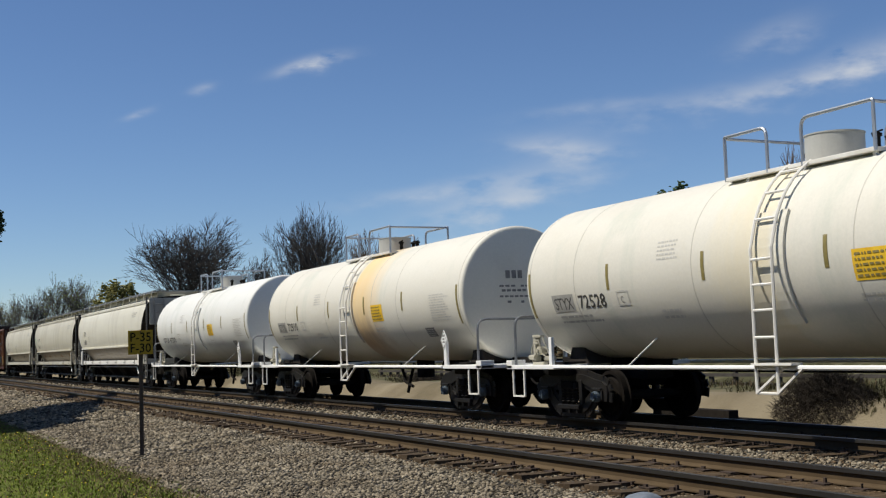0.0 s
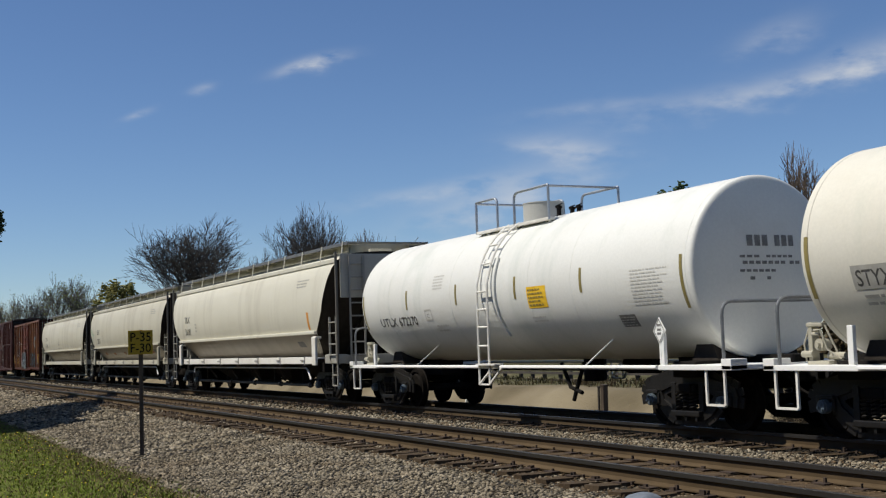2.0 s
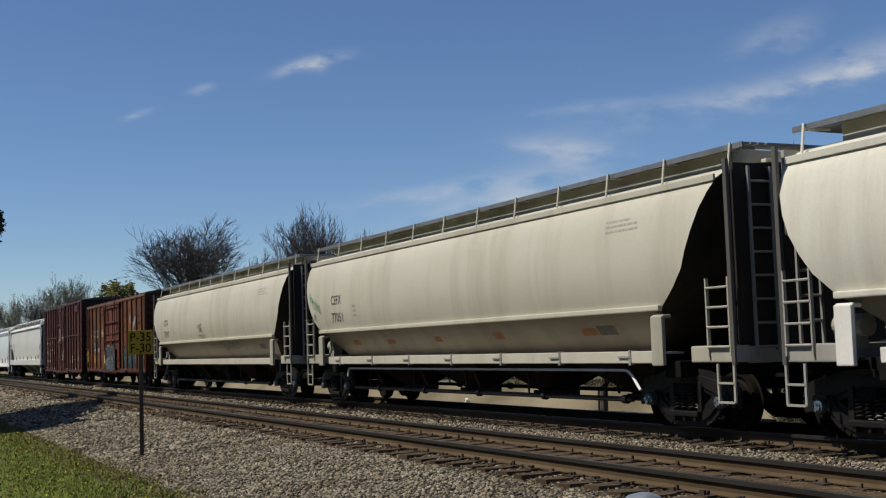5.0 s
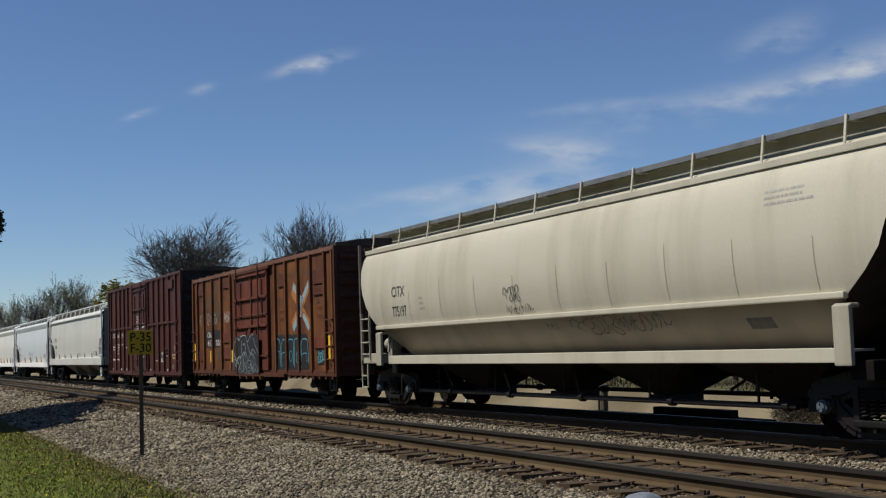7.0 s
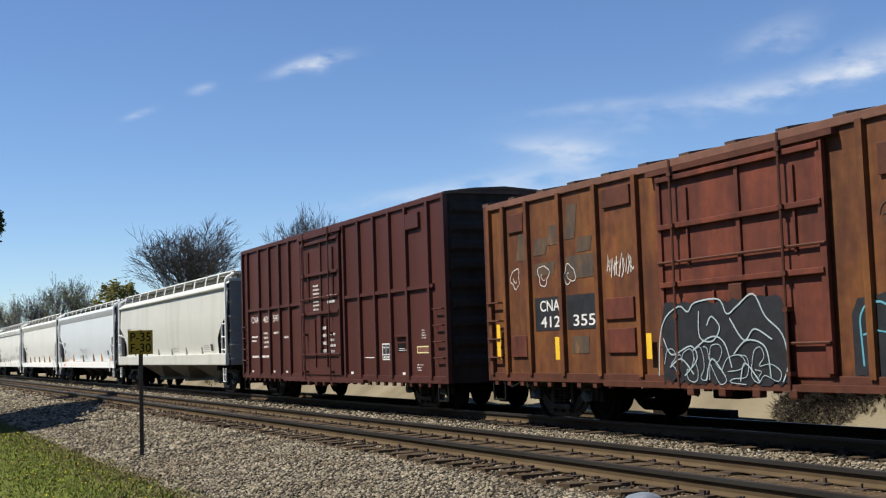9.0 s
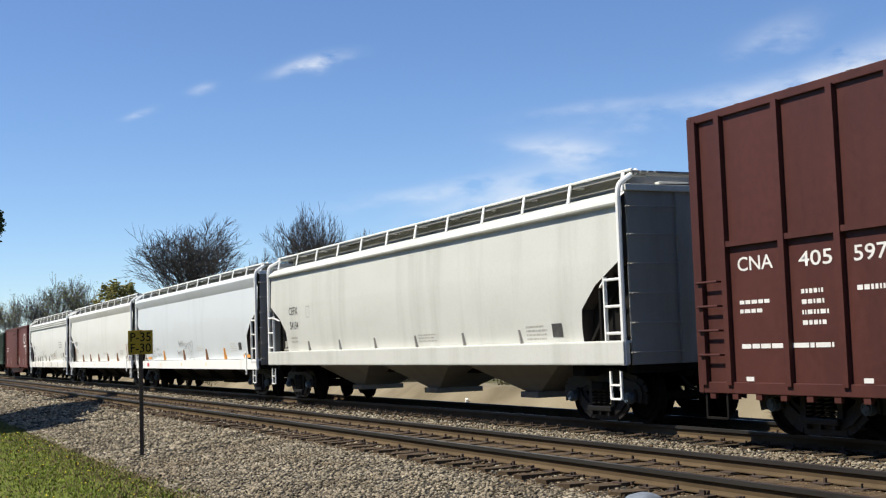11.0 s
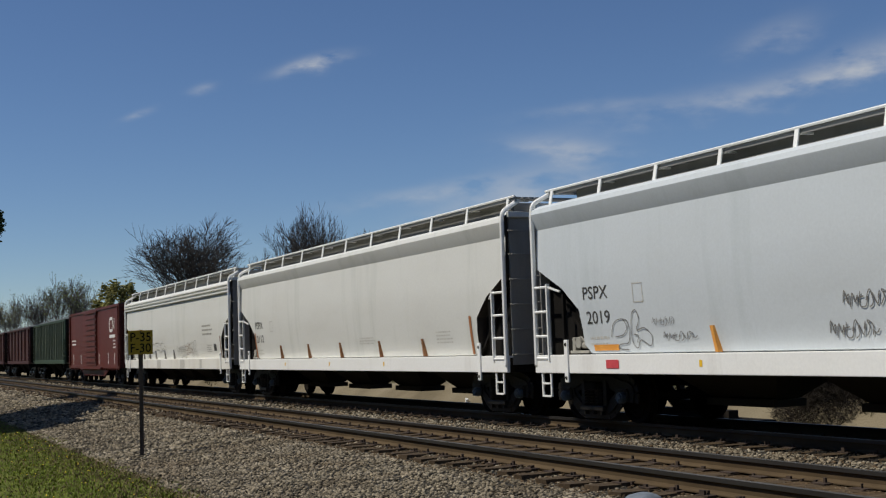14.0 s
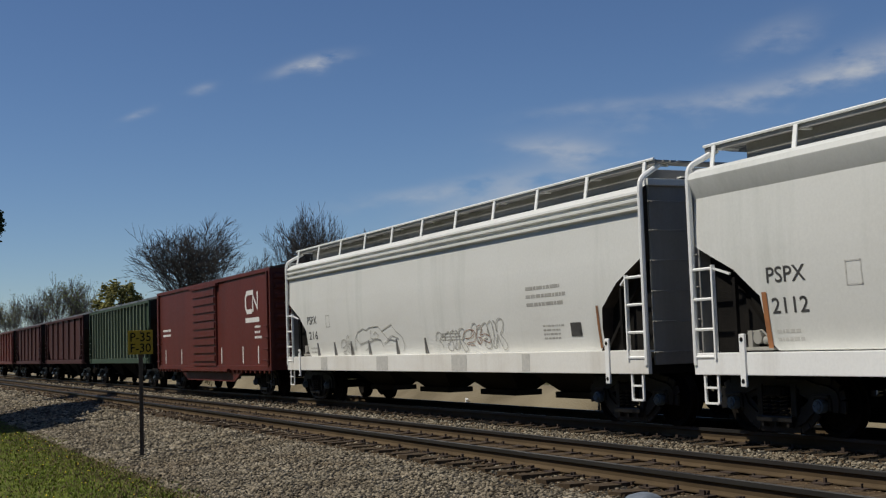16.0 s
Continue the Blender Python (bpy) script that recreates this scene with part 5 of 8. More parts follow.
            part("rail_bracket", bm, M["sill_white"], car)
    # ladder up the near side and over the shoulder, platform, railings, manway
    for sgn in (-1, 1):
        bm = bmesh.new()
        x0, x1 = -0.21, 0.22
        arc = [(sgn * (TANK_R + 0.10) * math.cos(a), TANK_Z + (TANK_R + 0.10) * math.sin(a)) for a in (math.radians(12 + 8 * k) for k in range(7))]
        for x in (x0, x1):
            pts = [(x, sgn * 1.555, 0.62), (x, sgn * 1.555, 1.8), (x, sgn * 1.55, 2.6)] + [(x, y, z) for y, z in arc]
            pipe(bm, pts, 0.024, 6)
        for z in (0.62, 1.0, 1.38, 1.75, 2.1, 2.45):
            pipe(bm, [(x0, sgn * 1.555, z), (x1, sgn * 1.555, z)], 0.02, 6)
        for y, z in arc[1::2]:
            pipe(bm, [(x0, y, z), (x1, y, z)], 0.02, 6)
        beam(bm, (x0, sgn * 1.56, 0.62), (x0 + 0.5, sgn * 1.5, 0.97), 0.05, 0.03)
        beam(bm, (x1, sgn * 1.56, 0.62), (x1 + 0.45, sgn * 1.5, 0.97), 0.05, 0.03)
        box(bm, x0 - 0.02, x1 + 0.35, sgn * 1.53 - 0.1, sgn * 1.53 + 0.1, 1.0, 1.03)
        part("ladder", bm, M["sill_white"], car, "white steel side ladder")
        bm = bmesh.new()
        lathe_x(bm, [(x0 - 0.13, TANK_R - 0.01), (x0 - 0.13, TANK_R + 0.045), (x1 + 0.13, TANK_R + 0.045), (x1 + 0.13, TANK_R - 0.01)], 72, TANK_Z)
        for f in [f for f in bm.faces if f.calc_center_median().y * sgn < 1.05 or abs(f.calc_center_median().z - 2.3) > 0.75]:
            bm.faces.remove(f)
        for v in [v for v in bm.verts if not v.link_faces]:
            bm.verts.remove(v)
        part("ladder_pad", bm, paint, car)
    bm = bmesh.new()
    box(bm, -1.58, 1.47, -0.82, -0.5, 3.74, 3.80, 0.01)
    box(bm, -1.58, 1.47, 0.5, 0.82, 3.74, 3.80, 0.01)
    box(bm, -1.58, -1.2, -0.5, 0.5, 3.745, 3.80, 0.01)
    box(bm, 1.1, 1.47, -0.5, 0.5, 3.745, 3.80, 0.01)
    for x in (-1.1, 0.1, 1.4):
        for y in (-0.75, 0.75):
            box(bm, x - 0.03, x + 0.03, y - 0.03, y + 0.03, TANK_Z + math.sqrt(TANK_R ** 2 - y * y) - 0.05, 3.75)
    part("top_platform", bm, M["sill_white"], car, "grating platform on top of the tank")
    for y in (-0.8, 0.8):
        for xa, xb in ((-1.56, -0.62), (0.1, 1.45)):
            bm = bmesh.new()
            zr = 4.42
            pipe(bm, [Vector((xa, y, 3.75))] + bent((xa, y, 3.75), (xa, y, zr), (xb, y, zr), 0.16 if xa > -1 else 0.02) +
                 bent((xa, y, zr), (xb, y, zr), (xb, y, 3.75), 0.14 if xa < -1 else 0.02) + [Vector((xb, y, 3.75))], 0.027)
            part("railing", bm, M["rail_blue_steel"], car, "blue-grey pipe railing")
    for x in (-1.56, 1.45):
        bm = bmesh.new()
        pipe(bm, [(x, -0.8, 4.4), (x, 0.8, 4.4)], 0.024)
        part("railing", bm, M["rail_blue_steel"], car)
    bm = bmesh.new()
    drum(bm, (-0.1, 0, 4.02), (0, 0, 1), 0.42, 0.44, 32)
    drum(bm, (-0.1, 0, 4.25), (0, 0, 1), 0.43, 0.02, 32)
    part("manway", bm, M["valve_grey"], car, "round valve housing on top", True)
    for x, y in ((0.85, 0.1), (1.1, 0.1), (1.0, -0.3), (-0.75, 0.1)):
        bm = bmesh.new()
        drum(bm, (x, y, 3.95), (0, 0, 1), 0.045, 0.26, 12)
        drum(bm, (x, y, 4.05), (0, 0, 1), 0.07, 0.04, 12)
        pipe(bm, [(x - 0.1, y, 4.08), (x + 0.1, y, 4.1)], 0.013, 6)
        part("valve", bm, M["black"], car)
    # underside: outlet, brake cylinder, pipes
    bm = bmesh.new()
    drum(bm, (1.6, 0, 0.9), (0, 0, 1), 0.22, 0.5, 14)
    pipe(bm, [(1.2, -0.5, 1.0), (1.5, -0.5, 0.55), (1.9, -0.5, 0.45)], 0.04)
    pipe(bm, [(2.0, -0.5, 1.0), (1.7, -0.5, 0.5), (1.6, -0.5, 0.3)], 0.04)
    part("bottom_outlet", bm, M["black"], car)
    bm = bmesh.new()
    drum(bm, (2.9, 0.2, 0.95), (1, 0, 0), 0.16, 0.9, 14)
    box(bm, 2.6, 2.7, 0.1, 0.3, 0.9, 1.12)
    box(bm, 3.1, 3.2, 0.1, 0.3, 0.9, 1.12)
    part("brake_cylinder", bm, M["black"], car)
    bm = bmesh.new()
    pipe(bm, [(-5.0, 0.3, 0.85), (5.0, 0.3, 0.85)], 0.03)
    part("train_pipe", bm, M["black"], car)
    add_couplers(car, hl, 0.46)
    # lettering, reflectors and labels
    if marks == "UTLX":
        lettering(marks, -5.72, 1.9, 0.2, M["ink"], car, tank_side, 0.98)
        lettering(number, -4.62, 1.9, 0.2, M["ink"], car, tank_side, 1.02)
    else:
        bm = bmesh.new()
        patch(bm, -5.86, -5.15, 1.94, 2.24, tank_side, 0.004)
        mark_patch = part("mark_patch", bm, M["faint_ink"], car, "grey overpainted patch under the mark")
        lettering(marks, -5.8, 1.98, 0.21, M["ink"], mark_patch, tank_side, 0.6)
        lettering(number, -5.0, 1.98, 0.23, M["ink"], car, tank_side, 0.85)
        bm = bmesh.new()
        small_print(bm, -5.75, -4.35, 1.72, 1.9, 2, tank_side, rng)
        tagged(part("small_print", bm, M["faint_ink"], car), kind="stuff")
    lettering("C", -3.7 if marks == "STYX" else -3.0, 2.03, 0.1, M["faint_ink"], car, tank_side, 0.09)
    for x in (-6.6, -4.0, -1.45, 1.1, 3.45, 6.32):
        bm = bmesh.new()
        long = abs(x) > 6
        patch(bm, x - 0.037, x + 0.037, 1.86 if long else 2.25, 2.68, tank_side, 0.006, 8)
        part("reflector", bm, strip, car, "faded vertical reflector strip")
    bm = bmesh.new()
    patch(bm, 1.55, 2.25, 2.05, 2.45, tank_side)
    warn = part("warning_panel", bm, panel, car, "yellow warning panel with rows of small print")
    bm = bmesh.new()
    small_print(bm, 1.6, 2.2, 2.08, 2.43, 5, tank_side, rng, 0.010)
    tagged(part("small_print", bm, M["olive_strip"], warn), kind="stuff")
    bm = bmesh.new()
    qx = -3.8 if marks == "STYX" else -3.1
    small_print(bm, -2.6, -2.05, 2.62, 2.95, 5, tank_side, rng)
    small_print(bm, 4.95, 5.95, 1.95, 2.55, 11, tank_side, rng)
    small_print(bm, -2.7, -2.0, 1.7, 1.9, 2, tank_side, rng)
    small_print(bm, 1.55, 2.2, 1.78, 1.92, 2, tank_side, rng)
    patch(bm, qx + 0.00, qx + 0.35, 1.97, 2.0, tank_side)
    patch(bm, qx + 0.00, qx + 0.35, 2.19, 2.22, tank_side)
    patch(bm, qx + 0.00, qx + 0.03, 1.97, 2.22, tank_side)
    patch(bm, qx + 0.32, qx + 0.35, 1.97, 2.22, tank_side)
    tagged(part("small_print", bm, M["pale_ink"], car), kind="stuff")
    bm = bmesh.new()
    patch(bm, 4.36, 4.82, 1.62, 1.82, tank_side, 0.005)
    stencil = part("stencil_panel", bm, M["worn_ink"], car, "black stencil panel with small print")
    bm = bmesh.new()
    small_print(bm, 4.38, 4.8, 1.63, 1.8, 4, tank_side, rng, 0.009)
    tagged(part("small_print", bm, M["pale_ink"], stencil), kind="stuff")
    bm = bmesh.new()
    prism(bm, [(5.800, 1.32), (5.960, 1.53), (5.800, 1.74), (5.640, 1.53)], -1.5, -1.485)
    beam(bm, (5.800, -1.48, 0.97), (5.800, -1.48, 1.35), 0.03, 0.04)
    plac = part("placard", bm, M["bright_white"], car, "white diamond placard in its holder")
    bm = bmesh.new()
    for a, b in (((5.800, 1.35), (5.935, 1.53)), ((5.935, 1.53), (5.800, 1.71)), ((5.800, 1.71), (5.665, 1.53)), ((5.665, 1.53), (5.800, 1.35))):
        ribbon(bm, [a, b], 0.014, flat_side(-1.5), 0.004)
    part("placard_border", bm, M["worn_ink"], plac)
    bm = bmesh.new()
    for z in (1.6, 1.53, 1.47):
        patch(bm, 5.750, 5.850, z, z + 0.035, flat_side(-1.5), 0.004, 1)
    tagged(part("small_print", bm, M["worn_ink"], plac), kind="stuff")
    # mark and small print on the leading head
    bm = bmesh.new()
    for z, y0, y1, high in ((2.78, -0.45, -0.02, 0.17), (2.78, 0.08, 0.5, 0.17), (2.6, -0.6, -0.2, 0.04), (2.6, -0.1, 0.45, 0.04), (2.5, -0.55, 0.3, 0.05), (2.5, 0.36, 0.6, 0.05), (2.38, -0.6, 0.1, 0.04), (2.26, -0.42, -0.3, 0.05), (2.26, -0.1, 0.0, 0.05)):
        n = max(1, int((y1 - y0) / 0.11))
        for k in range(n):
            ya, yb = y0 + (y1 - y0) * (k + 0.1) / n, y0 + (y1 - y0) * (k + 0.85) / n
            corners = [(y, q) for y, q in ((ya, z), (yb, z), (yb, z + high), (ya, z + high))]
            bm.faces.new([bm.verts.new((hs + (depth - 0.07) * (1 - (y * y + (q - TANK_Z) ** 2) / 1.365 ** 2) + 0.006, y, q)) for y, q in corners])
    tagged(part("small_print", bm, M["worn_ink"], car), kind="stuff")
    return car, hl


# ---- covered hoppers with rounded sides ----
ROUND = [(0.0, 4.0), (-0.5, 3.985), (-0.9, 3.94), (-1.15, 3.87), (-1.32, 3.74), (-1.42, 3.55), (-1.49, 3.3), (-1.535, 3.0), (-1.555, 2.72), (-1.548, 2.45), (-1.518, 2.18),
         (-1.464, 1.95), (-1.45, 1.905), (-1.27, 1.68), (-1.08, 1.43), (-0.92, 1.2), (-0.5, 1.05)]


def running_boards(car, hl, y_out, z, paint, eave_y, eave_z, step, grating="walk_steel", post=0.04):
    for s in (-1, 1):
        bm = bmesh.new()
        ya, yb = sorted((s * y_out, s * (y_out - 0.42)))
        for k in range(3):
            yy = ya + (yb - ya) * (k + 0.5) / 3
            box(bm, -hl + 0.05, hl - 0.05, yy - 0.055, yy + 0.055, z - 0.03, z)
        box(bm, -hl + 0.05, hl - 0.05, s * y_out - 0.012, s * y_out + 0.012, z - 0.075, z + 0.006)
        board = part("running_board", bm, M[grating], car, "steel grating roof walkway")
        if grating == "walk_grey":
            bm = bmesh.new()
            pipe(bm, [(-hl + 0.05, s * (y_out + 0.03), z + 0.012), (hl - 0.05, s * (y_out + 0.03), z + 0.012)], 0.022, 6)
            part("edge_pipe", bm, paint, board)
        n = int((2 * hl - 0.6) / step)
        for k in range(n + 1):
            x = -hl + 0.3 + (2 * hl - 0.6) * k / n
            bm = bmesh.new()
            beam(bm, (x, s * (y_out + 0.1), eave_z - 0.02), (x, s * (y_out + 0.03), z + 0.02), post, 0.02, (0, 1, 0))
            beam(bm, (x, s * (y_out + 0.02), z - 0.06), (x, s * (y_out - 0.42), z - 0.05), 0.04, 0.03)
            part("board_bracket", bm, paint, car)
    for s in (-1, 1):
        bm = bmesh.new()
        box(bm, s * (hl - 0.42), s * (hl - 0.02), -y_out + 0.43, y_out - 0.43, z - 0.03, z - 0.004)
        part("end_walkway", bm, M["walk_steel"], car)


def roof_hatches(car, hl, z, paint, count=6):
    for k in range(count):
        x = -hl + 1.4 + (2 * hl - 2.8) * k / (count - 1)
        bm = bmesh.new()
        box(bm, x - 0.85, x + 0.85, -0.32, 0.32, z - 0.05, z + 0.10, 0.03)
        part("roof_hatch", bm, paint, car)


def end_gear(car, hl, paint, post_top, end_mat, side=1.5, panel_foot=2.75):
    """Corner posts, ladders, end panel, sill and steps at both ends."""
    for s in (-1, 1):
        for y in (-1, 1):
            bm = bmesh.new()
            xa = s * (hl - 0.05)
            box(bm, xa - 0.04, xa + 0.04, y * side - 0.03, y * side + 0.03, 1.0, post_top, 0.01)
            part("corner_post", bm, M["post_dark"], car, "grimy full-height corner post")
            bm = bmesh.new()
            x0, x1 = sorted((s * (hl - 0.1), s * (hl - 0.6)))
            ladder(bm, x0, x1, y * (side + 0.01), 1.12, 2.26, 4, 0.018)
            part("corner_ladder", bm, paint, car)
            bm = bmesh.new()
            x0, x1 = sorted((s * (hl - 0.06), s * (hl - 0.42)))
            stirrup(bm, x0, x1, y * (side + 0.01), 0.47, 1.02, 2)
            part("sill_step", bm, paint, car)
        if end_mat:
            bm = bmesh.new()
            xa, xb = sorted((s * (hl - 0.10), s * (hl - 0.03)))
            box(bm, xa, xb, -side + 0.12, side - 0.12, panel_foot, post_top - 0.05, 0.01)
            panel = part("end_panel", bm, end_mat, car, "ribbed end panel, darkened for its shade and dirt")
            for y in (-0.75, 0.0, 0.75):
                bm = bmesh.new()
                xc = s * (hl - 0.01)
                box(bm, xc - 0.03, xc + 0.03, y - 0.04, y + 0.04, panel_foot, post_top - 0.1)
                part("panel_rib", bm, end_mat, panel)
        bm = bmesh.new()
        xa, xb = sorted((s * (hl - 1.05), s * hl))
        box(bm, xa, xb, -side, -side + 0.25, 1.04, 1.28, 0.02)
        box(bm, xa, xb, side - 0.25, side, 1.04, 1.28, 0.02)
        box(bm, s * (hl - 0.14), s * hl, -side + 0.25, side - 0.25, 1.02, 1.26, 0.01)
        part("end_sill", bm, paint, car)
        bm = bmesh.new()
        drum(bm, (s * (hl - 0.02), 0.7, 2.2), (1, 0, 0), 0.26, 0.05, 20)
        part("brake_wheel", bm, M["black"], car)
        for y in (-0.55, 0.55):
            bm = bmesh.new()
            beam(bm, (s * (hl - 1.9), y, 1.2), (s * (hl - 0.12), y, 2.9), 0.08, 0.1)
            part("end_brace", bm, M["black"], car)
        bm = bmesh.new()
        xl = s * (hl + 0.02)
        for y in (-1.15, -0.75):
            beam(bm, (xl, y, 1.1), (xl, y, 3.85), 0.04, 0.04)
        for k in range(8):
            pipe(bm, [(xl, -1.15, 1.25 + 0.34 * k), (xl, -0.75, 1.25 + 0.34 * k)], 0.02, 6)
        part("end_ladder", bm, M["end_grey"], car)


def outlet_bays(car, hl, count, top, mat, half=0.95, bottom=0.32, foot=0.28, low=0.5):
    span = 2 * hl - 5.0
    for k in range(count):
        xc = -span / 2 + span * (k + 0.5) / count
        w = span / count / 2 - 0.03
        bm = bmesh.new()
        a = [bm.verts.new(p) for p in ((xc - w, -half, top), (xc + w, -half, top), (xc + w, half, top), (xc - w, half, top))]
        b = [bm.verts.new(p) for p in ((xc - foot, -low, bottom + 0.12), (xc + foot, -low, bottom + 0.12), (xc + foot, low, bottom + 0.12), (xc - foot, low, bottom + 0.12))]
        for i in range(4):
            bm.faces.new((a[i], a[(i + 1) % 4], b[(i + 1) % 4], b[i]))
        bm.faces.new(b)
        bm.faces.new(a[::-1])
        bmesh.ops.recalc_face_normals(bm, faces=bm.faces)
        box(bm, xc - foot - 0.05, xc + foot + 0.05, -low - 0.1, low + 0.1, bottom, bottom + 0.12, 0.015)
        part("outlet_bay", bm, mat, car)


def centre_sill(car, hl):
    bm = bmesh.new()
    box(bm, -hl + 0.05, hl - 0.05, -0.3, 0.3, 0.78, 1.06, 0.01)
    for s in (-1, 1):
        box(bm, s * (hl - 1.73) - 0.2, s * (hl - 1.73) + 0.2, -1.35, 1.35, 0.8, 1.06, 0.02)
        box(bm, s * (hl - 0.2) - 0.12, s * (hl - 0.2) + 0.12, -1.3, 1.3, 0.86, 1.03)
    part("centre_sill", bm, M["black"], car)


def round_hopper(label, paint, hl, marks, number, seed, strip=None, pipes=True, walk_z=4.2):
    rng = random.Random(seed)
    car = thing("covered_hopper", label, "hopper car", "freight train")
    at = profile_side(ROUND[3:])
    end_x = interp([(1.05, hl - 3.0), (1.2, hl - 2.7), (1.6, hl - 2.2), (1.92, hl - 1.76), (2.1, hl - 1.5), (2.36, hl - 1.18), (2.8, hl - 0.98), (3.26, hl - 0.76), (3.7, hl - 0.5), (4.0, hl - 0.4)])
    rear_x = interp([(1.05, hl - 2.2), (1.2, hl - 1.9), (1.6, hl - 1.4), (1.92, hl - 0.97), (2.2, hl - 0.64), (2.5, hl - 0.42), (2.8, hl - 0.24), (3.2, hl - 0.1), (3.7, hl - 0.05), (4.0, hl - 0.04)])
    # end caps get the near-black colour that paints in their shade
    part("body", shell_of(ROUND, end_x, 12, rear_x), paint, car, smooth=True, cap=M["end_shade_dirt"])
    # lower slopes take a darker colour that holds their shade as well as grime
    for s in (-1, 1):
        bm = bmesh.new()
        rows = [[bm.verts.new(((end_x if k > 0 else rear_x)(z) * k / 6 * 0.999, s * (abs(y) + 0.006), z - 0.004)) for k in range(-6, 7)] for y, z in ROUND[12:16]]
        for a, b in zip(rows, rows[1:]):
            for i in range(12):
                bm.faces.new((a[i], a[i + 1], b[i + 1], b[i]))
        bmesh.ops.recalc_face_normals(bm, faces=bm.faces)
        part("slope_sheet", bm, M["slope_shade_grime"], car, "brown slope sheet below the side rib, darkened for shade and grime")
    for s in (-1, 1):
        bm = bmesh.new()
        y = s * 1.52
        box(bm, -hl + 1.0, hl - 1.8, min(y, y - s * 0.09), max(y, y - s * 0.09), 1.84, 1.93, 0.02)
        part("side_rib", bm, paint, car)
        bm = bmesh.new()
        box(bm, -hl + 0.06, hl - 0.48, s * 1.36 - 0.02, s * 1.36 + 0.02, 3.70, 3.80, 0.008)
        part("eave_angle", bm, paint, car)
        bm = bmesh.new()
        box(bm, -hl + 1.75, hl - 1.75, s * 1.5 - 0.03, s * 1.5 + 0.03, 1.03, 1.22, 0.012)
        box(bm, -hl + 1.75, hl - 1.75, *sorted((s * 1.1, s * 1.48)), 1.17, 1.20)
        part("side_sill", bm, M["sill_white"] if seed == 11 else paint, car)
        n = 7
        for k in range(n if pipes else 0):
            x = -hl + 2.6 + (2 * hl - 5.2) * k / (n - 1)
            bm = bmesh.new()
            box(bm, x - 0.03, x + 0.03, s * 1.5 - 0.045, s * 1.5 + 0.045, 1.0, 1.24)
            beam(bm, (x, s * 1.545, 1.13), (x - 0.32, s * 1.545, 1.13), 0.02, 0.03)
            part("sill_bracket", bm, M["end_grey"], car)
        for e in (-1, 1):
            bm = bmesh.new()
            xb = -hl + 1.16 if e < 0 else hl - 1.86
            box(bm, xb - 0.15, xb + 0.15, s * 1.5 - 0.035, s * 1.5 + 0.035, 0.99, 1.76, 0.02)
            box(bm, xb - 0.15, xb + 0.15, *sorted((s * 1.34, s * 1.5)), 1.72, 1.78, 0.02)
            part("bolster_post", bm, M["sill_white"] if seed == 11 else M["dusty_cream"], car)
        if pipes:
            bm = bmesh.new()
            y = s * 1.36
            pipe(bm, [(-hl + 2.7, y, 0.72)] + bent((-hl + 2.7, y, 0.72), (-hl + 2.75, y, 0.915), (hl - 2.9, y, 0.915), 0.1) +
                 bent((-hl + 2.75, y, 0.915), (hl - 2.9, y, 0.915), (hl - 2.6, y, 0.6), 0.15) + [(hl - 2.6, y, 0.6)], 0.024)
            part("pneumatic_pipe", bm, M["bright_white"], car, "white unloading pipe along the side")
        bm = bmesh.new()
        y = s * 1.1
        pipe(bm, [(-hl + 2.6, y, 0.42), (hl - 3.2, y, 0.42)], 0.045)
        for k in range(5):
            x = -hl + 3.6 + (2 * hl - 7.6) * k / 4
            beam(bm, (x, y, 0.44), (x, y, 0.9), 0.03, 0.03)
            beam(bm, (x + 0.3, y, 0.9), (x - 0.2, s * 0.7, 0.5), 0.045, 0.05)
            drum(bm, (x + 0.6, y, 0.42), (1, 0, 0), 0.075, 0.12, 10)
        part("lower_pipe", bm, M["cast"], car, "dark unloading pipe with its hangers")
    roof_hatches(car, hl, 3.98, paint)
    running_boards(car, hl, 1.16, walk_z, paint, 1.36, 3.78, 1.55)
    bm = bmesh.new()
    for s in (-1, 1):
        box(bm, -hl + 0.7, hl - 0.7, *sorted((s * 0.84, s * 0.90)), 3.9, 4.22, 0.01)
    for x in (-hl + 0.72, hl - 0.72):
        box(bm, x - 0.04, x + 0.04, -0.84, 0.84, 3.9, 4.22, 0.01)
    part("hatch_coaming", bm, M["dusty_cream"], car)
    # end panels are coloured dark because the ends stand in shade
    end_gear(car, hl, M["post_grey"] if seed == 11 else M["dusty_cream"], 3.95, M["post_grey"] if seed == 11 else M["end_shade_dirt"], 1.5, 2.75 if seed == 11 else 1.2)
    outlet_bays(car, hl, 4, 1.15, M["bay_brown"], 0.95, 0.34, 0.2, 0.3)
    centre_sill(car, hl)
    bm = bmesh.new()
    drum(bm, (-hl + 0.75, -0.95, 1.5), (1, 0, 0), 0.15, 0.5, 16)
    box(bm, -hl + 0.62, -hl + 0.86, -1.05, -0.8, 1.2, 1.4, 0.02)
    pipe(bm, [(-hl + 0.9, -1.1, 1.95), (-hl + 0.95, -1.15, 1.6), (-hl + 1.0, -1.2, 1.3)], 0.03)
    part("brake_cylinder", bm, M["post_grey"], car)
    add_truck(car, -hl + 1.1)
    add_truck(car, hl - 1.8)
    add_couplers(car, hl, 0.42)
    lettering(marks, -hl + 2.1, 2.57, 0.24, M["ink"], car, at, 0.74)
    lettering(number, -hl + 2.07, 2.12, 0.24, M["ink"], car, at, 0.8)
    bm = bmesh.new()
    small_print(bm, -hl + 3.6, -hl + 3.9, 2.2, 2.55, 3, at, rng)
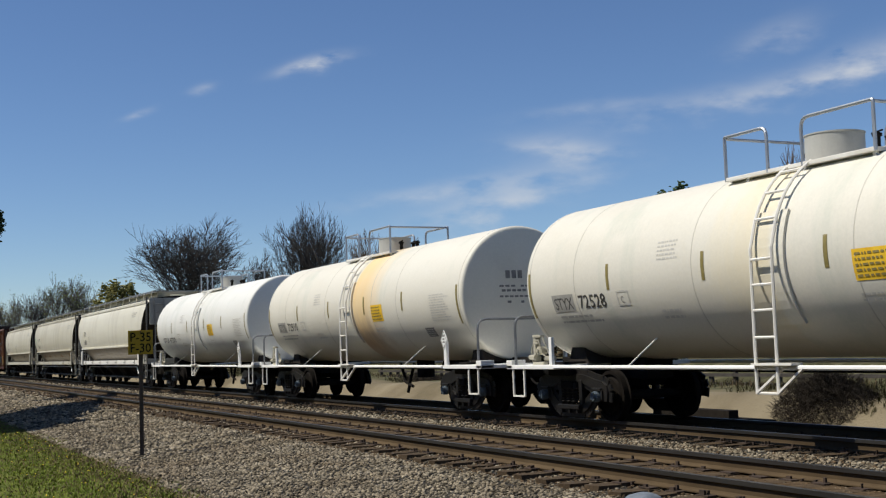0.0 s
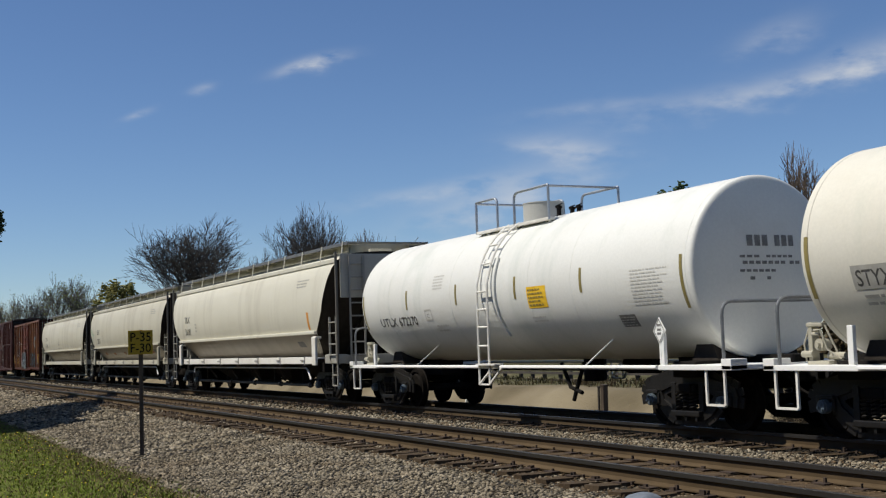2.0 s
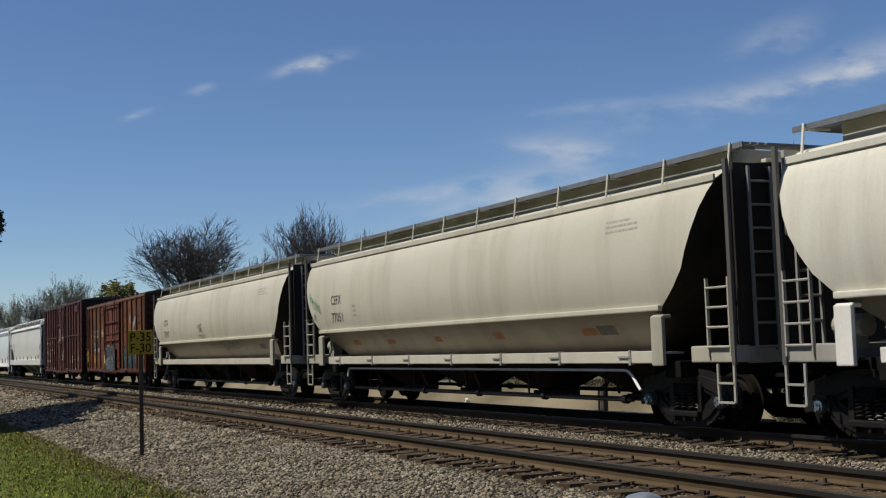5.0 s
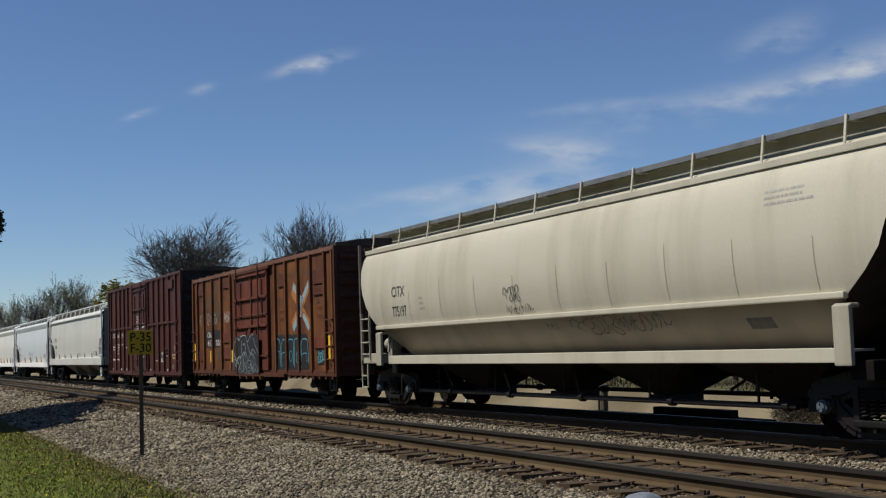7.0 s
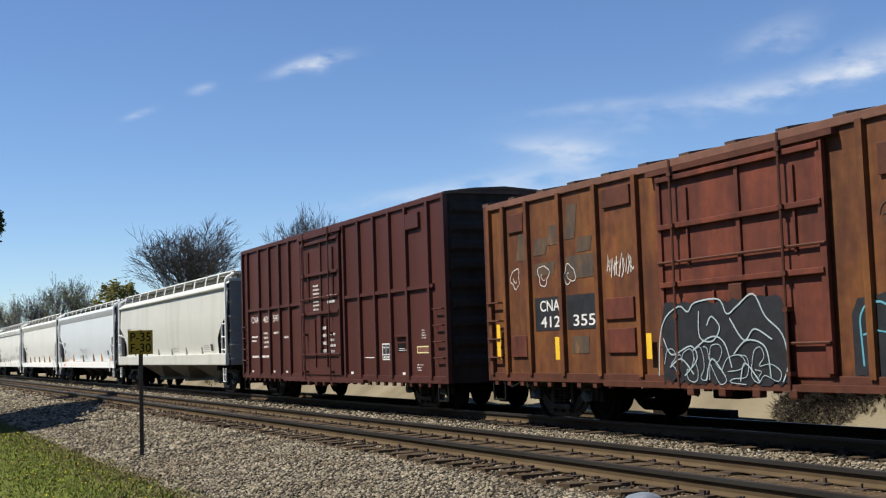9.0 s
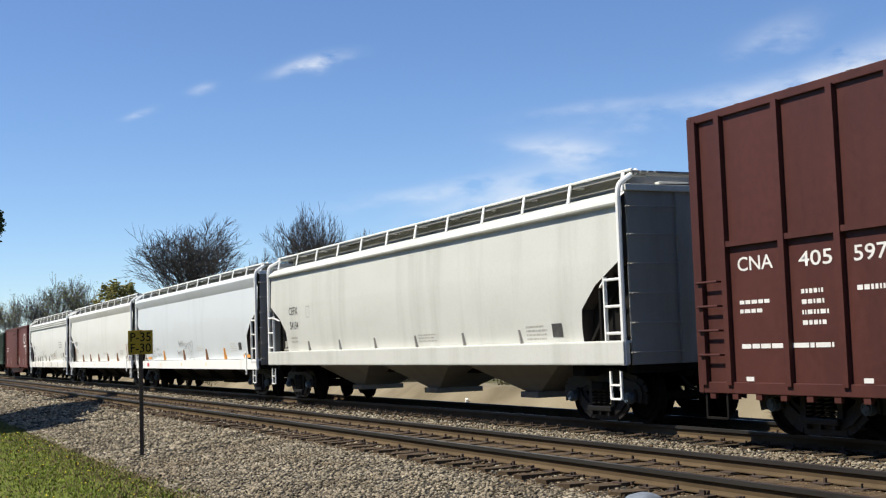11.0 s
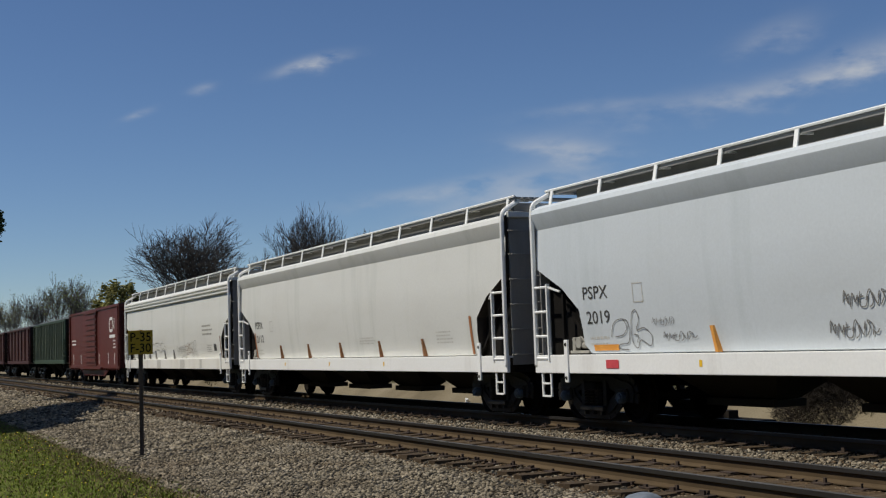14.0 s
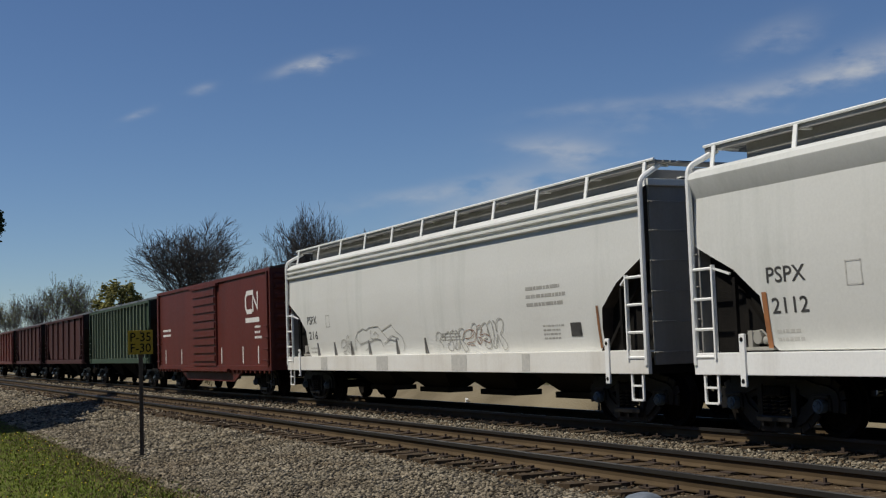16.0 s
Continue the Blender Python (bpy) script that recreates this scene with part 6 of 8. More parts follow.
    small_print(bm, hl - 3.2, hl - 2.2, 3.15, 3.4, 3, at, rng)
    tagged(part("small_print", bm, M["faint_ink"], car), kind="stuff")
    bm = bmesh.new()
    lo = profile_side(ROUND[9:])
    patch(bm, hl - 4.0, hl - 3.45, 1.5, 1.66, lo, 0.01, 2)
    part("stencil_panel", bm, M["ink"], car)
    if seed == 14:
        for x in [-7.65 + 1.61 * k for k in range(10)]:
            bm = bmesh.new()
            patch(bm, x, x + 0.014, 1.96, 2.65 + rng.uniform(0, 0.25), at, 0.004, 8)
            part("weld_seam", bm, M["seam_dark"], car)
    if strip:
        bm = bmesh.new()
        patch(bm, hl - 2.35, hl - 2.2, 1.97, 2.45, at)
        part("reflector", bm, strip, car, "orange vertical reflector strip")
    return car, hl, at


# ---- covered hoppers with straight sides ----
def straight_profile(kind):
    if kind == "smooth":
        return [(0.0, 4.0), (-0.6, 3.98), (-1.05, 3.92), (-1.35, 3.83), (-1.50, 3.72), (-1.53, 3.66), (-1.52, 3.63), (-1.44, 3.60), (-1.455, 3.3), (-1.475, 2.7), (-1.462, 2.2), (-1.43, 1.75), (-1.38, 1.3), (-1.0, 1.1)]
    if kind == "ribbed":
        return [(0.0, 4.03), (-0.6, 4.0), (-1.1, 3.93), (-1.38, 3.86), (-1.52, 3.76), (-1.53, 3.72), (-1.48, 3.70), (-1.48, 3.66), (-1.53, 3.64), (-1.53, 3.60), (-1.47, 3.58), (-1.47, 3.53),
                (-1.52, 3.51), (-1.52, 3.47), (-1.45, 3.44), (-1.47, 2.7), (-1.455, 2.2), (-1.41, 1.65), (-1.35, 1.2), (-1.0, 1.1)]
    return [(0.0, 4.04), (-0.6, 4.02), (-1.1, 3.96), (-1.40, 3.90), (-1.525, 3.83), (-1.555, 3.745), (-1.55, 3.72), (-1.44, 3.46), (-1.46, 3.0), (-1.468, 2.6), (-1.45, 2.15), (-1.405, 1.65), (-1.345, 1.2), (-1.0, 1.1)]


def straight_hopper(label, paint, hl, kind, marks, number, seed, sill_z=(0.86, 1.18), walk_z=4.2):
    rng = random.Random(seed)
    car = thing("covered_hopper", label, "hopper car", "freight train")
    prof = straight_profile(kind)
    body_side = [p for p in prof if p[1] < 3.61 and p[0] < -1.2] if kind != "ribbed" else [p for p in prof if p[1] < 3.45 and p[0] < -1.2]
    at = profile_side(body_side)
    end_x = interp([(1.1, hl - 1.75), (1.35, hl - 1.45), (1.6, hl - 1.45), (1.95, hl - 1.4), (2.35, hl - 0.9), (2.75, hl - 0.06), (4.05, hl - 0.06)])
    # extra rows where the lower corners are cut away
    dense = []
    for (ya, za), (yb, zb) in zip(prof, prof[1:]):
        dense.append((ya, za))
        for zc in (2.75, 2.35, 1.95, 1.6, 1.35):
            if zb < zc - 0.01 and za > zc + 0.01 and ya < -0.9:
                dense.append((ya + (yb - ya) * (za - zc) / (za - zb), zc))
    dense.append(prof[-1])
    # cap colour carries the shade of the sloped ends
    part("body", shell_of(dense, end_x, 12), paint, car, smooth=True, sharp=18, cap=M["end_shade_dirt"])
    for s in (-1, 1):
        bm = bmesh.new()
        out = 0.07 if kind == "smooth" else 0.035
        box(bm, -hl, hl, s * 1.5 - out, s * 1.5 + out, sill_z[0], sill_z[1], 0.012 if kind != "smooth" else 0.03)
        box(bm, -hl + 0.03, hl - 0.03, *sorted((s * 1.28, s * 1.49)), sill_z[1] - 0.04, sill_z[1] - 0.005)
        part("side_sill", bm, paint if kind == "smooth" else M["sill_white"] if kind == "ribbed" else M["bright_white"], car)
        for e in (-1, 1):
            x = e * (hl - 1.12)
            if kind != "smooth":
                bm = bmesh.new()
                box(bm, x - 0.06, x + 0.06, s * 1.545 - 0.02, s * 1.545 + 0.02, 0.70, 1.44, 0.015)
                jack = part("jacking_plate", bm, M["bright_white"], car)
                for z in (0.78, 1.36):
                    bm = bmesh.new()
                    drum(bm, (x, s * 1.566, z), (0, 1, 0), 0.032, 0.012, 12)
                    part("jacking_hole", bm, M["black"], jack)
            # full-height corner pipe, ladder and step
            bm = bmesh.new()
            xe = e * (hl - 0.04)
            pipe(bm, [(xe, s * 1.52, 1.0), (xe, s * 1.52, 3.75)] + bent((xe, s * 1.52, 3.75), (xe, s * 1.5, 3.95), (xe - e * 0.12, s * 1.05, 4.2), 0.1) + [(xe - e * 0.12, s * 1.05, 4.2)], 0.045, 8)
            part("corner_pipe", bm, M["bright_white"], car, "white full-height corner grab pipe")
            bm = bmesh.new()
            x0, x1 = sorted((xe, e * (hl - 0.52)))
            for z in (1.12, 1.52, 1.96, 2.4):
                pipe(bm, [(x0, s * 1.53, z), (x1, s * 1.53, z)], 0.024, 6)
            beam(bm, (e * (hl - 0.52), s * 1.53, 1.08), (e * (hl - 0.52), s * 1.53, 2.45), 0.06, 0.035)
            beam(bm, (e * (hl - 0.52), s * 1.53, 2.4), (e * (hl - 0.8), s * 1.44, 2.3), 0.04, 0.03)
            part("corner_ladder", bm, M["bright_white"], car)
            bm = bmesh.new()
            x0, x1 = sorted((e * (hl - 0.2), e * (hl - 0.5)))
            stirrup(bm, x0, x1, s * 1.5, 0.45, 0.9, 2)
            part("sill_step", bm, M["bright_white"], car)
            # braces coloured black to carry the shade of the cut-away corner
            bm = bmesh.new()
            beam(bm, (e * (hl - 0.85), s * 1.4, 1.15), (e * (hl - 0.85), s * 1.4, 2.25), 0.06, 0.06)
            beam(bm, (e * (hl - 1.6), s * 1.25, 1.15), (e * (hl - 0.3), s * 1.25, 2.6), 0.06, 0.06)
            part("end_brace", bm, M["black"], car)
            # black plate added to stand in for the shade inside the corner
            bm = bmesh.new()
            prism(bm, [(e * (hl - 0.07), 1.02), (e * (hl - 0.07), 2.85), (e * (hl - 0.95), 2.45), (e * (hl - 1.5), 1.95), (e * (hl - 1.55), 1.02)], *sorted((s * 1.16, s * 1.20)))
            part("corner_shade", bm, M["black"], car, "black plate standing in for shade behind the corner ladder")
    for e in (-1, 1):
        bm = bmesh.new()
        xa, xb = sorted((e * (hl - 0.055), e * (hl - 0.005)))
        box(bm, xa, xb, -1.38, 1.38, 1.0, 3.9, 0.008)
        panel = part("end_panel", bm, M["end_grey"], car, "dark grey end panel")
        bm = bmesh.new()
        box(bm, e * hl - 0.035, e * hl + 0.035, -0.42, -0.34, 1.0, 3.88, 0.008)
        part("panel_rib", bm, M["end_grey"], panel)
        bm = bmesh.new()
        box(bm, e * hl - 0.03, e * hl + 0.05, -1.42, 1.42, 3.84, 3.95, 0.01)
        part("panel_cap", bm, paint, panel)
        for z in (1.2, 1.68, 2.16, 2.64, 3.12, 3.58):
            bm = bmesh.new()
            pipe(bm, [(e * (hl - 0.02), -1.40, z), (e * (hl + 0.07), -1.38, z), (e * (hl + 0.07), -0.42, z), (e * (hl - 0.02), -0.40, z)], 0.011, 5)
            part("end_rung", bm, M["end_grey"], panel)
            bm = bmesh.new()
            drum(bm, (e * (hl + 0.05), -1.42, z), (0, 1, 0), 0.014, 0.04, 8)
            part("rung_bolt", bm, M["post_grey"], panel)
        bm = bmesh.new()
        drum(bm, (e * (hl + 0.03), 0.75, 2.3), (1, 0, 0), 0.26, 0.04, 20)
        part("brake_wheel", bm, M["black"], car)
    bm = bmesh.new()
    xv = -hl + 1.25
    box(bm, xv - 0.3, xv + 0.3, -1.36, -1.24, sill_z[1] + 0.02, sill_z[1] + 0.07, 0.01)
    box(bm, xv - 0.26, xv - 0.16, -1.34, -1.22, sill_z[1] + 0.05, sill_z[1] + 0.3, 0.015)
    drum(bm, (xv - 0.02, -1.3, sill_z[1] + 0.2), (0, 1, 0), 0.09, 0.14, 14)
    drum(bm, (xv + 0.16, -1.3, sill_z[1] + 0.16), (1, 0, 0), 0.06, 0.16, 12)
    pipe(bm, [(xv - 0.3, -1.3, sill_z[1] + 0.26), (xv + 0.05, -1.34, sill_z[1] + 0.3), (xv + 0.3, -1.32, sill_z[1] + 0.1)], 0.016)
    part("brake_valve", bm, M["post_grey"], car, "grey brake valve on its bracket")
    roof_hatches(car, hl, 4.0, paint, 5)
    bm = bmesh.new()
    for s in (-1, 1):
        box(bm, -hl + 0.7, hl - 0.7, *sorted((s * 0.88, s * 0.94)), 3.92, 4.22, 0.01)
    for x in (-hl + 0.72, hl - 0.72):
        box(bm, x - 0.03, x + 0.03, -0.88, 0.88, 3.92, 4.22, 0.01)
    part("hatch_coaming", bm, M["walk_grey"], car)
    running_boards(car, hl, 1.18, walk_z, M["bright_white"], 1.42, 3.88, 1.6, "walk_grey", 0.08)
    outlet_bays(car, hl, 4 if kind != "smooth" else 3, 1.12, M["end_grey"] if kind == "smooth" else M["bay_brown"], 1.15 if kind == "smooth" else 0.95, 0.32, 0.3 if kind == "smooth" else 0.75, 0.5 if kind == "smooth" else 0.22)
    centre_sill(car, hl)
    for s in (-1, 1):
        add_truck(car, s * (hl - (1.45 if kind == "smooth" else 1.22)))
    add_couplers(car, hl, 0.5)
    x = -hl + (1.78 if kind == "smooth" else 1.56)
    z0 = 2.44 if kind == "smooth" else 2.12
    if marks:
        lettering(marks, x, z0, 0.22, M["ink"], car, at, 0.78)
        lettering(number, x + 0.06, z0 - 0.42, 0.22, M["ink"], car, at, 0.72)
    bm = bmesh.new()
    small_print(bm, x + 0.1, x + 0.75, z0 - 0.82, z0 - 0.6, 2, at, rng)
    for dx in (0, 0.26):
        patch(bm, x + 1.5 + dx, x + 1.52 + dx, z0 - 0.12, z0 + 0.2, at)
    patch(bm, x + 1.5, x + 1.78, z0 + 0.18, z0 + 0.2, at)
    patch(bm, x + 1.5, x + 1.78, z0 - 0.12, z0 - 0.1, at)
    small_print(bm, hl - 3.4, hl - 2.6, 1.45, 1.75, 4, at, rng)
    small_print(bm, 1.2, 2.2, 1.5, 1.7, 3, at, rng)
    tagged(part("small_print", bm, M["pale_ink"] if kind == "flared" else M["faint_ink"], car), kind="stuff")
    if seed != 43:
        bm = bmesh.new()
        patch(bm, hl - 2.45, hl - 2.1, 1.5, 1.74, at, 0.008, 2)
        part("stencil_panel", bm, M["ink"], car)
    if kind == "ribbed":
        for xx in (-6.6, -5.3, -4.1, -2.9, -1.2, 0.4):
            bm = bmesh.new()
            prism(bm, [(xx, 1.25), (xx + 0.03, 1.25), (xx - 0.03, 1.6), (xx - 0.06, 1.6)], -1.435, -1.36)
            part("side_stay", bm, M["end_grey"], car)
    if kind == "smooth":
        for k in range(6):
            xx = -hl + 3.4 + (2 * hl - 7.0) * k / 5
            bm = bmesh.new()
            prism(bm, [(xx, 1.4), (xx + 0.04, 1.4), (xx - 0.04, 1.66), (xx - 0.07, 1.66)], -1.455, -1.39)
            part("grab_iron", bm, M["end_grey"], car)
    elif kind == "flared":
        for k, xx in enumerate((-4.2, -0.78, 2.6, 5.05) if seed == 42 else (-5.1, -2.65, -0.15, 2.5, 5.0)):
            bm = bmesh.new()
            wide = 0.065 if seed == 42 or k == 4 else 0.035
            prism(bm, [(xx + 0.06, 1.19), (xx + 0.06 + wide, 1.19), (xx - 0.05 + wide, 1.58), (xx - 0.05, 1.58)], -1.435, -1.35)
            part("side_stay", bm, M["orange_strip"] if seed == 42 and k in (0, 3) else M["rust_patch"], car, "slanted rust-orange stay above the sill")
        for xx in (-4.4, -0.7, 3.0):
            bm = bmesh.new()
            patch(bm, xx, xx + 0.07, 0.98, 1.08, flat_side(-1.535), 0.004, 1)
            part("sill_dot", bm, M["yellow"], car)
    return car, hl, at


# ---- boxcars ----
def boxcar(label, hl, z_floor, z_eave, z_ridge, paint, trim, roof, ribs, door, seed, rail_z=None, door_paint=None, end_steps=9, sliding=False, end_paint=None):
    """ribs: x of the side posts; door: (x0, x1)."""
    rng = random.Random(seed)
    car = thing("boxcar", label, "boxcar", "freight train")
    y = 1.46
    bm = bmesh.new()
    prof = [(0.0, z_ridge), (-0.8, z_ridge - 0.05), (-y, z_eave), (-y, z_floor), (-1.0, z_floor - 0.02)]
    part("body", shell_of(prof, lambda z: hl - 0.03, 4), paint, car, cap=end_paint or paint)
    for s in (-1, 1):
        bm = bmesh.new()
        box(bm, -hl, hl, s * (y + 0.01) - 0.035, s * (y + 0.01) + 0.035, z_eave - 0.10, z_eave + 0.02, 0.01)
        part("top_chord", bm, M["chord"] if seed == 21 else trim, car)
        bm = bmesh.new()
        box(bm, -hl, hl, s * (y + 0.01) - 0.03, s * (y + 0.01) + 0.03, z_floor - 0.02, z_floor + 0.14, 0.01)
        for k in range(int(2 * hl / 0.5)):
            x = -hl + 0.25 + 0.5 * k
            box(bm, x - 0.06, x + 0.06, s * y - 0.03, s * y + 0.03, z_floor - 0.1, z_floor - 0.02)
        part("side_sill", bm, trim, car)
        for x in ribs:
            bm = bmesh.new()
            xx = x if s < 0 else -x
            prism(bm, [(xx - 0.055, z_floor + 0.1), (xx + 0.055, z_floor + 0.1), (xx + 0.055, z_eave - 0.08), (xx - 0.055, z_eave - 0.08)], *sorted((s * (y - 0.01), s * (y + 0.075))))
            part("side_post", bm, paint if seed == 21 else trim, car)
        # plug door with bars
        d0, d1 = door if s < 0 else (-door[1], -door[0])
        bm = bmesh.new()
        box(bm, d0 + 0.05, d1 - 0.05, s * (y + 0.03) - 0.04, s * (y + 0.03) + 0.04, z_floor + 0.12, z_eave - 0.16, 0.015)
        dr = part("door", bm, door_paint or paint, car)
        h = z_eave - z_floor
        if sliding:
            n = 9
            bm = bmesh.new()
            for k in range(n):
                z = z_floor + 0.25 + (h - 0.5) * (k + 0.5) / n
                prism(bm, [(d0 + 0.12, z - 0.1), (d1 - 0.12, z - 0.1), (d1 - 0.12, z + 0.1), (d0 + 0.12, z + 0.1)], *sorted((s * (y + 0.06), s * (y + 0.11))))
            part("door_corrugations", bm, door_paint or paint, dr)
        else:
            out = s * (y + 0.07)
            for f in (0.44, 0.70, 0.915):
                bm = bmesh.new()
                z = z_floor + h * f
                box(bm, d0 + 0.06, d1 - 0.06, *sorted((out, s * (y + 0.14))), z - 0.04, z + 0.04, 0.01)
                part("door_bar", bm, door_paint or trim, dr)
            for f in (0.165, 0.54):
                bm = bmesh.new()
                z = z_floor + h * f
                pipe(bm, [(d0 + 0.02, s * (y + 0.12), z), (d1 - 0.02, s * (y + 0.12), z + 0.01)], 0.02, 6)
                part("door_rod", bm, trim, dr)
            for f, lo, hi, wide in ((0.02, 0.05, 0.93, 0.05), (0.98, 0.05, 0.93, 0.06), (0.53, 0.44, 0.915, 0.04), (0.21, 0.52, 0.86, 0.02), (0.84, 0.52, 0.86, 0.02), (0.36, 0.08, 0.4, 0.02), (0.66, 0.08, 0.4, 0.02)):
                bm = bmesh.new()
                x = d0 + (d1 - d0) * f
                box(bm, x - wide, x + wide, *sorted((s * (y + 0.06), s * (y + 0.11))), z_floor + h * lo, z_floor + h * hi, 0.006)
                part("door_stile", bm, door_paint or trim, dr)
            for f in (0.13, 0.79):
                bm = bmesh.new()
                x = d0 + (d1 - d0) * f
                pipe(bm, [(x, s * (y + 0.165), z_floor - 0.02), (x, s * (y + 0.165), z_eave - 0.02)], 0.021, 6)
                for z in (0.05, 0.3, 0.44, 0.7, 0.93):
                    box(bm, x - 0.045, x + 0.045, *sorted((s * (y + 0.08), s * (y + 0.185))), z_floor + h * z - 0.03, z_floor + h * z + 0.03)
                part("locking_bar", bm, trim, dr)
            # lock box and rollers low on the door
            bm = bmesh.new()
            x = (d0 + d1) / 2
            box(bm, x - 0.12, x + 0.16, *sorted((s * (y + 0.07), s * (y + 0.15))), z_floor + h * 0.2, z_floor + h * 0.42, 0.015)
            part("lock_box", bm, trim, dr)
            for f in (0.2, 0.4, 0.6, 0.8):
                bm = bmesh.new()
                x = d0 + (d1 - d0) * f
                box(bm, x - 0.08, x + 0.08, *sorted((s * (y + 0.03), s * (y + 0.16))), z_floor - 0.16, z_floor - 0.03, 0.02)
                part("roller", bm, trim, dr)
        bm = bmesh.new()
        box(bm, d0 - 1.6, d1 + 1.6, *sorted((s * (y + 0.02), s * (y + 0.15))), z_floor - 0.06, z_floor + 0.03)
        part("door_track", bm, trim, car)
        bm = bmesh.new()
        box(bm, d0 - 0.2, d1 + 0.2, *sorted((s * (y + 0.02), s * (y + 0.13))), z_eave - 0.2, z_eave - 0.12)
        part("door_header", bm, trim, car)
        if rail_z:
            for xa, xb in ((-hl + 0.6, d0 - 0.2), (d1 + 0.2, hl - 0.6)):
                bm = bmesh.new()
                box(bm, xa, xb, *sorted((s * (y - 0.005), s * (y + 0.06))), rail_z - 0.04, rail_z + 0.04)
                part("side_rail", bm, trim, car)
        for e in (-1, 1):
            bm = bmesh.new()
            x0, x1 = sorted((e * (hl - 0.08), e * (hl - 0.55)))
            bm.free()
            for z in (1.15, 1.5, 1.85, 2.2):
                bm = bmesh.new()
                pipe(bm, [(x0, s * (y - 0.01), z), (x0, s * (y + 0.1), z), (x1, s * (y + 0.1), z), (x1, s * (y - 0.01), z)], 0.018, 6)
                part("grab_iron", bm, trim, car)
            bm = bmesh.new()
            stirrup(bm, x0, x1, s * y, z_floor - 0.38, z_floor + 0.05)
            part("sill_step", bm, M["black"], car)
    for e in (-1, 1):
        xe = e * (hl - 0.02)
        for k in range(end_steps):
            z = z_floor + 0.25 + (z_eave - z_floor - 0.35) * (k + 0.5) / end_steps
            hh = (z_eave - z_floor) / end_steps * 0.3
            bm = bmesh.new()
            a = [bm.verts.new((xe, yy, z + zz)) for yy, zz in ((-1.36, -hh), (1.36, -hh), (1.36, hh), (-1.36, hh))]
            b = [bm.verts.new((xe + e * 0.07, yy, z + zz)) for yy, zz in ((-1.28, -hh * 0.4), (1.28, -hh * 0.4), (1.28, hh * 0.4), (-1.28, hh * 0.4))]
            for i in range(4):
                bm.faces.new((a[i], a[(i + 1) % 4], b[(i + 1) % 4], b[i]))
            bm.faces.new(b)
            bmesh.ops.recalc_face_normals(bm, faces=bm.faces)
            part("end_corrugation", bm, end_paint or paint, car)
        for yy in (-y, y):
            bm = bmesh.new()
            box(bm, xe - 0.06, xe + 0.05, yy - 0.05, yy + 0.05, z_floor - 0.02, z_eave, 0.01)
            part("corner_post", bm, trim, car)
    # roof: panels with raised seams, deeper at the eaves
    n = 14
    for k in range(n + 1):
        x = -hl + 2 * hl * k / n
        bm = bmesh.new()
        for s in (-1, 1):
            beam(bm, (x, 0, z_ridge + 0.02), (x, s * 0.8, z_ridge - 0.03), 0.10, 0.06)
            beam(bm, (x, s * 0.8, z_ridge - 0.03), (x, s * (y + 0.02), z_eave + (0.035 if seed == 21 else 0.0)), 0.24 if seed == 21 else 0.08, 0.06)
        part("roof_seam", bm, roof, car)
    bm = bmesh.new()
    cap = [(0.0, z_ridge + 0.012), (-0.8, z_ridge - 0.038), (-y - 0.03, z_eave + 0.012), (-y - 0.03, z_eave + 0.0)]
    part("roof", shell_of(cap, lambda z: hl + 0.02, 1), roof, car)
    bm = bmesh.new()
    box(bm, -hl + 0.1, hl - 0.1, -0.3, 0.3, 0.62, z_floor, 0.01)
    for e in (-1, 1):
        box(bm, e * (hl - 2.0) - 0.25, e * (hl - 2.0) + 0.25, -1.3, 1.3, 0.72, z_floor + 0.02)
    drum(bm, (1.4, 0.5, 0.62), (1, 0, 0), 0.17, 0.8, 14)
    box(bm, -1.8, -1.2, -0.6, -0.2, 0.45, 0.75, 0.02)
    pipe(bm, [(-5, -0.5, 0.62), (5, -0.5, 0.62)], 0.03)
    part("underframe", bm, M["black"], car)
    for s in (-1, 1):
        add_truck(car, s * (hl - 2.0))
    add_couplers(car, hl, 0.9)
    return car, hl


